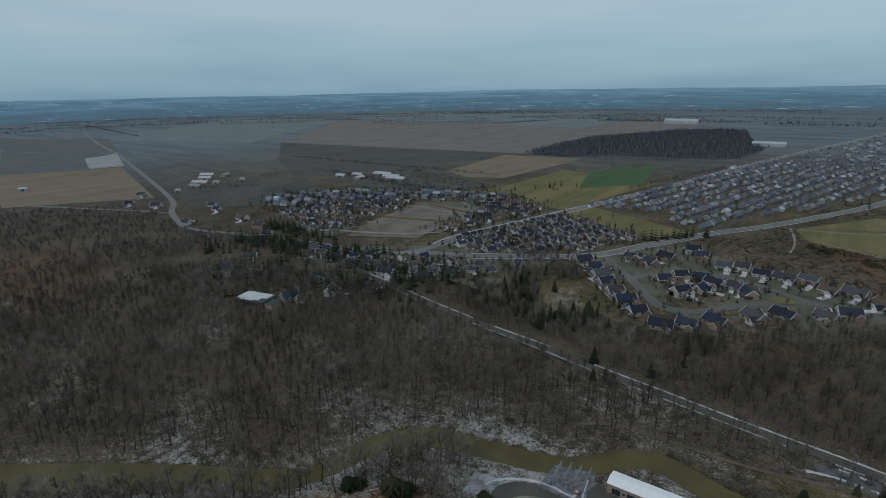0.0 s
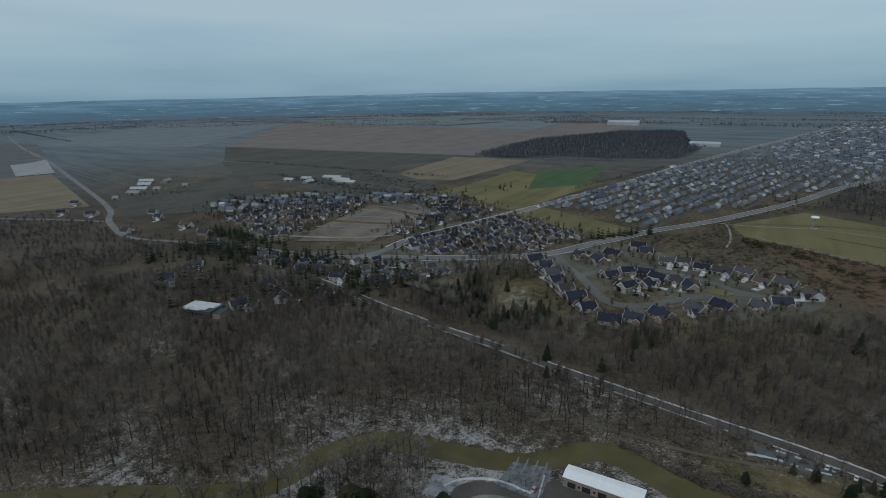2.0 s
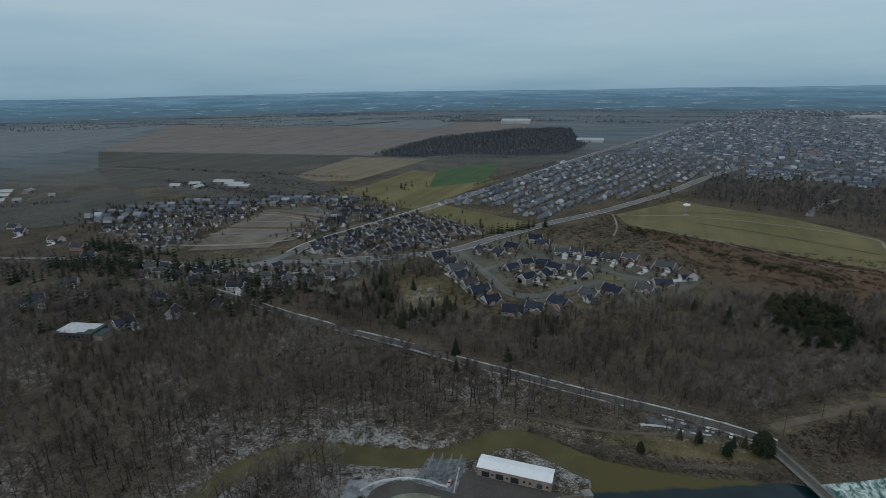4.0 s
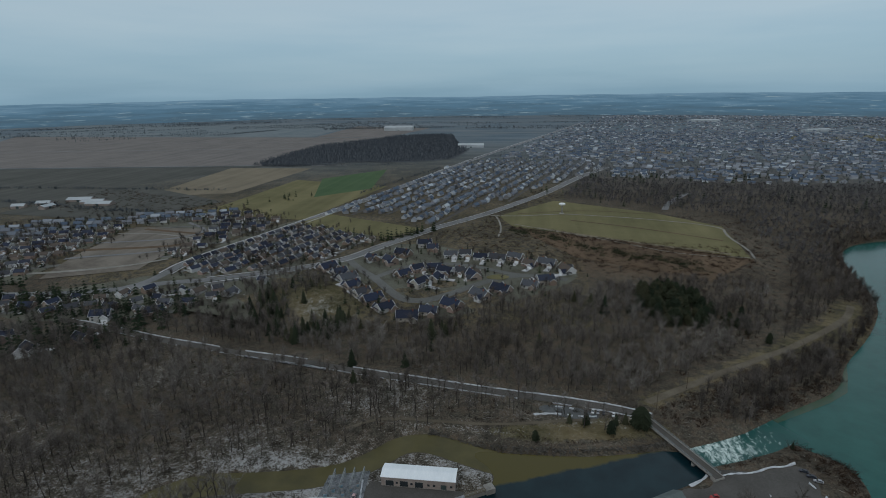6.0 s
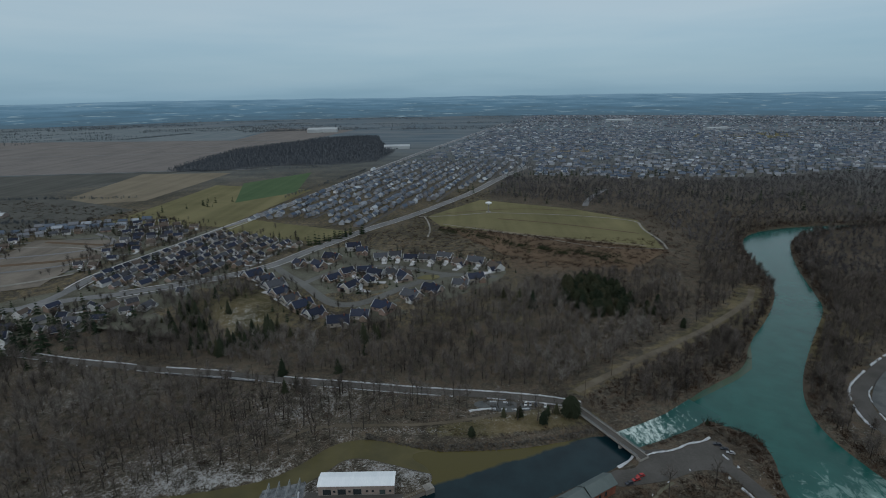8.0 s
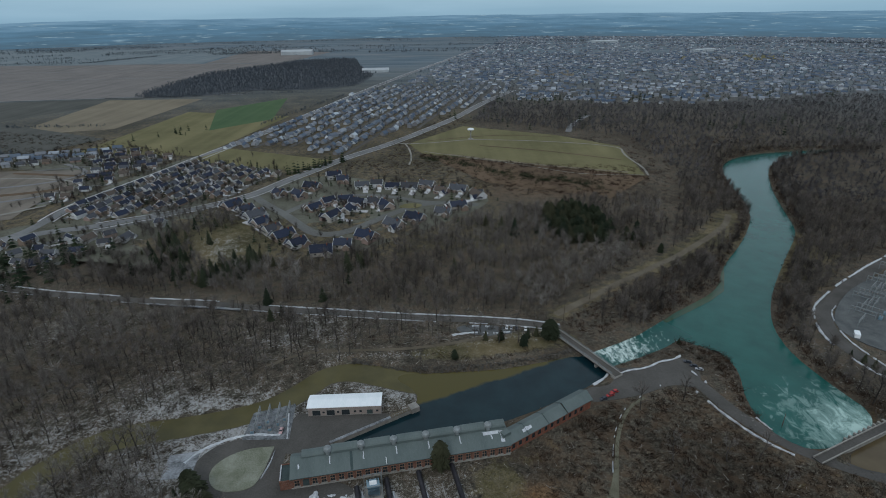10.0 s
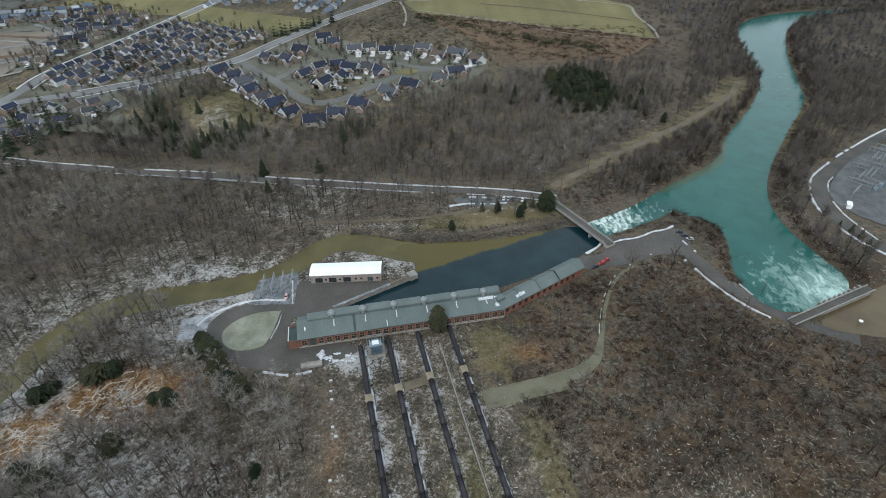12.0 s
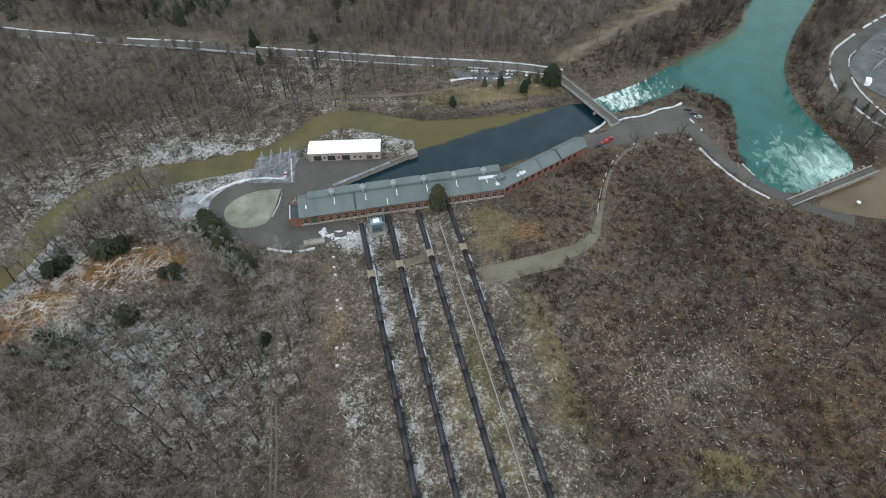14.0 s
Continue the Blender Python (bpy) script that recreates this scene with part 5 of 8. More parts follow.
def plant_woods():
    x, y, rng = candidates(-1300, 2600, -40, 1560, 5.9, 5)
    r = np.hypot(x, y)
    keep = np.zeros(len(x), bool)
    for k, poly in enumerate(WOODS):
        d = (0.56, 0.62, 0.7, 0.6, 0.7, 0.42, 0.8, 0.07, 0.38)[k]
        if k == 0:
            d = d - 0.24 * np.exp(-np.maximum(line_dist(CREEK_S, x, y), 0) / 24)
        keep |= inside(poly, x, y) & (rng.random(len(x)) < d)
    keep &= ~((r > 760) & (rng.random(len(x)) < 0.45))
    x, y = x[keep], y[keep]
    ok = free_land(x, y, 2.5)
    for cx, cy, rx, ry in RUST_SPOTS:
        ok &= ((x - cx) / rx) ** 2 + ((y - cy + 5) / ry) ** 2 > 2.2
    for cx, cy, rx, ry in ((131, 487, 34, 38), (-196, 452, 26, 34)):
        ok &= ((x - cx) / rx) ** 2 + ((y - cy) / ry) ** 2 > 1
    x, y = x[ok], y[ok]
    for hx, hy, *_ in HOUSE_SPOTS:
        ok = (np.abs(x - hx) > 11) | (np.abs(y - hy) > 11)
        x, y = x[ok], y[ok]
    r = np.hypot(x, y)
    rng = np.random.default_rng(9)
    size = rng.uniform(0.6, 1.15, len(x)) * np.where(inside(WOODS[2], x, y), 1.22, 1.0)
    order = np.argsort(r)
    things, near, mid, far = order[:240], [], [], []
    rest = order[240:]
    near = rest[r[rest] < 340]
    mid = rest[(r[rest] >= 340) & (r[rest] < 700)]
    far = rest[r[rest] >= 700]
    full = [np.concatenate([tri_array(a), tri_array(b)]) for a, b in NEAR_KINDS]
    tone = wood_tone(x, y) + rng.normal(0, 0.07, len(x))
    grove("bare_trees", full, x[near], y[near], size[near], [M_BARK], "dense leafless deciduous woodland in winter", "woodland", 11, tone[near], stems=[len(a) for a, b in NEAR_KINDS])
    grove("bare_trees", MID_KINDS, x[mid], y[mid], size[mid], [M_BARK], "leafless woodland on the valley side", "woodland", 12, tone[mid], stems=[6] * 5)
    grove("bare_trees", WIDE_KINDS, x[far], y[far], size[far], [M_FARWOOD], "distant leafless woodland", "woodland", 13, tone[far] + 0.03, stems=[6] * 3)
    bx, by, rb = candidates(-420, -190, -30, 200, 5.0, 19)
    bd = line_dist(CREEK_S, bx, by)
    ok = (bd > 1.5) & (bd < 26) & (by < 0.98 * bx + 372) & (rb.random(len(bx)) < 0.75)
    grove("bare_trees", full, bx[ok], by[ok], rb.uniform(0.6, 1.1, ok.sum()), [M_BARK], "leafless trees along the creek bank", "woodland", 18, rb.uniform(0.45, 0.7, ok.sum()), stems=[len(a) for a, b in NEAR_KINDS])
    protos = []
    for k, (wood, fine) in enumerate(NEAR_KINDS):
        protos.append((tri_mesh("trunk", wood, M_TRUNK), tri_mesh("crown", fine, M_BARKTHING)))
    for j in things:
        ob = empty("bare_tree", pose(x[j], y[j], height(x[j], y[j]), 0, 0, rng.uniform(0, 360)), "leafless grey-brown deciduous tree on the wooded slope", "tree", "trees of the near wood")
        ob.scale = (size[j],) * 3
        tr, cw = protos[rng.integers(0, len(protos))]
        part("trunk", tr, None, ob)
        part("crown", cw, None, ob)
    # the far dark wood
    x, y, rng = candidates(-830, -200, 1360, 2950, 7.0, 15)
    k = inside(DARKWOOD, x, y)
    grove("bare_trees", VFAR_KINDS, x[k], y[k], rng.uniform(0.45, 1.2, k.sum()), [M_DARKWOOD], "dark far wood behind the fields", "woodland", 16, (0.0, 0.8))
    # Added dark sheet: keeps gaps between the far trees from showing pale.
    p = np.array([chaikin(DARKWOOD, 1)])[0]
    sheet("ground", p, 12.7, M_WOODFILL, "dark sheet filling gaps between trees of the far wood", "ground")
    # copses and hedges between the fields
    lines = [((-1300, 985), (-620, 1010)), ((-1000, 860), (-640, 800)), ((-1000, 850), (-640, 790)), ((-700, 1390), (-300, 1440)), ((-1660, 2380), (-1570, 2430)), ((-1530, 2460), (-1390, 2860)), ((-1520, 2470), (-1390, 2840)),
             ((-1540, 2440), (-1400, 2850)), ((-330, 1000), (-235, 1380)), ((-3600, 1300), (-2500, 1100)), ((-3300, 2300), (-1500, 2500)), ((-640, 470), (-560, 560)), ((-1120, 560), (-960, 640)), ((-880, 640), (-700, 560))]
    xs, ys = [], []
    for (x0, y0), (x1, y1) in lines:
        n = int(math.hypot(x1 - x0, y1 - y0) / 3)
        t = rng.random(n)
        xs.append(x0 + (x1 - x0) * t + rng.normal(0, 3.5, n))
        ys.append(y0 + (y1 - y0) * t + rng.normal(0, 3.5, n))
    x, y = np.concatenate(xs), np.concatenate(ys)
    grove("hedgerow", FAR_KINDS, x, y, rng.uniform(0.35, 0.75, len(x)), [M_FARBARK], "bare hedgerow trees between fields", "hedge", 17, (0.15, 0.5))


def plant_brush():
    x, y, rng = candidates(-260, 340, -40, 340, 3.1, 21)
    k = (inside(SCRUB, x, y) & (rng.random(len(x)) < 0.95 - 0.7 * np.maximum(soft_spot(x, y, 88, 93, 13, 9), soft_spot(x, y, 110, 103, 16, 8, 0.6)))) | (inside(WOODS[2], x, y) & (rng.random(len(x)) < 0.62)) | (inside(WOODS[0], x, y) & (rng.random(len(x)) < 0.15))
    x, y = x[k], y[k]
    k = free_land(x, y, 1.0)
    x, y = x[k], y[k]
    tone = -0.12 + 0.62 * inside(WOODS[2], x, y) + 0.16 * np.sin(x / 17 + 1.7 * np.sin(y / 23)) + 0.10 * np.sin(y / 9 + x / 13) + rng.normal(0, 0.16, len(x))
    grove("brush", SHRUBS, x, y, rng.uniform(0.75, 1.6, len(x)), [M_BRUSH], "reddish-brown leafless scrub on the slope", "brush", 22, np.clip(tone, -0.15, 0.75))
    x, y, rng = candidates(-64, 64, -60, 200, 2.6, 23)
    k = inside(PIPE_STRIP, x, y) & (rng.random(len(x)) < 0.35)
    for xx in (-40, -26, -11, 6):
        k &= np.abs(x - (xx + (180 - y) * 0.236)) > 2.6
    grove("dead_grass", SHRUBS, x[k], y[k], rng.uniform(0.25, 0.6, k.sum()), [M_BRUSH], "tufts of dead grass between the pipes", "grass", 24, (0.3, 0.9))
    x, y, rng = candidates(-210, -105, 115, 175, 2.2, 25)
    k = np.zeros(len(x), bool)
    for cx, cy, rx, ry in RUST_SPOTS:
        k |= ((x - cx) / rx) ** 2 + ((y - cy) / ry) ** 2 < 1.1
    grove("dead_grass", SHRUBS, x[k], y[k], rng.uniform(0.4, 1.0, k.sum()), [M_STRAW], "pale fallen reeds in an orange clearing", "grass", 26, (0.1, 1.0))
    rng = np.random.default_rng(126)
    reed = []
    for k in range(5):
        rr, tris = random.Random(300 + k), []
        p, az = Vector((-2.5, 0, 0.3)), rr.uniform(-0.4, 0.4)
        for _ in range(4):
            az += rr.uniform(-0.8, 0.8)
            q = p + Vector((1.3 * math.cos(az), 1.3 * math.sin(az), rr.uniform(-0.05, 0.12)))
            tris += limb_tris(p, q, 0.13, 0.10, 3)
            e = p + Vector((math.cos(az + 1.1), math.sin(az + 1.1), 0.1)) * rr.uniform(0.6, 1.4)
            tris += limb_tris(p, e, 0.08, 0.04, 3)
            p = q
        reed.append(tri_array(tris))
    sx = np.concatenate([rng.normal(-143, 8, 130), rng.normal(-166, 8, 60), rng.normal(-182, 5, 40), rng.normal(-156, 6, 25)])
    sy = np.concatenate([rng.normal(153, 5, 130), rng.normal(126, 4, 60), rng.normal(132, 4, 40), rng.normal(143, 5, 25)])
    grove("fallen_reeds", reed, sx, sy, rng.uniform(0.6, 1.25, len(sx)), [M_CREAM], "cream-coloured fallen stems in an orange clearing", "reeds", 127, (0.5, 1.15))
    # snow lying along thin fallen branches on the slope
    sx, sy = [], []
    for cx, cy, rx, ry, n in ((80, 93, 12, 8, 420), (106, 103, 12, 7, 420), (73, 114, 9, 7, 70), (110, 67, 14, 8, 110), (46, 84, 5, 16, 60), (92, 125, 14, 9, 110), (143, 124, 16, 10, 200), (150, 108, 8, 5, 90), (112, 84, 14, 9, 150), (172, 90, 26, 20, 120), (130, 150, 24, 16, 90),
                              (-33, 88, 6, 9, 110), (-70, 70, 13, 10, 150), (24, 110, 5, 30, 100), (90, 40, 30, 14, 120), (60, 62, 12, 10, 80)):
        sx.append(rng.normal(cx, rx, n))
        sy.append(rng.normal(cy, ry, n))
    sx, sy = np.concatenate(sx), np.concatenate(sy)
    twig = [tri_array(limb_tris(Vector((-q, 0, 0.5)), Vector((q, 0.2 * q, 0.7)), 0.13, 0.08, 3)) for q in (0.3, 0.45, 0.65)]
    ok = np.ones(len(sx), bool)
    for px in (-39.4, -26.4, -11.8, 3.8):
        ok &= np.abs(sx - px - (180 - sy) * 0.236) > 2.2
    grove("snowy_branches", twig, sx[ok], sy[ok], rng.uniform(0.55, 1.2, ok.sum()), [M_CREAM], "thin fallen branches dusted with snow on the slope", "branches", 128, (-0.1, 0.75))
    # rough brush on the plateau
    for q, st, seed, lo, hi in (([(-20, 625), (60, 590), (200, 560), (290, 670), (180, 700), (-30, 722), (-60, 770), (-150, 705)], 6.0, 45, 1.0, 2.2), ([(-46, 870), (-30, 730), (-90, 760), (10, 1080), (60, 1010)], 7.0, 46, 0.9, 1.8), ([(-700, 760), (-380, 780), (-560, 900), (-880, 1000), (-900, 820)], 9.0, 47, 1.2, 2.6), ([(-25, 768), (252, 640), (256, 628), (-32, 745)], 4.0, 48, 1.2, 2.4)):
        x, y, rng = candidates(min(p[0] for p in q), max(p[0] for p in q), min(p[1] for p in q), max(p[1] for p in q), st, seed)
        k = inside(q, x, y) & (rng.random(len(x)) < 0.6) & (line_dist(SUB2, x, y) > 9)
        grove("brush", SHRUBS, x[k], y[k], rng.uniform(lo, hi, k.sum()), [M_BRUSH], "rough brown brush on the plateau", "brush", seed, (-0.1, 0.5))
    # scrub between mound, track and far bank
    x, y, rng = candidates(80, 480, 330, 860, 5.0, 27)
    k = (~inside([(-50, 830), (-25, 765), (252, 640), (268, 795), (190, 880), (40, 965)], x, y)) & (rng.random(len(x)) < 0.30) & free_land(x, y, 1.5)
    grove("brush", SHRUBS, x[k], y[k], rng.uniform(0.9, 1.9, k.sum()), [M_BRUSH], "reddish-brown scrub beside the river", "brush", 28, (0.0, 0.6))
    # brush and young trees hanging over both river banks
    x, y, rng = candidates(90, 660, 222, 880, 3.4, 131)
    d = water_dist(x, y)
    k = (d > 0.4) & (d < 11) & (poly_dist(RIVER_S, x, y) < 11) & (rng.random(len(x)) < 0.85) & (line_dist(TRAIL, x, y) > 7) & (line_dist(EAST, x, y) > 7) & (line_dist(DRIVE, x, y) > 6)
    k &= ~inside(YARDS[1], x, y) & ~((y < 262) & (x < 200))
    grove("brush", SHRUBS, x[k], y[k], rng.uniform(1.0, 2.2, k.sum()), [M_BRUSH], "dark-brown brush along the river bank", "brush", 132, (-0.1, 0.5))
    x, y, rng = candidates(90, 700, 300, 880, 6.0, 133)
    d = poly_dist(RIVER_S, x, y)
    k = (d > 2) & (d < 26) & (water_dist(x, y) > 2) & (rng.random(len(x)) < 0.8) & (line_dist(TRAIL, x, y) > 9) & (line_dist(EAST, x, y) > 8) & ~inside(YARDS[2], x, y)
    grove("bare_trees", MID_KINDS, x[k], y[k], rng.uniform(0.45, 0.95, k.sum()), [M_BARK], "bare trees leaning over the river bank", "woodland", 134, (0.1, 0.7))
    # evergreen hedge belt below the mound
    rng = np.random.default_rng(135)
    t = rng.random(420)
    x, y = -25 + 210 * t + rng.normal(0, 6, 420), 738 - 150 * t + 10 * np.sin(t * 9) + rng.normal(0, 8, 420)
    grove("hedge_belt", SHRUBS, x, y, rng.uniform(1.0, 2.6, 420), [M_CONIFER], "dark green bushy belt below the mound", "bushes", 136, (0.2, 1.0))
    # thickets on the spit and before the brick wing
    for q, st, seed, lo, hi in (([(104, 268), (128, 280), (148, 284), (172, 292), (179, 266), (168, 240), (166, 222), (160, 224), (160, 240), (164, 262), (154, 281), (136, 278), (112, 270)], 2.4, 35, 0.9, 1.7),
                                ([(36, 198), (80, 226), (92, 236), (110, 240), (90, 205), (78, 186), (48, 182)], 2.6, 36, 0.7, 1.4),
                                ([(80, 318), (100, 300), (140, 326), (190, 362), (230, 420), (250, 458), (200, 415), (140, 372), (100, 342)], 3.0, 38, 0.8, 1.7),
                                ([(-8, 286), (30, 282), (66, 292), (66, 287), (30, 277), (-6, 280)], 2.0, 39, 0.4, 0.8)):
        x, y, rng = candidates(min(p[0] for p in q), max(p[0] for p in q), min(p[1] for p in q), max(p[1] for p in q), st, seed)
        k = inside(q, x, y) & (rng.random(len(x)) < 0.75) & (water_dist(x, y) > 0.6) & (line_dist(TRAIL, x, y) > 7)
        grove("brush", SHRUBS, x[k], y[k], rng.uniform(lo, hi, k.sum()), [M_BRUSH], "dense dark-brown thicket on the bank", "brush", seed, (-0.15, 0.45))
    # fallen branches
    x, y, rng = candidates(-230, 300, 0, 345, 5.0, 29)
    k = free_land(x, y, 1.5) & (rng.random(len(x)) < np.where(inside(SCRUB, x, y), 0.3 + 0.5 * (np.sin(x / 19) + np.sin(y / 15 + x / 40) > 0.6), 0.8))
    logs = [tri_array(limb_tris(Vector((-a, 0, 0.2)), Vector((a, 0.3, 0.4)), 0.12, 0.05, 3) + limb_tris(Vector((0, 0, 0.3)), Vector((a * 0.7, a * 0.5, 0.9)), 0.08, 0.03, 3)) for a in (0.8, 1.2, 1.7)]
    grove("fallen_branches", logs, x[k], y[k], rng.uniform(0.6, 1.3, k.sum()), [M_BARK], "pale fallen branches on the forest floor", "branches", 30, (0.6, 1.0))


def plant_conifers():
    protos = [(tri_mesh("trunk", a, M_BARKTHING), tri_mesh("crown", b, M_CONIFTHING)) for a, b in CON_KINDS]
    rnd = random.Random(31)
    for k, (px, py, th, wd) in enumerate(((-2.0, 191.5, 17, 9.5), (70.5, 301.5, 14, 13), (-113, 178, 10, 12), (-118, 184, 9, 9), (-106, 171, 9, 10), (-92, 153, 12, 13), (-97, 158, 10, 10), (-180, 152, 8, 9), (-159, 163, 10, 12), (-153, 166, 8, 9), (-122, 150, 9, 9), (-136, 127, 9, 10), (-75, 116, 6, 6), (38, 299, 8, 5), (52, 292, 9, 6), (7, 279, 7, 5), (-154, 108, 11, 14), (-106, 166, 8, 9), (-128, 150, 6, 6), (-162, 164, 6, 11), (-178, 157, 6, 10), (-166, 116, 6, 8))):
        a, b = round_evergreen_tris(70 + k, th, wd, 420 if k < 2 else 220)
        ob = empty("evergreen_tree", pose(px, py, height(px, py)), "broad dense evergreen with rounded olive-green crown", "tree", "broad evergreens")
        part("trunk", tri_mesh("trunk", a, M_BARKTHING), None, ob)
        part("crown", tri_mesh("crown", b, M_CONIFTHING), None, ob)
    # single conifers: x, y, size
    spots = [(56, 302, 0.6), (62, 304, 0.5), (28, 300, 0.55), (-99, 156, 0.45), (-90, 149, 0.4), (-122, 178, 0.45),
             (-165, 166, 0.4), (-175, 110, 0.5), (-182, 165, 0.4), (-150, 122, 0.4), (254, 268, 0.45), (256, 262, 0.45), (258, 256, 0.5), (252, 276, 0.4), (152, 292, 0.3),
             (-115, 335, 0.9), (-121, 328, 0.8), (-108, 330, 0.75), (-90, 356, 0.8), (-130, 352, 0.9), (-75, 385, 0.7), (-30, 372, 0.7), (10, 400, 0.7), (-165, 400, 0.7), (-60, 420, 0.6), (40, 450, 0.6)]
    clump = []
    for _ in range(150):
        a, q = rnd.uniform(0, 2 * math.pi), math.sqrt(rnd.random())
        clump.append((131 + 34 * q * math.cos(a), 487 + 38 * q * math.sin(a), rnd.uniform(0.65, 1.1)))
    for _ in range(22):
        clump.append((172 + rnd.gauss(0, 14), 470 + rnd.gauss(0, 12), rnd.uniform(0.4, 0.8)))
    for cx, cy, sx, sy, n in ((-240, 438, 16, 22, 36), (-190, 400, 20, 12, 22), (-166, 412, 9, 14, 12), (-62, 402, 8, 8, 4), (60, 470, 14, 10, 4)):
        for _ in range(n):
            spots.append((cx + rnd.gauss(0, sx), cy + rnd.gauss(0, sy), rnd.uniform(0.7, 1.15)))
    bushy = []
    for k, (th, wd) in enumerate(((13, 9), (11, 8), (15, 10))):
        a, b = round_evergreen_tris(170 + k, th, wd, 150)
        bushy.append((tri_mesh("trunk", a, M_BARKTHING), tri_mesh("crown", b, M_CONIFTHING)))
    for px, py, s in clump:
        k = rnd.randrange(3)
        ob = empty("evergreen_tree", pose(px, py, height(px, py), 0, 0, rnd.uniform(0, 360)), "dark bushy evergreen in a dense clump", "tree", "evergreen clump")
        ob.scale = (s, s, s)
        part("trunk", bushy[k][0], None, ob)
        part("crown", bushy[k][1], None, ob)
    for px, py, s in spots:
        k = rnd.randrange(len(protos))
        ob = empty("conifer", pose(px, py, height(px, py), 0, 0, rnd.uniform(0, 360)), "dark green conifer with drooping boughs", "tree", "conifers")
        ob.scale = (s, s, s)
        part("trunk", protos[k][0], None, ob)
        part("crown", protos[k][1], None, ob)
    # darker rows of far conifers
    rng = np.random.default_rng(33)
    xs, ys = [], []
    for (x0, y0), (x1, y1), n, sd in (((-640, 400), (-430, 450), 300, 12), ((-700, 470), (-560, 470), 70, 10), ((-470, 425), (-300, 440), 110, 12), ((-420, 330), (-330, 400), 60, 16), ((-560, 300), (-380, 420), 90, 26), ((-640, 330), (-560, 400), 30, 18), ((-200, 660), (-130, 740), 24, 4), ((-560, 860), (-380, 1000), 10, 20),
                                  ((0, 1040), (800, 900), 80, 40), ((120, 1240), (900, 1300), 120, 40), ((-560, 250), (-430, 330), 24, 24)):
        t = rng.random(n)
        xs.append(x0 + (x1 - x0) * t + rng.normal(0, sd, n))
        ys.append(y0 + (y1 - y0) * t + rng.normal(0, sd, n))
    x, y = np.concatenate(xs), np.concatenate(ys)
    for hx, hy, *_ in HOUSE_SPOTS:
        ok = (np.abs(x - hx) > 9) | (np.abs(y - hy) > 9)
        x, y = x[ok], y[ok]
    grove("conifers", CON_FAR, x, y, rng.uniform(0.6, 1.2, len(x)), [M_CONIFER], "dark evergreen trees among the houses", "woodland", 34, (0.1, 0.7))

# ================= houses =================
def gable(w, d, h0, h1, over=0.5, thick=0.25):
    """The outlines of a gabled roof shell: in y and z."""
    k = h1 - h0
    s = k / (d / 2)
    return [(-d / 2 - over, h0 - over * s), (0, h1), (d / 2 + over, h0 - over * s), (d / 2 + over, h0 - over * s + thick), (0, h1 + thick), (-d / 2 - over, h0 - over * s + thick)]


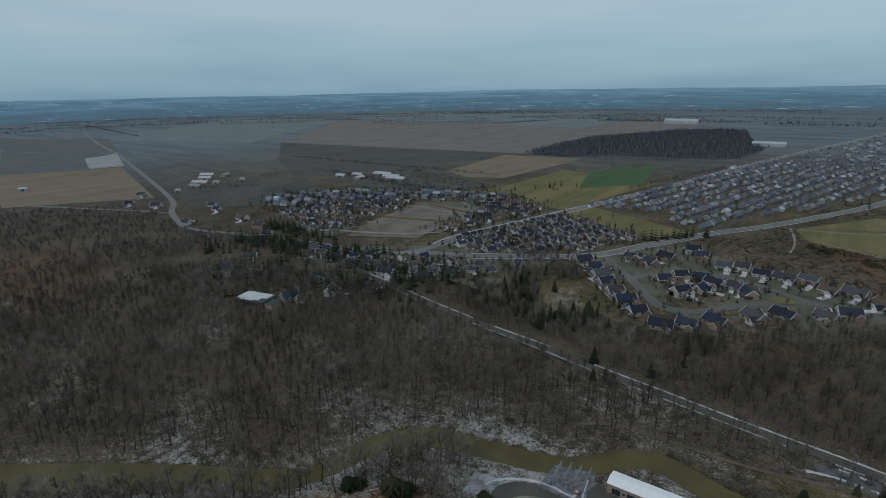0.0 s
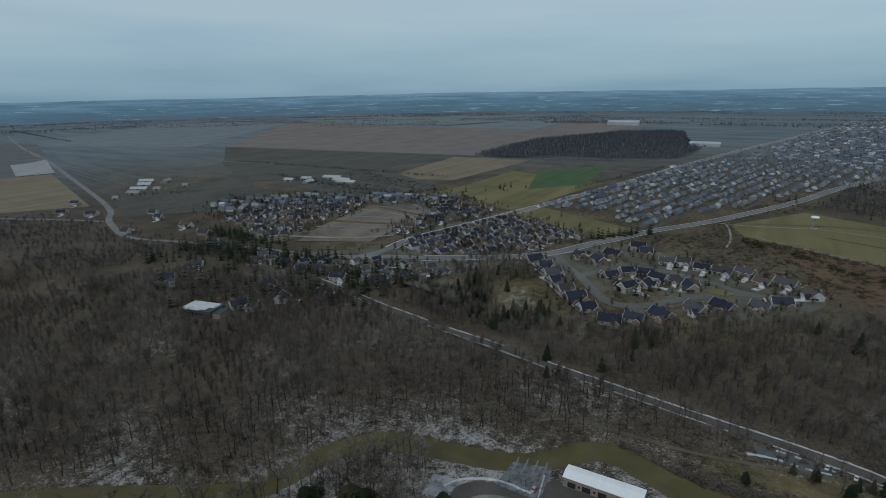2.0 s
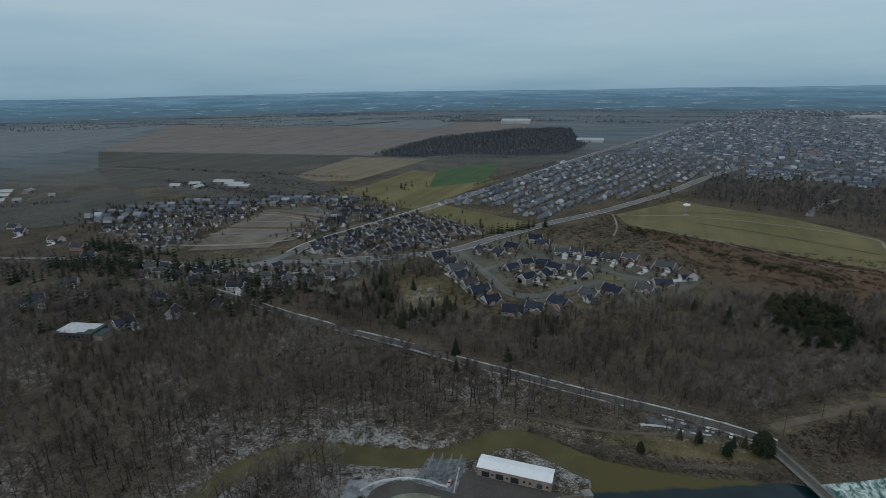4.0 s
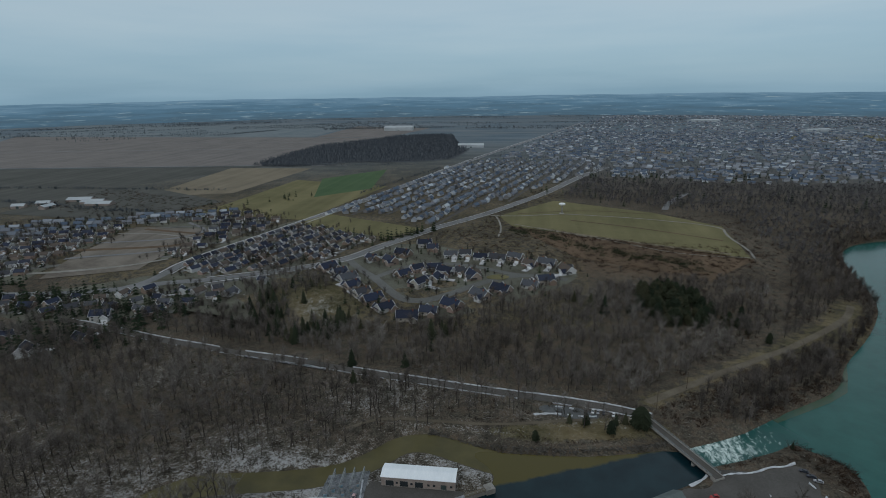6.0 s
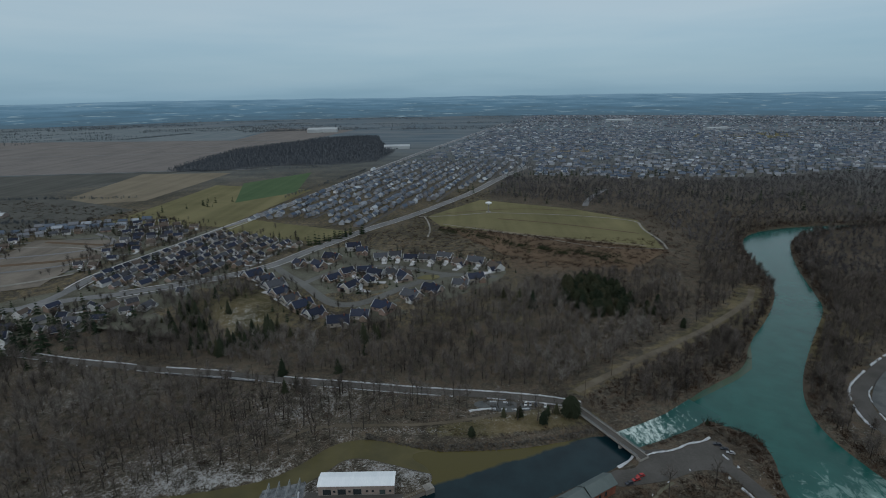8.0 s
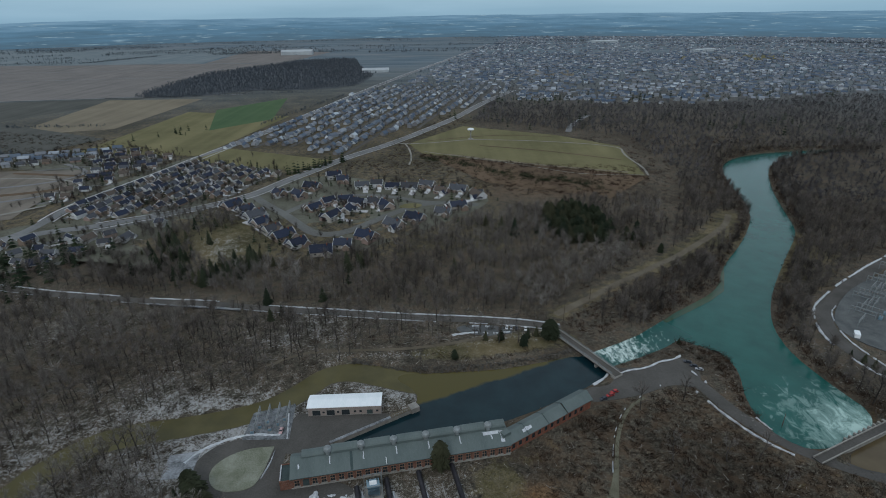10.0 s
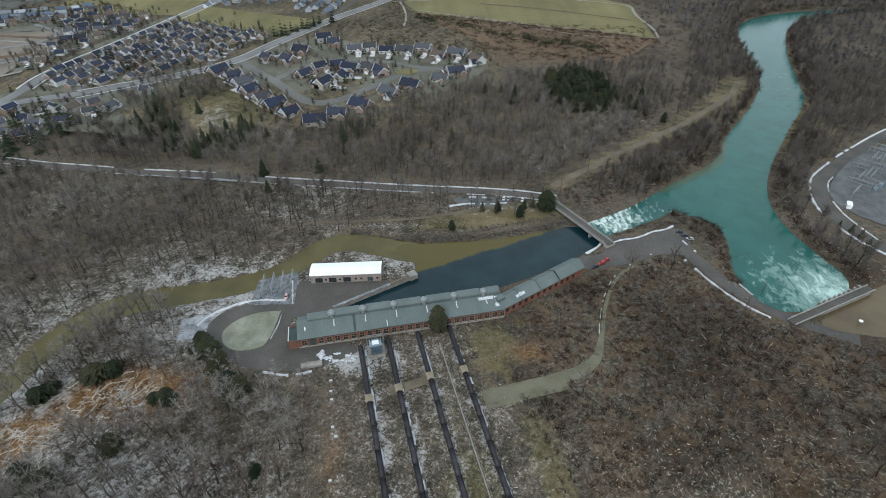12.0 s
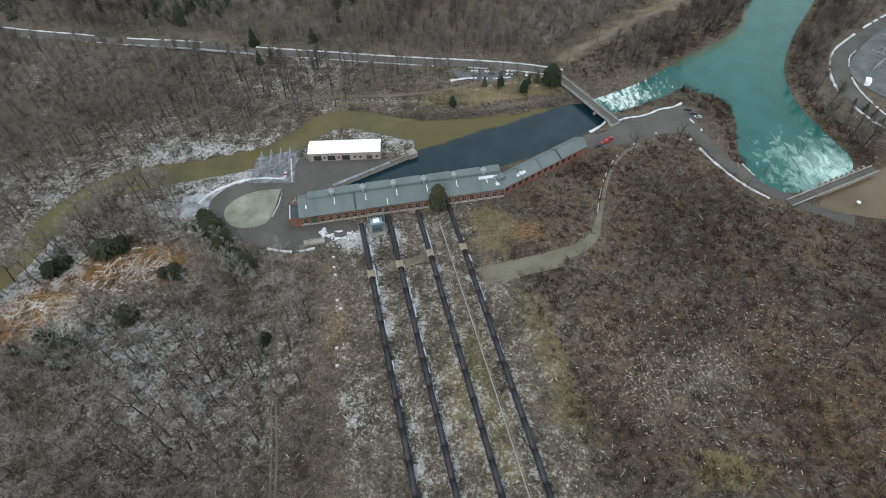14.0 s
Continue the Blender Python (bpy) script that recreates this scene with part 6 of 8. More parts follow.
def house_meshes(w, d, h, roof, gw, gd):
    """Meshes of one house type; it faces -y, with a garage wing in front."""
    rz = h + roof
    out = {}
    out["wall"] = bm_mesh("wall", prism([(-d / 2, -1), (d / 2, -1), (d / 2, h), (0, rz - 0.15), (-d / 2, h)], -w / 2, w / 2), M_WALL)
    out["roof"] = bm_mesh("roof", prism(gable(w, d, h, rz), -w / 2 - 0.5, w / 2 + 0.5), M_ROOF)
    gx = w / 2 - gw / 2
    turn = Matrix.Rotation(radians(90), 4, "Z")
    bm = prism([(-gw / 2, -1), (gw / 2, -1), (gw / 2, h * 0.75), (0, h * 0.75 + gw * 0.42 - 0.1), (-gw / 2, h * 0.75)], 0, gd + d / 2)
    bm.transform(Matrix.Translation((gx, -d / 2 - gd, 0)) @ turn)
    out["garage_wing"] = bm_mesh("garage_wing", bm, M_WALL)
    bm = prism(gable(gw, gw, h * 0.75, h * 0.75 + gw * 0.42), -0.4, gd + d / 2 - 0.5)
    bm.transform(Matrix.Translation((gx, -d / 2 - gd, 0)) @ turn)
    out["garage_roof"] = bm_mesh("garage_roof", bm, M_ROOF)
    y = -d / 2 - gd
    out["garage_door"] = bm_mesh("garage_door", boxes((gx - gw * 0.36, gx + gw * 0.36, y - 0.08, y + 0.02, 0, 2.3)), M_WHITE)
    s = gw * 0.42 / (gw / 2)
    bm = bmesh.new()
    for sgn in (-1, 1):
        a, b = Vector((gx + sgn * (gw / 2 + 0.45), y - 0.45, h * 0.75 - 0.45 * s)), Vector((gx, y - 0.45, h * 0.75 + gw * 0.42))
        for q in ((a, b),):
            v = [bm.verts.new(c) for c in (q[0], q[1], q[1] + Vector((0, 0, 0.42)), q[0] + Vector((0, 0, 0.42)), q[0] + Vector((0, -0.12, 0)), q[1] + Vector((0, -0.12, 0)), q[1] + Vector((0, -0.12, 0.42)), q[0] + Vector((0, -0.12, 0.42)))]
            for f in ((0, 1, 2, 3), (4, 5, 6, 7), (0, 1, 5, 4), (3, 2, 6, 7)):
                bm.faces.new([v[i] for i in f])
    out["gable_trim"] = bm_mesh("gable_trim", bm, M_WHITE)
    out["door"] = bm_mesh("door", boxes((-w * 0.08, -w * 0.08 + 1.1, -d / 2 - 0.07, -d / 2 + 0.02, 0, 2.1)), M_ROOFDARK)
    out["window"] = bm_mesh("window", boxes((-0.9, 0.9, -0.06, 0.03, -0.7, 0.7)), M_GLASS)
    out["chimney"] = bm_mesh("chimney", boxes((-w * 0.3, -w * 0.3 + 0.9, 0.6, 1.5, h, rz + 0.9), (-w * 0.3 - 0.1, -w * 0.3 + 1.0, 0.5, 1.6, rz + 0.9, rz + 1.05)), M_BRICKDARK)
    bm = boxes((gx - gw * 0.42, gx + gw * 0.42, y - 11, y - 0.1, -0.6, 0.08))
    out["driveway"] = bm_mesh("driveway", bm, M_DRIVEWAY)
    s2 = roof / (d / 2)
    for key, ex in (("barge_board_w", -w / 2 - 0.52), ("barge_board_e", w / 2 + 0.52)):
        bm = bmesh.new()
        o = 0.14 if ex > 0 else -0.14
        pts = [(-(d / 2 + 0.55), h - 0.55 * s2 - 0.1), (0, rz - 0.1), (d / 2 + 0.55, h - 0.55 * s2 - 0.1)]
        v = [[bm.verts.new((ex + q, y0, z0 + u)) for y0, z0 in pts] for q in (0, o) for u in (0, 0.65)]
        for i in range(2):
            for p0, p1 in ((0, 1), (2, 3), (0, 2), (1, 3)):
                bm.faces.new((v[p0][i], v[p0][i + 1], v[p1][i + 1], v[p1][i]))
        out[key] = bm_mesh("barge_board", bm, M_WHITE)
    out["fascia"] = bm_mesh("fascia", boxes((-w / 2 - 0.5, w / 2 + 0.5, -d / 2 - 0.62, -d / 2 - 0.5, h - 0.55 * s2, h - 0.55 * s2 + 0.3)), M_WHITE)
    return out


HOUSE_TYPES = [(15.5, 10.5, 3.3, 4.2, 6.8, 3.8), (17, 11, 5.4, 4.0, 6.8, 3.4), (13.5, 10, 5.0, 4.2, 6.2, 3.2), (19, 12.5, 3.4, 4.8, 7.2, 4.4)]
HOUSE_PARTS = [house_meshes(*t) for t in HOUSE_TYPES]


def house(k, x, y, turn, label, group, full=True, size=1.0):
    w, d, h, roof, gw, gd = HOUSE_TYPES[k]
    ob = empty("house", pose(x, y, height(x, y) + 0.3, 0, 0, turn), label, "house", group)
    ob.scale = (size,) * 3
    p = HOUSE_PARTS[k]
    for key in ("wall", "roof", "garage_wing", "garage_roof", "garage_door", "gable_trim", "barge_board_w", "barge_board_e", "fascia", "driveway") + (("door", "chimney") if full else ()):
        part(key.removesuffix("_w").removesuffix("_e"), p[key], None, ob)
    if full:
        for key in ("garage_wing", "garage_roof", "gable_trim"):
            part(key.replace("garage", "rear"), p[key], None, ob).matrix_local = pose(0, 0, 0.15, 0, 0, 180)
    spots = [(-w * 0.34, -d / 2, 1.6, 0)] + ([(-w * 0.34, -d / 2, 4.1, 0), (w * 0.05, -d / 2, 4.1, 0)] if h > 4 else [(w * 0.12, -d / 2, 1.6, 0)])
    if full:
        spots += [(-w * 0.28, d / 2, 1.6, 180), (w * 0.28, d / 2, 1.6, 180), (w / 2, 0, 1.6, 90), (-w / 2, 0, 1.6, -90)]
    for sx, sy, sz, st in spots:
        q = part("window", p["window"], None, ob)
        q.matrix_local = pose(sx, sy, sz, 0, 0, st)
    return ob


# x, y, heading, type of the houses round the crescent
CRESCENT = [(-132, 647, 200, 1), (-118, 628, 190, 2), (-157, 572, 140, 1), (-182, 582, 140, 0), (-150, 606, 160, 3), (-92, 607, 5, 0), (-75, 609, 0, 2), (-56, 602, -5, 0),
            (-36, 600, -10, 3), (-16, 602, -20, 1), (1, 583, -30, 0), (20, 588, -20, 3), (40, 566, -60, 3), (17, 528, 200, 1), (2, 512, 160, 0), (-26, 498, 150, 3), (-45, 480, 140, 3),
            (-69, 458, 150, 3), (-88, 444, 175, 0), (-106, 434, 190, 3), (-130, 447, 230, 0), (-146, 461, 225, 3), (-160, 474, 230, 0), (-176, 492, 235, 0), (-188, 512, 230, 3),
            (-203, 530, 230, 0), (-132, 530, 50, 0), (-120, 545, 40, 2), (-108, 500, 60, 1), (-103, 556, 10, 0), (-88, 540, -20, 1), (-71, 545, -30, 0), (-58, 535, -60, 3), (-96, 520, 80, 0), (-222, 545, 235, 3)]


def frame_of(origin, ahead):
    a = np.array(ahead, float) - np.array(origin, float)
    a /= np.linalg.norm(a)
    return np.array(origin, float), a, np.array([-a[1], a[0]])


def rows_in(poly, origin, ahead, block, plot, seed, skip=0.08, first=0.0, wobble=9, stray=2.5):
    """House spots in back-to-back rows along streets inside a piece of the plan: x, y, heading, type."""
    rnd = random.Random(seed)
    o, u, n = frame_of(origin, ahead)
    p = np.array(poly, float) - o
    a, b = p @ u, p @ n
    out, streets = [], []
    heading = math.degrees(math.atan2(u[1], u[0]))
    k = math.floor(b.min() / block)
    while k * block < b.max() + block:
        c = k * block + first
        hit = []
        for side in (-1, 1):
            s = a.min()
            while s < a.max():
                s += plot * rnd.uniform(0.85, 1.3)
                q = o + u * s + n * (c + side * (block * 0.27 + rnd.uniform(-stray, stray)))
                if inside(poly, q[0:1], q[1:2])[0] and rnd.random() > skip:
                    out.append((q[0], q[1], heading + (180 if side < 0 else 0) + rnd.gauss(0, wobble), rnd.randrange(4)))
                    hit.append(s)
        if hit:
            streets.append([tuple(o + u * (min(hit) - 8) + n * c), tuple(o + u * (min(hit) + max(hit)) / 2 + n * c), tuple(o + u * (max(hit) + 8) + n * c)])
        k += 1
    return out, streets


NEW_A = [(-396, 530), (-376, 506), (-326, 518), (-285, 542), (-247, 575), (-207, 655), (-205, 675), (-290, 718), (-357, 732)]
NEW_B1 = [(-780, 690), (-840, 570), (-600, 480), (-570, 495), (-592, 705), (-480, 740), (-452, 695), (-440, 520), (-424, 540), (-375, 765), (-520, 835)]
NEW_D = [(-540, 398), (-330, 432), (-262, 495), (-272, 512), (-330, 488), (-390, 472), (-440, 452), (-560, 430)]
TOWN = [(-335, 810), (-275, 840), (-150, 760), (-100, 870), (20, 1110), (95, 1250), (350, 1200), (560, 1170), (900, 1280), (1700, 1520), (2400, 1700), (1900, 2300), (900, 2600), (160, 2700), (-90, 1860), (-215, 1392)]
spots_a, streets_a = rows_in(NEW_A, (-390, 585), (-356, 712), 41, 13, 1, 0.05, 18)
spots_b, streets_b = rows_in(NEW_B1, (-560, 455), (-425, 500), 54, 16, 2, 0.08, 12)
spots_d, streets_d = rows_in(NEW_D, (-473, 460), (-395, 500), 50, 19, 3, 0.15, 10, 35, 6)
HOUSE_SPOTS = [c for c in CRESCENT] + spots_a + spots_d + spots_b

# ================= far town =================
def far_houses(name, spots, label, seed):
    rng = np.random.default_rng(seed)
    v, f, mi, tn = [], [], [], []
    for x, y, turn, _ in spots:
        w, d, h, r = rng.uniform(8, 14), rng.uniform(7, 10), rng.uniform(2.6, 4.6), rng.uniform(2.0, 3.8)
        c, s = math.cos(radians(turn)), math.sin(radians(turn))
        z = 12.0 if np.hypot(x, y) > 700 else height(x, y)
        b = len(v)
        pts = [(-w / 2, -d / 2, -1), (w / 2, -d / 2, -1), (w / 2, d / 2, -1), (-w / 2, d / 2, -1), (-w / 2, -d / 2, h), (w / 2, -d / 2, h), (w / 2, d / 2, h), (-w / 2, d / 2, h),
               (-w / 2, 0, h + r), (w / 2, 0, h + r), (-w / 2 - 0.6, -d / 2 - 0.6, h - 0.3), (w / 2 + 0.6, -d / 2 - 0.6, h - 0.3), (w / 2 + 0.6, d / 2 + 0.6, h - 0.3), (-w / 2 - 0.6, d / 2 + 0.6, h - 0.3), (-w / 2 - 0.6, 0, h + r + 0.2), (w / 2 + 0.6, 0, h + r + 0.2)]
        t1, t2 = rng.random(), rng.random()
        for k, (px, py, pz) in enumerate(pts):
            v.append((x + c * px - s * py, y + s * px + c * py, z + pz))
            tn.append(t1 if k < 10 else t2)
        for q in ((0, 1, 5), (0, 5, 4), (1, 2, 6), (1, 6, 5), (2, 3, 7), (2, 7, 6), (3, 0, 4), (3, 4, 7), (4, 8, 7), (5, 6, 9)):
            f.append([b + i for i in q])
            mi.append(0)
        for q in ((10, 11, 15), (10, 15, 14), (12, 13, 14), (12, 14, 15)):
            f.append([b + i for i in q])
            mi.append(1)
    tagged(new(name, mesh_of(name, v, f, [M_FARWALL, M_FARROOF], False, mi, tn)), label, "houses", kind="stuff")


TOWN_NEAR = [(-335, 810), (-275, 840), (-150, 760), (-100, 870), (20, 1110), (95, 1250), (200, 1480), (-120, 1560), (-215, 1392)]
TOWN_FAR = [(-110, 1575), (205, 1495), (170, 1270), (350, 1200), (560, 1170), (900, 1280), (1700, 1520), (2400, 1700), (1900, 2300), (900, 2600), (160, 2700), (-40, 1900)]
spots_t, streets_t = rows_in(TOWN_NEAR, (-371, 777), (-224, 1392), 52, 14, 4, 0.10, 30, 12, 4)
spots_u, streets_u = rows_in(TOWN_FAR, (-100, 1600), (500, 1480), 58, 15, 6, 0.42, 10, 18, 8)
spots_t, streets_t = spots_t + spots_u, streets_t
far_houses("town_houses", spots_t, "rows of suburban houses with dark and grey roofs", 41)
_rng = np.random.default_rng(42)
_far = []
for _ in range(5200):
    ang, rad = radians(_rng.uniform(-6, 62)), 4500 * math.sqrt(_rng.uniform(0.24, 1))
    px, py = rad * math.sin(ang), rad * math.cos(ang)
    if py > 1500 and not inside(TOWN, np.array([px]), np.array([py]))[0] and px > -90 + (py - 1860) * 0.25:
        _far.append((px, py, _rng.choice([14, 104]) + _rng.uniform(-8, 8), 0))
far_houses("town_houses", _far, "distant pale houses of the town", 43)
for st in streets_a + streets_b + streets_d:
    ribbon("road", st, 3.4, 0.30, M_CRESCENT, "grey residential street between houses", rounds=1)
for st in streets_t:
    ribbon("road", st, 3.2, 0.33, M_ASPH, "grey suburban street between rows of houses", rounds=1)

for x, y, turn, k in CRESCENT:
    house(k, x, y, turn, "detached brick house with dark shingle roof and double garage", "houses round the crescent")
for x, y, turn, k in spots_a:
    house(k, x, y, turn, "new detached house with dark blue-grey roof", "houses of the new estate", False, 0.68)
for x, y, turn, k in spots_d:
    house(k, x, y, turn, "older detached house among trees with white gable trim", "houses below the main street", False, 0.75)
B_NEAR = sorted(spots_b, key=lambda q: math.hypot(q[0], q[1]))
for x, y, turn, k in B_NEAR[:90]:
    house(k, x, y, turn, "new detached house beside the bare building plot", "houses beside the plot", False, 0.7)
if len(B_NEAR) > 90:
    far_houses("estate_houses", B_NEAR[90:], "rows of new houses with grey roofs", 44)

# town trees
def town_trees():
    rng = np.random.default_rng(51)
    x, y, r2 = candidates(-400, 2500, 780, 2700, 16.5, 52)
    park = np.sin(x / 140 + 1.2 * np.sin(y / 170)) + np.sin(y / 110 + x / 260)
    k = inside(TOWN, x, y) & (r2.random(len(x)) < np.where(x > 120, 0.85, 0.42) + 0.3 * (park > 0.7))
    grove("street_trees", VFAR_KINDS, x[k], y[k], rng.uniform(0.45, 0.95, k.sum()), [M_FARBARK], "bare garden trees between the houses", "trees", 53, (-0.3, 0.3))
    xs, ys = [], []
    for _ in range(120):
        a, r = radians(rng.uniform(-74, 66)), 4450 * math.sqrt(rng.uniform(0.42, 1))
        cx, cy = r * math.sin(a), r * math.cos(a)
        ln, wide = rng.uniform(250, 800), rng.uniform(3, 14)
        n = int(ln * (4 + wide) / 75)
        ang = -a + rng.normal(0, 0.12)
        u, w = rng.uniform(-0.5, 0.5, n) * ln, rng.normal(0, wide, n)
        xs.append(cx + u * math.cos(ang) - w * math.sin(ang))
        ys.append(cy + u * math.sin(ang) + w * math.cos(ang))
    x, y = np.concatenate(xs), np.concatenate(ys)
    k = ~inside(TOWN, x, y) & (y > 700)
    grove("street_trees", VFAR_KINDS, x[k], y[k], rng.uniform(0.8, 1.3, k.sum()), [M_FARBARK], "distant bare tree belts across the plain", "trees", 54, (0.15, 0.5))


def garden_trees():
    """Small bare trees, shrubs and evergreens round the houses of the estates."""
    rng = np.random.default_rng(61)
    h = np.array([q[:2] for q in HOUSE_SPOTS])
    x = np.repeat(h[:, 0], 18) + rng.normal(0, 17, len(h) * 18)
    y = np.repeat(h[:, 1], 18) + rng.normal(0, 17, len(h) * 18)
    k = water_dist(x, y) > 3
    for line, w in ALL_ROADS:
        k &= line_dist(line, x, y) > min(w, 6)
    for hx, hy in h:
        k &= (np.abs(x - hx) > 8) | (np.abs(y - hy) > 8)
    x, y = x[k], y[k]
    kind = rng.random(len(x))
    a, b, c = kind < 0.55, (kind >= 0.55) & (kind < 0.8), kind >= 0.8
    grove("garden_trees", MID_KINDS, x[a], y[a], rng.uniform(0.35, 0.8, a.sum()), [M_BARK], "small bare garden trees", "trees", 62, (0.1, 0.5))
    grove("garden_shrubs", SHRUBS, x[b], y[b], rng.uniform(0.7, 1.3, b.sum()), [M_BRUSH], "brown winter shrubs in gardens", "shrubs", 63, (0.0, 0.7))
    grove("garden_evergreens", CON_FAR, x[c], y[c], rng.uniform(0.3, 0.75, c.sum()), [M_CONIFER], "small dark evergreens in gardens", "trees", 64, (0.1, 0.8))


# lawns behind and between the houses
for q in ([(-230, 560), (-175, 500), (-110, 425), (-60, 440), (20, 500), (60, 560), (30, 610), (-60, 625), (-140, 665), (-200, 640)],
          [(-415, 575), (-395, 535), (-310, 570), (-262, 610), (-185, 705), (-325, 780), (-365, 775)],
          [(-560, 435), (-470, 380), (-330, 425), (-240, 500), (-262, 590), (-300, 555), (-400, 515)],
          [(-860, 580), (-600, 470), (-548, 480), (-590, 705), (-700, 750), (-790, 700)],
          [(-590, 705), (-455, 705), (-440, 540), (-428, 560), (-378, 770), (-520, 845), (-640, 780)]):
    blob_pts = chaikin(q, 2)
    c = blob_pts.mean(0)
    ring = [c + (blob_pts - c) * f for f in (0.0001, 0.25, 0.5, 0.75, 1.0)]
    xy = np.array(ring).reshape(-1, 2)
    n_r = len(blob_pts)
    z = terrain(xy[:, 0], xy[:, 1]) + 0.12
    idx = np.arange(len(xy)).reshape(5, n_r)
    fc = np.stack([idx[:-1], idx[1:], np.roll(idx[1:], -1, 1), np.roll(idx[:-1], -1, 1)], -1).reshape(-1, 4)[:, ::-1]
    tagged(new("lawn", mesh_of("lawn", np.column_stack([xy, z]), fc, [M_GARDEN], True)), "dull winter lawns round the crescent", "lawn", kind="structure")

garden_trees()
plant_woods()
plant_brush()
plant_conifers()
town_trees()

# ================= powerhouse =================
def powerhouse():
    g = height(-60, 176)
    ob = empty("powerhouse", pose(-74.7, 179.8, g, 0, 0, 10.6), "long red-brick powerhouse with grey-green roof and round roof ventilators", "building")
    L, D = 108.6, 13.6
    # front wall with openings between piers
    bay, n = 4.0, 26
    part("plinth", boxes((4.9, L, -0.25, 0.5, -1, 0.7)), M_CONC, ob, "pale concrete plinth")
    part("front_wall", boxes((5, L, 0.25, 0.6, 0.5, 6.2), (5, L, -0.06, 0.6, 5.3, 6.25)), M_BRICKDARK, ob)
    pier = bm_mesh("pier", boxes((-0.55, 0.55, -0.1, 0.3, 0.5, 5.35)), M_BRICK)
    frame_me = bm_mesh("window_frame", boxes((-1.25, -1.08, 0.05, 0.24, 1.2, 4.6), (1.08, 1.25, 0.05, 0.24, 1.2, 4.6), (-1.08, 1.08, 0.05, 0.24, 4.4, 4.6), (-1.08, 1.08, 0.05, 0.24, 2.9, 3.05), (-0.07, 0.07, 0.05, 0.24, 1.2, 4.4)), M_FRAME)
    pane_me = bm_mesh("pane", boxes((-1.1, 1.1, 0.16, 0.26, 1.2, 4.5)), M_GLASS)
    sill_me = bm_mesh("sill", boxes((-1.45, 1.45, -0.18, 0.3, 1.0, 1.2)), M_CONC)
    for k in range(n):
        x = 5.6 + k * bay
        part("pier", pier, None, ob).location = (x, 0, 0)
        if x + 2 < L and k != 1:
            w = part("window", frame_me, None, ob, "tan-framed window")
            w.location = (x + 2.0, 0, 0)
            part("pane", pane_me, None, w)
            part("sill", sill_me, None, w)
    part("loading_door", boxes((10.2, 13.2, 0.05, 0.3, 0, 4.2), (10.0, 13.4, -0.05, 0.24, 4.2, 4.5)), M_ROOFDARK, ob, "dark loading door")
    part("back_wall", boxes((5, L, D - 0.5, D, -3, 7.2)), M_BRICKDARK, ob)
    part("end_wall", prism([(0.3, -1), (D - 0.2, -1), (D - 0.2, 7.0), (9.5, 9.0), (0.3, 6.1)], 5.0, 5.4), M_BRICK, ob)
    part("end_wall", prism([(0.3, -1), (D - 0.2, -1), (D - 0.2, 7.0), (9.5, 9.0), (0.3, 6.1)], L - 0.4, L - 0.02), M_BRICK, ob)
    # main roof in sheets with upstanding seams
    part("roof", prism([(-0.8, 6.15), (9.6, 9.35), (D + 0.5, 7.3), (D + 0.5, 7.5), (9.6, 9.6), (-0.8, 6.4)], 4.7, L + 0.2), M_ROOFGREEN, ob)
    ribs = bmesh.new()
    for k in range(64):
        x = 5.6 + k * 1.6
        r = prism([(-0.75, 6.40), (9.5, 9.58), (9.5, 9.68), (-0.75, 6.50)], x, x + 0.09)
        me = bpy.data.meshes.new("tmp")
        r.to_mesh(me)
        r.free()
        ribs.from_mesh(me)
        bpy.data.meshes.remove(me)
    part("roof_seams", ribs, M_ROOFGREEN, ob)
    part("gutter", boxes((4.8, L, -1.0, -0.78, 6.1, 6.3)), M_ROOFDARK, ob, "dark eaves gutter")
    # raised monitor along the back, in lengths between ventilators
    vents = [22 + 15.5 * k for k in range(6)]
    edges = [10.0] + vents + [L - 0.5]
    prof = [(8.3, 8.8), (8.3, 10.6), (8.8, 11.3), (9.8, 11.8), (11.2, 11.9), (12.4, 11.5), (13.2, 10.7), (13.4, 7.3)]
    for k, (a, b) in enumerate(zip(edges[:-1], edges[1:])):
        if k == 0:
            part("roof_monitor", prism([(y, z - 0.8 if z > 9 else z) for y, z in prof], a, b - 1.5), M_ROOFGREEN, ob)
        else:
            part("roof_monitor", prism(prof, a + 1.5, b - 1.5 if b < L - 1 else b), M_ROOFGREEN, ob)
    for x in vents:
        v = part("ventilator", lathe([(1.15, 8.2), (1.15, 10.4), (1.7, 10.7), (1.95, 11.5), (1.7, 12.4), (1.0, 13.0), (0.3, 13.2)], 14), M_STEEL, ob, "round galvanised roof ventilator")
        v.location = (x, 9.3, 0)
        part("hood", lathe([(1.85, 12.0), (1.75, 12.55), (1.05, 13.12), (0.3, 13.34)], 14), M_STEEL, v, "pale dome")
    # low end block with parapet
    part("end_block", boxes((0, 4.98, 0, D - 3, -1, 4.7)), M_BRICK, ob, "low brick end block")
    part("end_roof", boxes((0.3, 4.9, 0.3, D - 3.3, 4.7, 4.9)), M_ROOFDARK, ob, "dark flat roof")
    part("parapet", boxes((0, 0.35, 0, D - 3, 4.7, 5.3), (0.35, 4.98, 0, 0.35, 4.7, 5.3), (0.35, 4.98, D - 3.35, D - 3, 4.7, 5.3)), M_BRICK, ob)
    part("parapet_snow", boxes((0.02, 0.5, 0.6, D - 3.4, 5.3, 5.5)), M_SNOW, ob, "line of snow on the parapet")
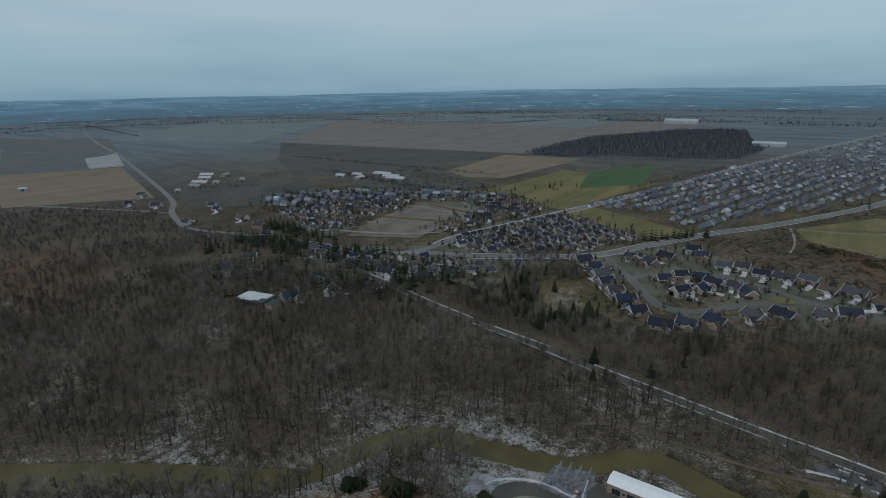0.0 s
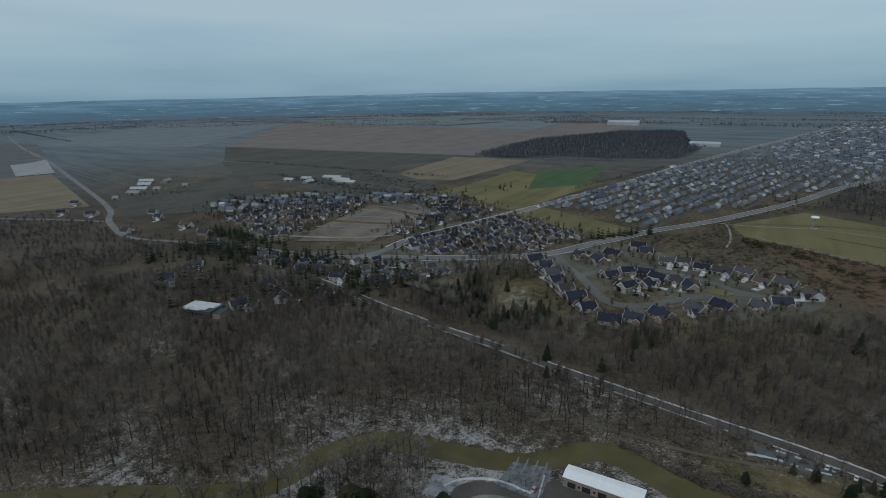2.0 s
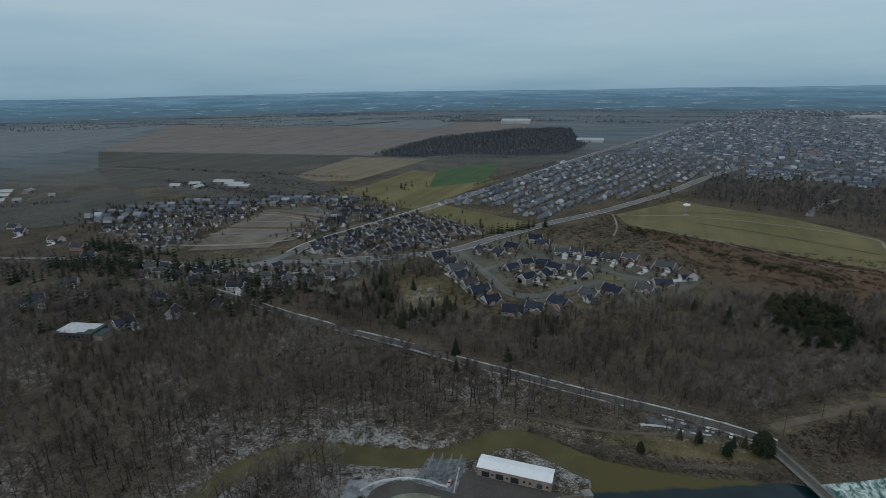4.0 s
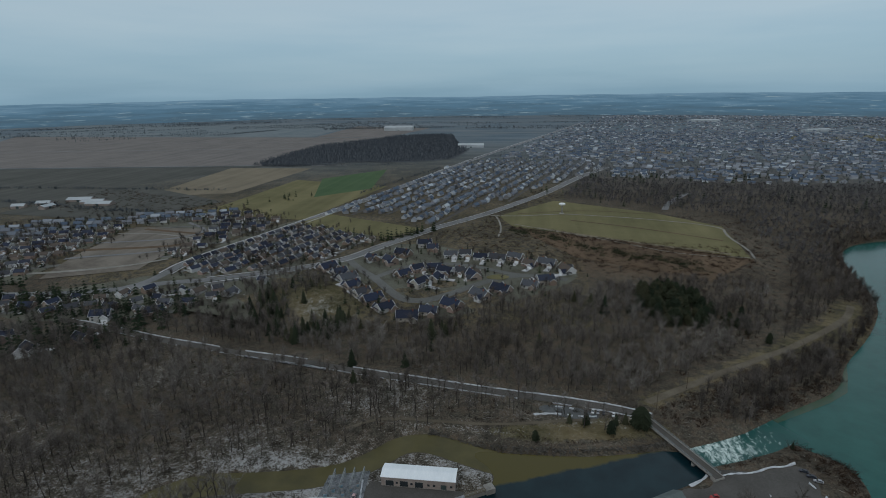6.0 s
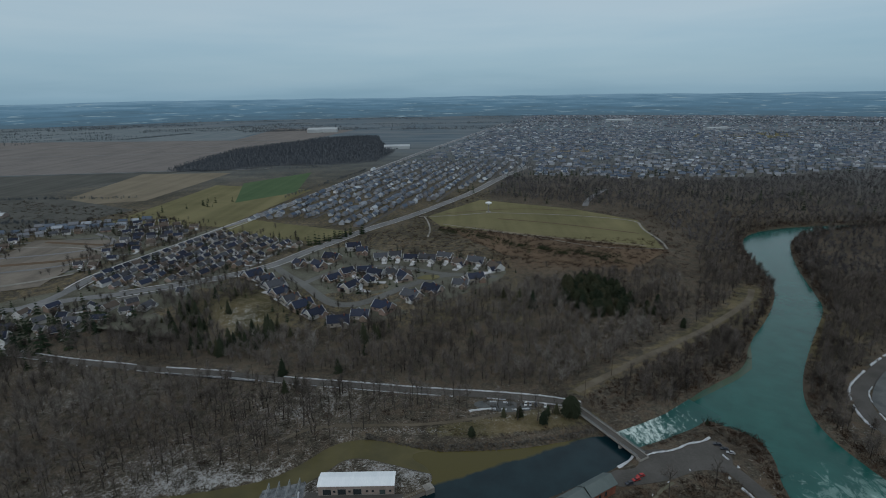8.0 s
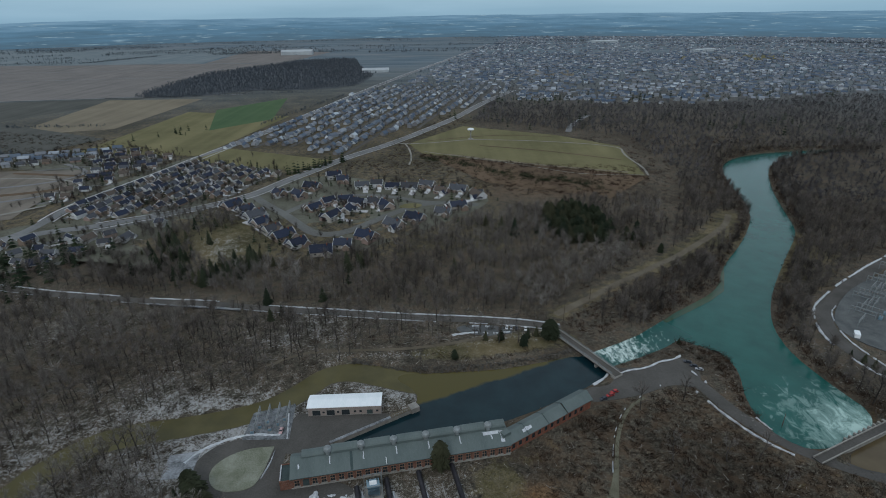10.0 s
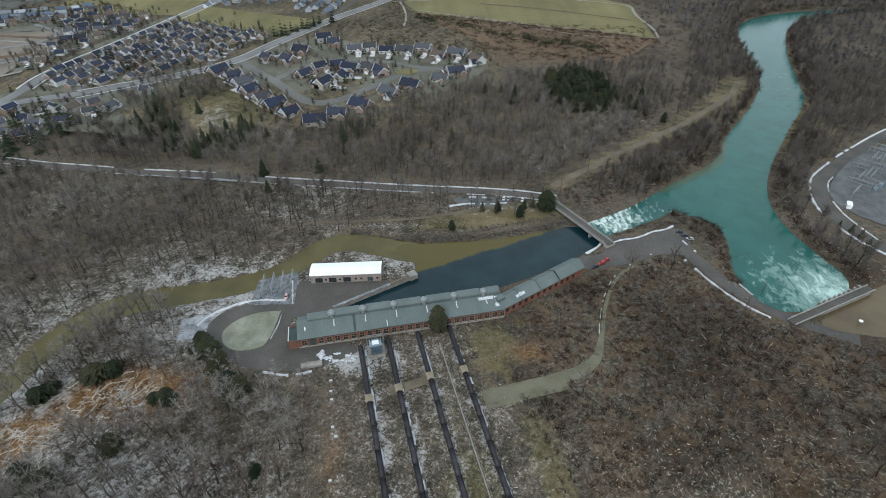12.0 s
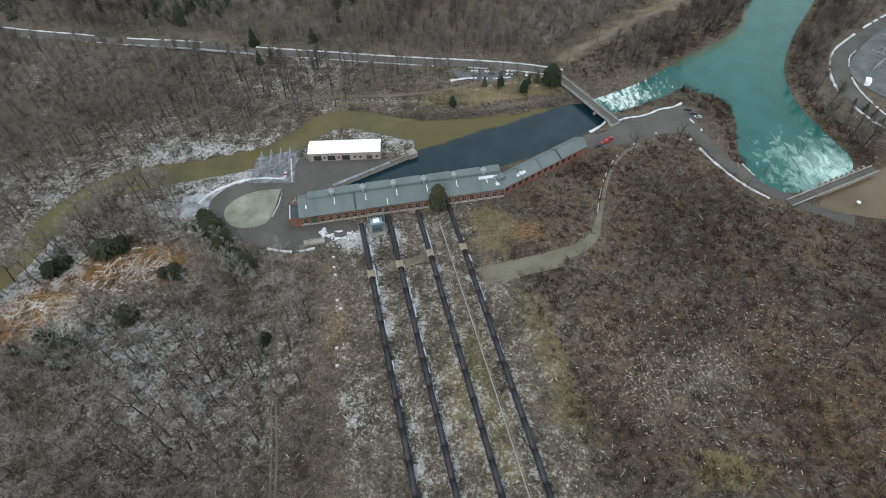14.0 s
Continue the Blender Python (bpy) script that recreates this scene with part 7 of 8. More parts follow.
    part("roof_ladder", prism([(-0.6, 6.50), (8.2, 9.24), (8.2, 9.36), (-0.6, 6.62)], 32, 33.2), M_ROOFDARK, ob)
    part("roof_ladder", boxes((48.4, 48.7, -0.6, 3.0, 6.6, 7.6)), M_WHITE, ob)
    # patches of snow on the roof
    rnd = random.Random(7)
    def roof_snow(x, y0, y1, w):
        bm = bmesh.new()
        m = 5
        left, right = [], []
        for k in range(m + 1):
            y = y0 + (y1 - y0) * k / m
            z = 6.4 + (y + 0.8) * 0.308 + 0.14
            c = x + rnd.uniform(-0.3, 0.3) * min(w, 1.2)
            left.append(bm.verts.new((c - w * 0.45 - rnd.uniform(-0.1, 0.15) * min(w, 3), y, z)))
            right.append(bm.verts.new((c + w * 0.45 + rnd.uniform(-0.1, 0.15) * min(w, 3), y, z)))
        for k in range(m):
            bm.faces.new((left[k], right[k], right[k + 1], left[k + 1]))
        return bm
    for x in vents:
        part("roof_snow", roof_snow(x + 0.8, 3.6, 7.4, 0.55), M_SNOW, ob, "streak of old snow below a ventilator")
    part("roof_snow", roof_snow(8.5, 3.4, 5.6, 0.7), M_SNOW, ob, "streak of old snow")
    part("roof_snow", roof_snow(100.5, 5.9, 7.6, 9.0), M_SNOW, ob, "large patch of old snow")
    part("roof_snow", roof_snow(105.6, 1.4, 7.2, 2.2), M_SNOW, ob, "large patch of old snow")
    return ob


def east_wing():
    g = 1.8
    ob = empty("powerhouse_wing", pose(31.6, 200.2, g, 0, 0, 33.5), "long low brick wing with grey-green gabled roof", "building")
    L, D = 57.5, 9.0
    part("wall", boxes((0.2, L, 0.3, 0.7, -2, 5.6), (0.2, L, D - 0.7, D - 0.3, -3, 5.6), (0.2, 0.6, 0.7, D - 0.7, -2, 5.6), (L - 0.4, L, 0.7, D - 0.7, -2, 5.6)), M_BRICKDARK, ob)
    win = bm_mesh("window", boxes((-0.9, 0.9, 0.22, 0.33, 1.6, 4.2)), M_GLASS)
    for k in range(12):
        part("window", win, None, ob).location = (3 + 4.3 * k, 0, 0)
    pier = bm_mesh("pier", boxes((-0.4, 0.4, 0.12, 0.32, -1, 5.4)), M_BRICK)
    for k in range(13):
        part("pier", pier, None, ob).location = (0.8 + 4.3 * k, 0, 0)
    part("roof", prism([(-0.5, 5.6), (D * 0.55, 8.3), (D + 0.4, 5.8), (D + 0.4, 6.05), (D * 0.55, 8.6), (-0.5, 5.85)], -1.5, 39), M_ROOFGREEN, ob)
    part("roof", prism([(-0.6, 5.9), (D * 0.5, 9.0), (D + 0.5, 5.9), (D + 0.5, 6.2), (D * 0.5, 9.35), (-0.6, 6.2)], 39.3, L + 0.5), M_ROOFGREEN, ob, "slightly taller end roof")
    part("gable", prism([(0.3, 5.5), (D - 0.3, 5.5), (D * 0.5, 8.9)], L - 0.4, L - 0.1), M_BRICKDARK, ob)
    for x in (12, 25.5, 39.15):
        part("roof_flashing", prism([(-0.6, 5.9), (D * 0.55, 8.66), (D + 0.4, 6.1), (D + 0.4, 6.25), (D * 0.55, 8.82), (-0.6, 6.05)], x, x + 0.25), M_ROOFDARK, ob)
    rnd = random.Random(3)
    bm = bmesh.new()
    lo = [bm.verts.new((10 + 1.5 * k, 1.4 + rnd.uniform(-0.4, 0.4), 6.05 + 0.49 * 2.0)) for k in range(5)]
    hi = [bm.verts.new((10 + 1.5 * k, 3.0 + rnd.uniform(-0.4, 0.6), 6.05 + 0.49 * 3.6)) for k in range(5)]
    for k in range(4):
        bm.faces.new((lo[k], lo[k + 1], hi[k + 1], hi[k]))
    part("roof_snow", bm, M_SNOW, ob, "patch of old snow")
    # ventilator hood at the joint
    part("roof_box", boxes((-1.0, 3.5, 3.2, 6.2, 7.4, 9.6)), M_ROOFGREEN, ob)


def shed():
    g = height(-53, 226)
    ob = empty("storage_shed", pose(-53.6, 234.6, g, 0, 0, 2.0), "long pale shed with white metal roof and garage doors", "building")
    W, D, H = 39.0, 10.0, 5.6
    part("wall", prism([(-D / 2, -1), (D / 2, -1), (D / 2, H), (0, H + 0.9), (-D / 2, H)], -W / 2, W / 2), M_STUCCO, ob)
    part("roof", prism([(-D / 2 - 0.5, H - 0.05), (0, H + 1.1), (D / 2 + 0.5, H - 0.05), (D / 2 + 0.5, H + 0.2), (0, H + 1.4), (-D / 2 - 0.5, H + 0.2)], -W / 2 - 0.4, W / 2 + 0.4), M_WHITEROOF, ob, "white metal roof")
    rib = bm_mesh("roof_seam", prism([(-D / 2 - 0.45, H + 0.2), (0, H + 1.4), (0, H + 1.47), (-D / 2 - 0.45, H + 0.27)], 0, 0.08), M_WHITEROOF)
    for k in range(26):
        part("roof_seam", rib, None, ob).location = (-W / 2 + 0.4 + k * 1.5, 0, 0)
    door = bm_mesh("garage_door", boxes((-2.1, 2.1, -0.06, 0.06, 0, 3.6)), M_GLASS)
    lintel = bm_mesh("door_frame", boxes((-2.3, -2.1, -0.1, 0.05, 0, 3.8), (2.1, 2.3, -0.1, 0.05, 0, 3.8), (-2.1, 2.1, -0.1, 0.05, 3.6, 3.8)), M_CONC)
    for x in (-15.0, -7.4, 0.6):
        d = part("garage_door", door, None, ob, "dark roller door")
        d.location = (x, -D / 2, 0)
        part("door_frame", lintel, None, d)
    small = bm_mesh("window", boxes((-0.6, 0.6, -0.05, 0.05, 1.6, 2.8)), M_GLASS)
    for x in (-11.2, -3.4, 5.6, 8.6, 17.5):
        part("window", small, None, ob).location = (x, -D / 2, 0)
    part("door", boxes((12.0, 15.0, -D / 2 - 0.06, -D / 2 + 0.05, 0, 3.0)), M_ROOFDARK, ob)
    part("foundation", boxes((-W / 2 - 0.1, W / 2 + 0.1, -D / 2 - 0.1, D / 2 + 0.1, -2, 0.3)), M_CONC, ob)


def quay_wall():
    g = 1.7
    ob = empty("retaining_wall", pose(-57.5, 208.5, g, 0, 0, 31.5), "concrete quay wall with pale coping along the pool", "wall")
    part("wall", boxes((0, 50, -0.6, 0.6, -4, 0.9)), M_CONC, ob)
    part("coping", boxes((-0.1, 38, -0.75, 0.9, 0.9, 1.15)), M_YARDSNOW, ob, "coping dusted with snow")
    part("walkway", boxes((34, 50.2, -0.9, 1.6, 0.95, 1.2)), M_GRAVEL, ob)
    post = bm_mesh("post", boxes((-0.08, 0.08, -0.08, 0.08, 1.15, 2.1)), M_STEEL)
    for k in range(20):
        part("post", post, None, ob).location = (1 + 2.5 * k, -0.5, 0)
    part("rail", boxes((1, 49, -0.54, -0.46, 2.02, 2.1)), M_STEEL, ob)
    part("end_block", boxes((46, 51, -1.4, 3.4, -4, 1.4)), M_CONC, ob)


def bridge():
    a, b = Vector((76.6, 305.0, 3.4)), Vector((101.4, 260.2, 3.4))
    ln = (b - a).length
    turn = math.degrees(math.atan2(b.y - a.y, b.x - a.x))
    ob = empty("bridge", pose(a.x, a.y, 3.0, 0, 0, turn), "narrow steel road bridge with pale deck and lattice railings", "bridge")
    part("deck", boxes((-2, ln + 2, -2.7, 2.7, 0, 0.35)), M_VALLEY, ob)
    part("kerb", boxes((-2, ln + 2, -3.1, -2.7, 0, 0.7)), M_CONC, ob)
    part("kerb", boxes((-2, ln + 2, 2.7, 3.1, 0, 0.7)), M_CONC, ob)
    for y in (-2.2, 0, 2.2):
        part("girder", boxes((0, ln, y - 0.2, y + 0.2, -1.1, 0)), M_PIPE, ob)
    post = bm_mesh("post", boxes((-0.1, 0.1, -0.1, 0.1, 0.7, 1.9)), M_STEEL)
    for y in (-2.9, 2.9):
        for k in range(21):
            part("post", post, None, ob).location = (k * ln / 20, y, 0)
        for z in (1.2, 1.8):
            part("rail", boxes((0, ln, y - 0.07, y + 0.07, z - 0.07, z + 0.07)), M_STEEL, ob)
    part("pier", boxes((ln * 0.36, ln * 0.36 + 1.4, -2.6, 2.6, -5, -1.1)), M_CONC, ob)
    part("pier", boxes((ln * 0.72, ln * 0.72 + 1.4, -2.6, 2.6, -5, -1.1)), M_CONC, ob)
    part("abutment", boxes((-2.5, 0.3, -3.4, 3.4, -5, -0.02)), M_CONC, ob)
    part("abutment", boxes((ln - 0.3, ln + 2.5, -3.4, 3.4, -5, -0.02)), M_CONC, ob)


def dam():
    ob = empty("dam", pose(180.5, 193.6, 0.6, 0, 0, 23.8), "low concrete dam with gates and a railed walkway", "dam")
    ln = 56
    part("wall", boxes((0, ln, -2.2, 1.6, -4, 1.8)), M_CONC, ob)
    part("walkway", boxes((-4, ln + 2, -2.6, 2.2, 1.8, 2.1)), M_ASPH, ob)
    part("parapet", boxes((-4, ln + 2, 1.8, 2.2, 2.1, 2.9)), M_CONC, ob)
    part("parapet", boxes((-4, ln + 2, -2.6, -2.2, 2.1, 2.9)), M_CONC, ob)
    pier = bm_mesh("pier", boxes((-0.5, 0.5, 1.6, 4.4, -4, 1.7)), M_CONC)
    gate = bm_mesh("gate", boxes((-2.4, 2.4, 1.55, 1.8, -3, 1.2)), M_PIPE)
    for k in range(9):
        part("pier", pier, None, ob).location = (24 + k * 3.9 - 0.3, 0, 0)
    for k in range(8):
        gx = 25.9 + k * 3.9
        part("gate", gate, None, ob).matrix_local = Matrix.Translation((gx - 0.2, 0, 0)) @ Matrix.Diagonal((0.6, 1, 1, 1))
    part("float", lathe([(0.5, 1.4), (1.0, 1.7), (1.0, 2.1), (0.4, 2.3)], 10), M_WHITE, ob, "white buoy").location = (30, -14, -0.8)


def penstocks():
    """Four black pipes from the brick wall, up the slope, each with anchors and saddles."""
    tops = [((-39.4, 177.0), 27.0), ((-26.4, 181.5), 26.0), ((-11.8, 185.5), 23.5), ((3.8, 189.5), 24.0)]
    u = Vector((29.4, -125.0, 0)).normalized()
    turn = math.degrees(math.atan2(u.y, u.x))
    R = 1.2
    sec = bm_mesh("pipe_section", tube((0.0, 0, 0), (11.94, 0, 0), R, 16), M_PIPE)
    for p in sec.polygons:
        p.use_smooth = len(p.vertices) == 4
    short = {}
    collar = bm_mesh("collar", tube((-0.25, 0, 0), (0.25, 0, 0), R + 0.14, 16), M_PIPE)
    saddle = bm_mesh("saddle", boxes((-0.4, 0.4, -1.28, 1.28, -2.6, -0.55)), M_ANCHOR)
    block = bm_mesh("anchor_block", boxes((0, 4.6, -1.75, 1.75, -3.0, 0.9)), M_ANCHOR, 0.2)
    for (tx, ty), first in tops:
        z = 1.9 + 1.75
        ob = empty("penstock", pose(tx, ty, z, 0, 0, turn), "black steel penstock pipe on concrete saddles", "pipe", "penstocks")
        part("pipe_section", tube((-2.5, 0, 0), (first, 0, 0), R, 16), M_PIPE, ob)
        for s in np.arange(3, first, 6.0):
            part("saddle", saddle, None, ob).location = (s, 0, 0)
        part("anchor_block", block, None, ob).location = (first, 0, 0)
        s = first + 4.6
        while s < 250:
            part("pipe_section", sec, None, ob).location = (s, 0, 0)
            part("collar", collar, None, ob).location = (s, 0, 0)
            for q in (3.0, 9.0):
                part("saddle", saddle, None, ob).location = (s + q, 0, 0)
            s += 12
    # stair beside the pipes
    st = empty("stairway", pose(-1.5, 182.5, 1.9, 0, 0, turn), "narrow snow-dusted concrete steps between the pipes", "steps")
    bm = bmesh.new()
    s = np.arange(300) * 0.8 + 0.4
    lift = terrain(-1.5 + u.x * s, 182.5 + u.y * s) - 1.9
    for k in range(300):
        z = float(lift[k]) + 0.35
        box(bm, k * 0.8, k * 0.8 + 0.72, -0.26, 0.26, z - 0.6, z + 0.04 * (k % 3))
    part("tread", bm, M_CONC, st)
    for k in range(0, 296, 5):
        part("handrail", boxes((k * 0.8, k * 0.8 + 3.9, 0.62, 0.68, float(lift[k]) + 1.1, float(lift[k]) + 1.18)), M_STEEL, st)
    post = bm_mesh("post", boxes((-0.04, 0.04, 0.6, 0.7, -0.2, 1.14)), M_STEEL)
    for k in range(60):
        part("post", post, None, st).location = (k * 4, 0, float(lift[min(5 * k, 299)]))


powerhouse()
east_wing()
shed()
quay_wall()
bridge()
dam()
penstocks()
ribbon("road", [(-24, 153), (-14, 157), (-4, 161)], 2.4, 0.6, M_GRAVEL, "earth crossing over the pipes", "path")


# ================= small works about the powerhouse =================
def valve_house():
    ob = empty("transformer", pose(-33.0, 182.0, 1.9, 0, 0, 11.7), "pale blue transformer housing on a steel frame beside the wall", "transformer")
    part("base", boxes((-4.2, 4.2, -8.5, 0, -0.5, 0.5)), M_CONC, ob)
    part("tank", boxes((-2.6, 2.6, -5.6, -1.4, 0.5, 4.8)), M_BLUE, ob, bevel=0.2)
    part("lid", boxes((-2.9, 2.9, -5.9, -1.1, 4.8, 5.2)), M_BLUE, ob, "pale blue flat lid")
    part("roof_light", prism([(-4.6, 5.2), (-2.4, 5.2), (-3.0, 6.3), (-4.0, 6.3)], -1.6, 1.6), M_WHITE, ob, "pale raised top")
    fin = bm_mesh("radiator_fin", boxes((-0.06, 0.06, -7.2, -5.6, 0.9, 4.4)), M_BLUE)
    for k in range(12):
        part("radiator_fin", fin, None, ob).location = (-2.4 + 0.43 * k, 0, 0)
    leg = bm_mesh("post", boxes((-0.15, 0.15, -0.15, 0.15, 0, 8.0)), M_STEEL)
    for x, y in ((-3.8, -7.8), (3.8, -7.8), (-3.8, -0.6), (3.8, -0.6)):
        part("post", leg, None, ob).location = (x, y, 0)
    part("beam", boxes((-3.8, 3.8, -7.95, -7.65, 7.4, 7.7)), M_STEEL, ob)
    part("beam", boxes((-3.8, 3.8, -0.75, -0.45, 7.4, 7.7)), M_STEEL, ob)
    part("bushing", lathe([(0.2, 5.2), (0.35, 5.6), (0.2, 5.9), (0.35, 6.3), (0.15, 7.2)], 8), M_ROOFDARK, ob).location = (-2.0, -2.2, 0)
    part("bushing", lathe([(0.2, 5.2), (0.35, 5.6), (0.2, 5.9), (0.35, 6.3), (0.15, 7.2)], 8), M_ROOFDARK, ob).location = (2.0, -2.2, 0)
    part("mast", tube((4.2, -1.0, 0), (4.2, -1.0, 11.0), 0.16, 8), M_STEEL, ob)


def gantry(x, y, turn, w, h, label, group):
    ob = empty("switchyard_gantry", pose(x, y, height(x, y), 0, 0, turn), label, "gantry", group)
    leg = bm_mesh("post", boxes((-0.18, 0.18, -0.18, 0.18, -0.5, h)), M_STEEL)
    for sx in (-w / 2, w / 2):
        part("post", leg, None, ob).location = (sx, 0, 0)
    part("beam", boxes((-w / 2, w / 2, -0.2, 0.2, h - 0.4, h)), M_STEEL, ob)
    part("beam", boxes((-w / 2, w / 2, -0.12, 0.12, h * 0.62, h * 0.62 + 0.25)), M_STEEL, ob)
    ins = bm_mesh("insulator", lathe([(0.1, h - 1.6), (0.22, h - 1.3), (0.1, h - 1.0), (0.22, h - 0.7), (0.1, h - 0.4)], 6), M_STUCCO)
    for k in range(3):
        part("insulator", ins, None, ob).location = (-w / 3 + k * w / 3, 0, 0)


def breaker(x, y, turn, s, label, group):
    ob = empty("switchgear", pose(x, y, height(x, y) + 0.1, 0, 0, turn), label, "switchgear", group)
    part("plinth", boxes((-1.3 * s, 1.3 * s, -0.9 * s, 0.9 * s, -0.5, 0.4)), M_CONC, ob)
    part("tank", boxes((-1.0 * s, 1.0 * s, -0.7 * s, 0.7 * s, 0.4, 2.4 * s)), M_BLUE, ob, bevel=0.12)
    for k in (-0.6, 0, 0.6):
        part("bushing", lathe([(0.1, 2.4 * s), (0.2, 2.4 * s + 0.4), (0.08, 2.4 * s + 1.2)], 6), M_STUCCO, ob).location = (k * s, 0, 0)


def fence(points, h, label):
    x0, y0 = points[0]
    ob = empty("fence", pose(x0, y0, 0), label, "fence")
    post = bm_mesh("post", lathe([(0.06, -0.4), (0.06, h)], 6), M_STEEL)
    for (ax, ay), (bx, by) in zip(points[:-1], points[1:]):
        n = max(1, int(math.hypot(bx - ax, by - ay) / 3))
        for k in range(n):
            px, py = ax + (bx - ax) * k / n, ay + (by - ay) * k / n
            part("post", post, None, ob).location = (px - x0, py - y0, height(px, py))
        for f in (0.5, 1.0):
            part("wire", tube((ax - x0, ay - y0, height(ax, ay) + h * f), (bx - x0, by - y0, height(bx, by) + h * f), 0.035, 4), M_STEEL, ob)


def utility_pole(x, y, h, turn, label="tall brown utility pole with crossarm"):
    ob = empty("utility_pole", pose(x, y, height(x, y), 0, 0, turn), label, "pole", "utility poles")
    part("pole", lathe([(0.2, -0.5), (0.18, h * 0.5), (0.12, h)], 8), M_WOOD, ob)
    part("crossarm", boxes((-1.3, 1.3, -0.08, 0.08, h - 0.9, h - 0.7)), M_WOOD, ob)
    for k in (-1.1, 0.4, 1.1):
        part("insulator", lathe([(0.05, h - 0.7), (0.09, h - 0.55), (0.04, h - 0.4)], 6), M_STUCCO, ob).location = (k, 0, 0)


M_CARS = {n: plain("car_paint_" + n, tuple(0.8 * v for v in c), c, 0.3, 0.2, 0.5, 3, 0.001, spec=0.5) for n, c in
          (("white", (0.7, 0.71, 0.72)), ("red", (0.38, 0.03, 0.03)), ("dark", (0.03, 0.035, 0.05)), ("silver", (0.35, 0.36, 0.38)), ("pink", (0.55, 0.36, 0.36)))}


def car(x, y, turn, colour, label):
    ob = empty("car", pose(x, y, height(x, y) + 0.25, 0, 0, turn), label, "car", "parked cars")
    bm = prism([(-2.25, 0.35), (2.25, 0.35), (2.3, 0.75), (1.2, 0.95), (-2.2, 0.98), (-2.3, 0.7)], -0.88, 0.88)
    bm.transform(Matrix.Rotation(radians(90), 4, "Z"))
    part("body", bm, M_CARS[colour], ob, bevel=0.06)
    bm = prism([(-1.9, 0.95), (1.0, 0.95), (0.35, 1.5), (-1.5, 1.5)], -0.76, 0.76)
    bm.transform(Matrix.Rotation(radians(90), 4, "Z"))
    part("glazing", bm, M_GLASS, ob, "dark glass")
    part("roof", boxes((-0.4, 1.5, -0.7, 0.7, 1.49, 1.56)), M_CARS[colour], ob)
    wheel = bm_mesh("wheel", tube((0, -0.12, 0), (0, 0.12, 0), 0.34, 12), M_PIPE)
    for wx in (-1.4, 1.35):
        for wy in (-0.82, 0.82):
            part("wheel", wheel, None, ob).location = (wx, wy, 0.34)


valve_house()
for k in range(4):
    gantry(-98 + 5 * k, 224 + 1.3 * k, 96, 14, 6.0, "galvanised steel switchyard gantry on snowy gravel", "switchyard gantries")
for k in range(6):
    breaker(-99 + 2.9 * k, 216 + 3.2 * (k % 3) + 0.6 * k, 10, 0.8, "small grey-blue switchgear cabinet in the yard", "switchgear")
fence([(-102, 213.5), (-102, 232), (-82.5, 238), (-80.5, 213), (-102, 213.5)], 2.4, "wire fence round the small switchyard")
for k in range(5):
    for j in range(4):
        gantry(308 + 14 * k - 9 * j, 334 + 12 * k - 11 * j + 8, 40 if (k + j) % 2 else 130, 15, 7 + (k % 2) * 2, "steel gantry of the far substation", "substation gantries")
for x, y in ((300, 316), (308, 322), (322, 312), (330, 320), (345, 338), (352, 328), (318, 330), (338, 350)):
    breaker(x, y, 40, 1.5, "pale blue-grey transformer on the substation yard", "substation transformers")
box_ob = empty("site_cabin", pose(269.5, 296.0, height(269.5, 296), 0, 0, -28), "small white box-shaped cabin beside the road", "cabin")
part("body", boxes((-1.5, 1.5, -2.9, 2.9, 0, 3.0)), M_WHITE, box_ob, bevel=0.06)
part("roof", boxes((-1.6, 1.6, -3.0, 3.0, 3.0, 3.15)), M_WHITEROOF, box_ob)
part("door", boxes((-1.55, -1.48, -0.6, 0.6, 0, 2.2)), M_ROOFDARK, box_ob)
part("window", boxes((-1.55, -1.48, 1.4, 2.4, 1.2, 2.2)), M_GLASS, box_ob)
for x, y, h, t in ((84, 322, 14, 40), (41, 316, 13, 10), (-20, 326, 12, 8), (110, 352, 13, 40), (-150, 346, 12, 8), (176, 218, 10, 60)):
    utility_pole(x, y, h, t)
for x, y, t, c in ((43.5, 313.5, 80, "white"), (46.6, 313.2, 80, "silver"), (50.0, 312.6, 80, "dark"), (56.0, 311.5, 78, "white"), (96.2, 244.6, 20, "red"), (93.0, 241.6, 20, "red"), (88.5, 238.8, 20, "dark"),
                   (149.0, 271.5, -20, "dark"), (151.0, 267.5, -20, "dark"), (152.8, 264.0, -20, "silver"), (-84.4, 217.5, 92, "pink")):
    car(x, y, t, c, {"white": "parked white hatchback car", "silver": "parked silver grey saloon car", "dark": "parked dark blue saloon car", "red": "parked bright red car", "pink": "parked pale pinkish van"}[c])
for k, (x, y) in enumerate(((-51.5, 160.0), (-50.5, 154.0), (-49.5, 149.5), (-47.0, 135.5), (-45.0, 131.0), (-44.5, 112.0), (-43.5, 104.0))):
    f = empty("concrete_footing", pose(x, y, height(x, y), 0, 0, 14), "square concrete pylon footing topped with snow", "footing", "footings")
    part("block", boxes((-0.75, 0.75, -0.6, 0.6, -0.5, 0.8)), M_CONC, f, bevel=0.06)
    part("snow_cap", boxes((-0.6, 0.5, -0.5, 0.4, 0.8, 0.92)), M_SNOW, f, "thin snow cap")
bunker = empty("concrete_trough", pose(-62, 169.5, height(-62, 169), 0, 0, 12), "long low concrete trough beside the loop", "trough")
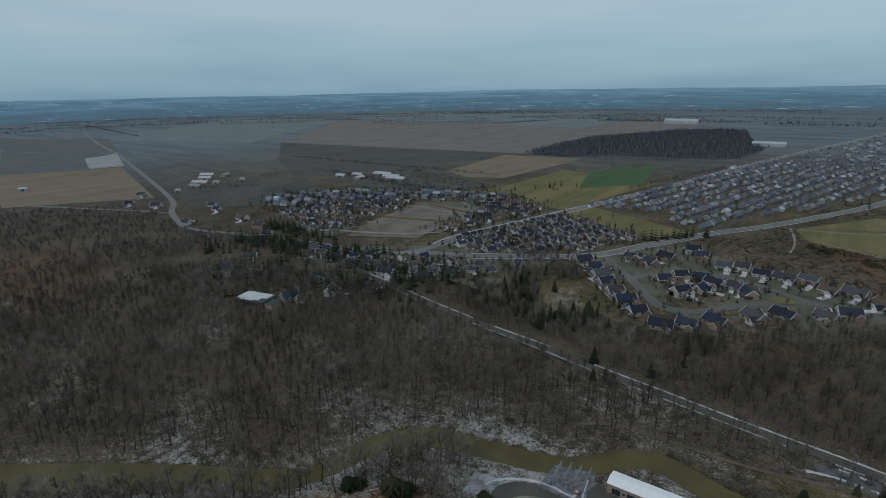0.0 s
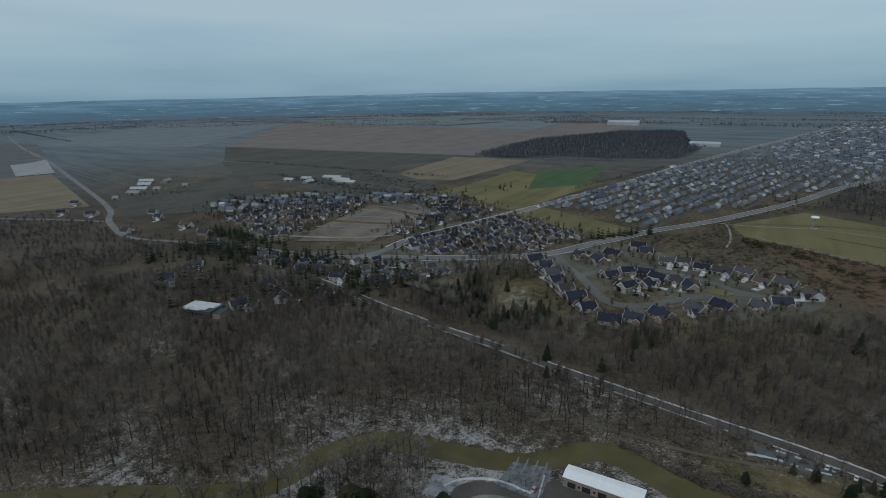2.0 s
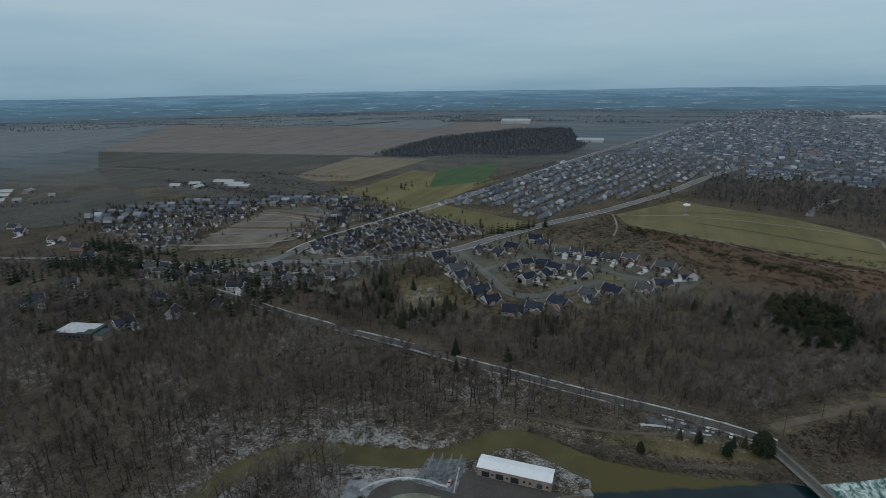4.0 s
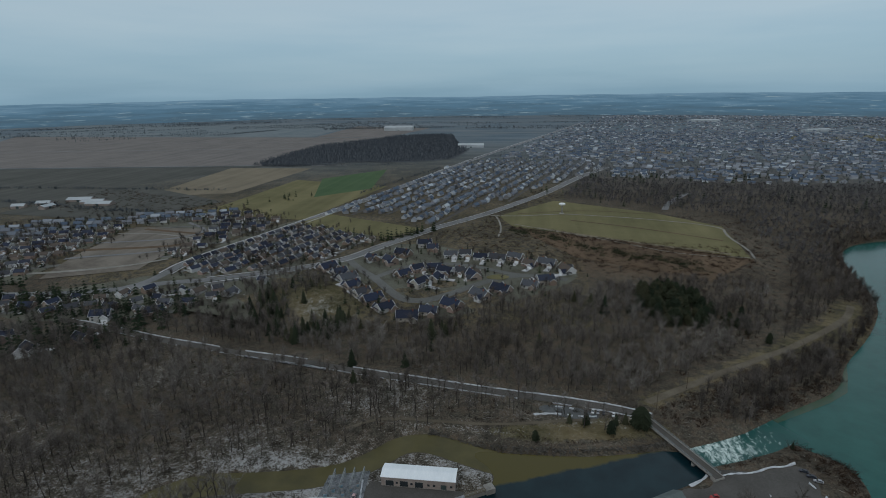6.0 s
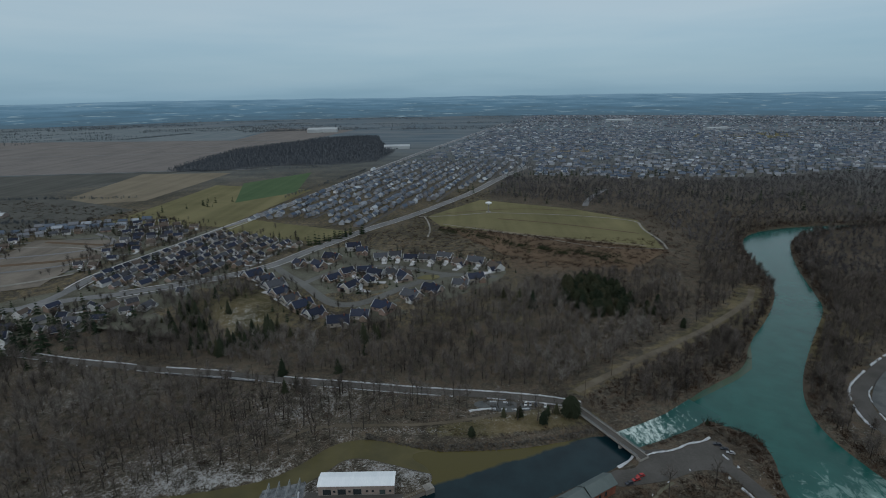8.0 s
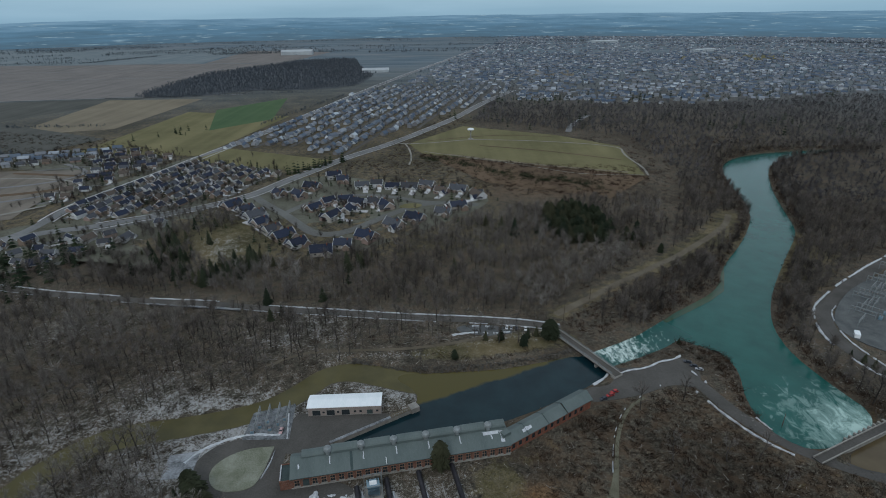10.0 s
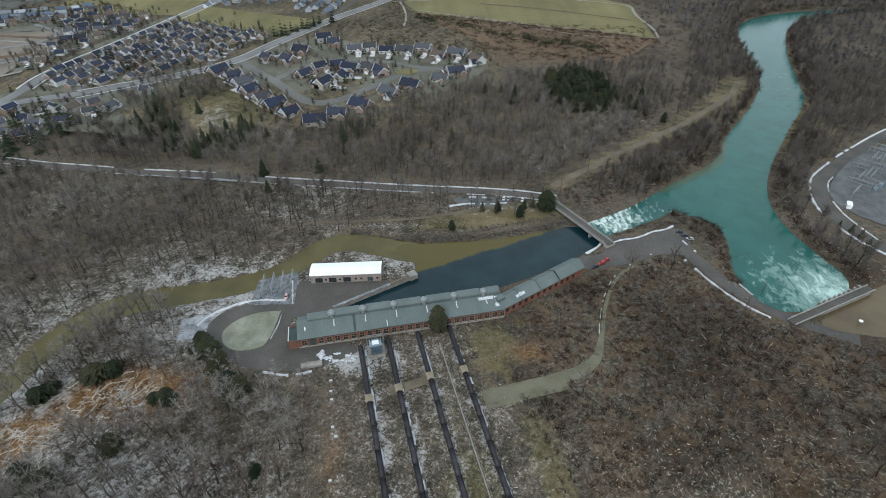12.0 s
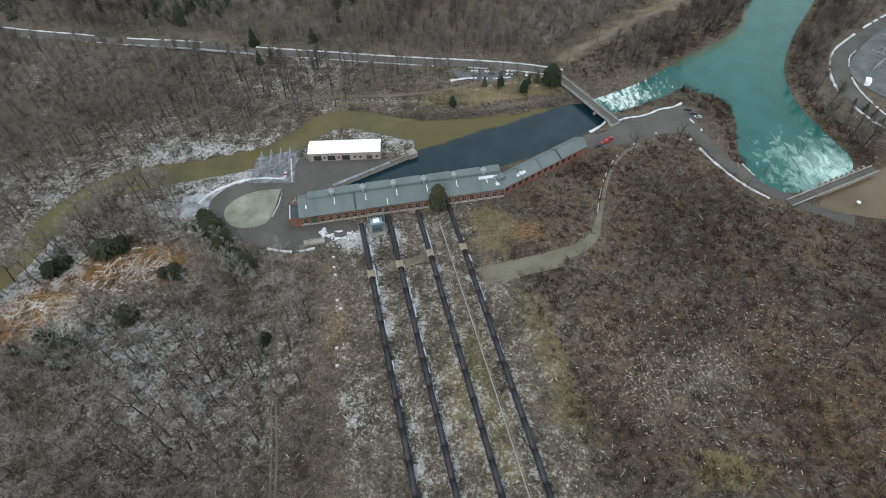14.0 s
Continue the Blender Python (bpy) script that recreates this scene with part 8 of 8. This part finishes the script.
part("wall", boxes((-5, 5, -1.5, -1.0, -0.3, 1.3), (-5, 5, 1.0, 1.5, -0.3, 1.3), (-5, -4.5, -1.0, 1.0, -0.3, 1.3), (4.5, 5, -1.0, 1.0, -0.3, 1.3)), M_CONC, bunker)
part("lid", boxes((-4.5, 4.5, -1.0, 1.0, 0.7, 1.0)), M_CONC, bunker)


def snow_heap(x, y, rx, ry, h, seed, label):
    rnd = random.Random(seed)
    bm = bmesh.new()
    bmesh.ops.create_icosphere(bm, subdivisions=3, radius=1)
    for v in bm.verts:
        k = 1 + 0.25 * math.sin(v.co.x * 5 + seed) + 0.2 * math.sin(v.co.y * 7 + 2 * seed) + rnd.uniform(-0.08, 0.08)
        v.co = Vector((v.co.x * rx * k, v.co.y * ry * k, v.co.z * h))
    ob = new("snow_heap", bm_mesh("snow_heap", bm, M_SNOW))
    ob.location = (x, y, height(x, y))
    tagged(ob, label, "snow", kind="stuff")


snow_heap(-58.5, 176.0, 2.0, 2.4, 1.6, 1, "heap of cleared snow on the loop")
snow_heap(-55.5, 173.8, 2.4, 1.0, 0.9, 2, "heap of cleared snow on the loop")
rnd_s = random.Random(5)
for k in range(14):
    snow_heap(-54 + rnd_s.uniform(0, 13), 171 + rnd_s.uniform(0, 6), rnd_s.uniform(0.4, 1.6), rnd_s.uniform(0.3, 0.7), 0.45, 10 + k, "scattered patch of old snow by the pipes")

# ================= far works =================
def water_tower():
    ob = empty("observation_tower", pose(49, 862, height(49, 862), 0, 0, 0), "pale mast with a round white cap on the mound", "tower")
    part("stem", lathe([(1.4, -1), (1.0, 6), (1.0, 13)], 10), M_CONC, ob)
    part("cap", lathe([(1.2, 12.5), (5.0, 14.5), (5.4, 15.6), (4.0, 16.8), (0.6, 17.4)], 16), M_WHITE, ob, "round white cap")
    part("base", boxes((-4, 4, -4, 4, -1, 0.5)), M_CONC, ob)


def barn(x, y, turn, w, d, h, r, mat_r, label, group, mat_w=None):
    ob = empty("barn", pose(x, y, height(x, y), 0, 0, turn), label, "barn", group)
    part("wall", prism([(-d / 2, -1), (d / 2, -1), (d / 2, h), (0, h + r - 0.2), (-d / 2, h)], -w / 2, w / 2), mat_w or M_STUCCO, ob)
    part("roof", prism(gable(w, d, h, h + r), -w / 2 - 0.6, w / 2 + 0.6), mat_r, ob)
    part("door", boxes((-2.5, 2.5, -d / 2 - 0.12, -d / 2 + 0.05, 0, 4)), M_ROOFDARK, ob)


def flat_hall():
    ob = empty("school_hall", pose(-438, 274, height(-438, 274) + 0.5, 0, 0, 14), "flat-roofed dark hall with a snow-covered roof", "building")
    part("wall", boxes((-17, 17, -10, 10, -2, 5.5)), M_ASPH, ob)
    part("roof", boxes((-17.4, 17.4, -10.4, 10.4, 5.5, 5.9)), M_ROOFDARK, ob)
    part("roof_snow", boxes((-16.5, 9, -7, 9.8, 5.9, 6.1), (9, 14, -1, 9.8, 5.9, 6.08), (-12, 4, -9.5, -7, 5.9, 6.08)), M_SNOW, ob, "sheet of snow on the flat roof")
    part("annex", boxes((17, 26, -8, 5, -2, 4.2)), M_STUCCO, ob)
    part("annex_roof", boxes((17.42, 26.3, -8.3, 5.3, 4.2, 4.5)), M_ROOFDARK, ob)
    win = bm_mesh("window", boxes((-1.3, 1.3, -10.08, -9.95, 1.5, 3.5)), M_GLASS)
    for k in range(8):
        part("window", win, None, ob).location = (-14.4 + k * 4.1, 0, 0)


water_tower()
flat_hall()
for x, y, t, w, d in ((-1225, 690, 30, 46, 22), (-1196, 668, 30, 40, 20), (-1170, 640, 28, 50, 18), (-1148, 616, 30, 36, 22), (-1180, 706, 118, 34, 18), (-1120, 650, 25, 22, 14), (-1085, 690, 30, 16, 12), (-1130, 570, 30, 16, 12)):
    barn(x + 40, y - 32, t, w * 0.72, d * 0.75, 4, 4, M_BARNROOF if w > 38 else M_STEEL, "pale-roofed farm greenhouse barn", "farm barns by the lane")
for x, y, t, w, d in ((-868, 938, 12, 44, 20), (-826, 922, 10, 40, 22), (-800, 906, 8, 46, 18), (-908, 898, 15, 24, 14), (-930, 868, 15, 22, 12), (-875, 870, 95, 26, 12)):
    barn(x + 28, y - 58, t, w, d, 4.5, 3.5, M_BARNROOF, "white-roofed farm barn among dark fields", "farm barns by the fields")
barn(-700, 2836, 5, 150, 60, 16, 8, M_BARNROOF, "large white-roofed hall on the plain", "far halls", M_BARNROOF)
barn(-217, 1935, 5, 90, 34, 9, 5, M_BARNROOF, "large white-roofed hall on the plain", "far halls", M_BARNROOF)
barn(-1395, 360, 60, 16, 10, 5, 3, M_BARNROOF, "small white farmhouse beside the field", "far halls", M_BARNROOF)
barn(1250, 2700, 20, 120, 40, 9, 3, M_BARNROOF, "long pale factory hall in the town", "far halls", M_BARNROOF)
barn(1000, 3500, 15, 170, 60, 12, 4, M_BARNROOF, "long pale factory hall in the town", "far halls", M_BARNROOF)
for x, y, t, k in ((-640, 430, 20, 0), (-690, 452, 200, 1), (-760, 470, 10, 3), (-800, 400, 190, 0), (-850, 480, 20, 2), (-900, 500, 200, 0), (-980, 440, 30, 3), (-1040, 420, 40, 0), (-1100, 470, 30, 1), (-560, 350, 40, 0), (-540, 300, 60, 3), (-420, 300, 70, 0), (-395, 330, 120, 2), (-520, 330, 210, 0), (-440, 350, 150, 3), (-370, 360, 160, 0), (-390, 405, 20, 1), (-350, 425, 30, 0)):
    house(k, x, y, t, "older detached house half hidden by trees", "houses among the trees", False)


def road_wall():
    ob = empty("retaining_wall", pose(-218, 352.0, 1.0, 0, 0, -9.2), "long dark retaining wall below the valley road", "wall")
    part("wall", boxes((0, 72, -0.5, 0.5, -2, 2.6)), M_ASPH, ob)
    part("coping", boxes((0, 72, -0.7, 0.7, 2.6, 2.85)), M_YARDSNOW, ob, "snow-dusted coping")
    part("ledge", boxes((12, 74, -2.6, -0.5, -2, 0.9)), M_YARDSNOW, ob, "snow-dusted ledge")


def rubble(cx, cy, rx, ry, n, seed, label, stone=None, lean=0.0):
    rng = np.random.default_rng(seed)
    kinds = []
    for k in range(3):
        bm = bmesh.new()
        bmesh.ops.create_icosphere(bm, subdivisions=1, radius=0.6)
        rr = random.Random(seed + k)
        for v in bm.verts:
            v.co *= rr.uniform(0.6, 1.2)
        bmesh.ops.triangulate(bm, faces=bm.faces[:])
        kinds.append(np.array([[tuple(v.co) for v in f.verts] for f in bm.faces], np.float32))
        bm.free()
    x, y = cx + rng.normal(0, rx, n), cy + rng.normal(0, ry, n)
    y = y + (x - cx) * lean
    k = water_dist(x, y) > 0.2
    grove("rubble", kinds, x[k], y[k], rng.uniform(0.25, 0.95, k.sum()), [stone or M_ROCK], label, "rocks", seed, (0, 1))


road_wall()
rubble(-72, 306, 9, 3, 90, 71, "pale rubble heap in the cleared wood")
rubble(-30, 284, 18, 1.5, 120, 72, "pale riprap along the creek bank")
def riprap():
    rng = np.random.default_rng(76)
    p = chaikin(RIPRAP, 2, False)
    k = rng.integers(0, len(p) - 1, 900)
    t = rng.random(900)[:, None]
    q = p[k] * (1 - t) + p[k + 1] * t
    stone = [tri_array(limb_tris(Vector((-0.5, 0, 0)), Vector((0.5, 0.1, 0.25)), 0.55, 0.35, 5)), tri_array(limb_tris(Vector((-0.3, 0.2, -0.2)), Vector((0.4, -0.2, 0.4)), 0.5, 0.3, 4))]
    grove("riprap", stone, q[:, 0] + rng.normal(0, 0.9, 900), q[:, 1] + rng.normal(0, 1.1, 900), rng.uniform(0.5, 1.2, 900), [M_DARKROCK], "dark riprap stones along the creek edge", "rocks", 77)


riprap()
rubble(161, 226, 2, 10, 50, 73, "pale boulders along the river wall")
rubble(236, 270, 4, 22, 160, 74, "pale riprap along the river bank")
rubble(122, 292, 20, 5, 70, 78, "dark wet boulders along the rapids", M_DARKROCK, 0.5)
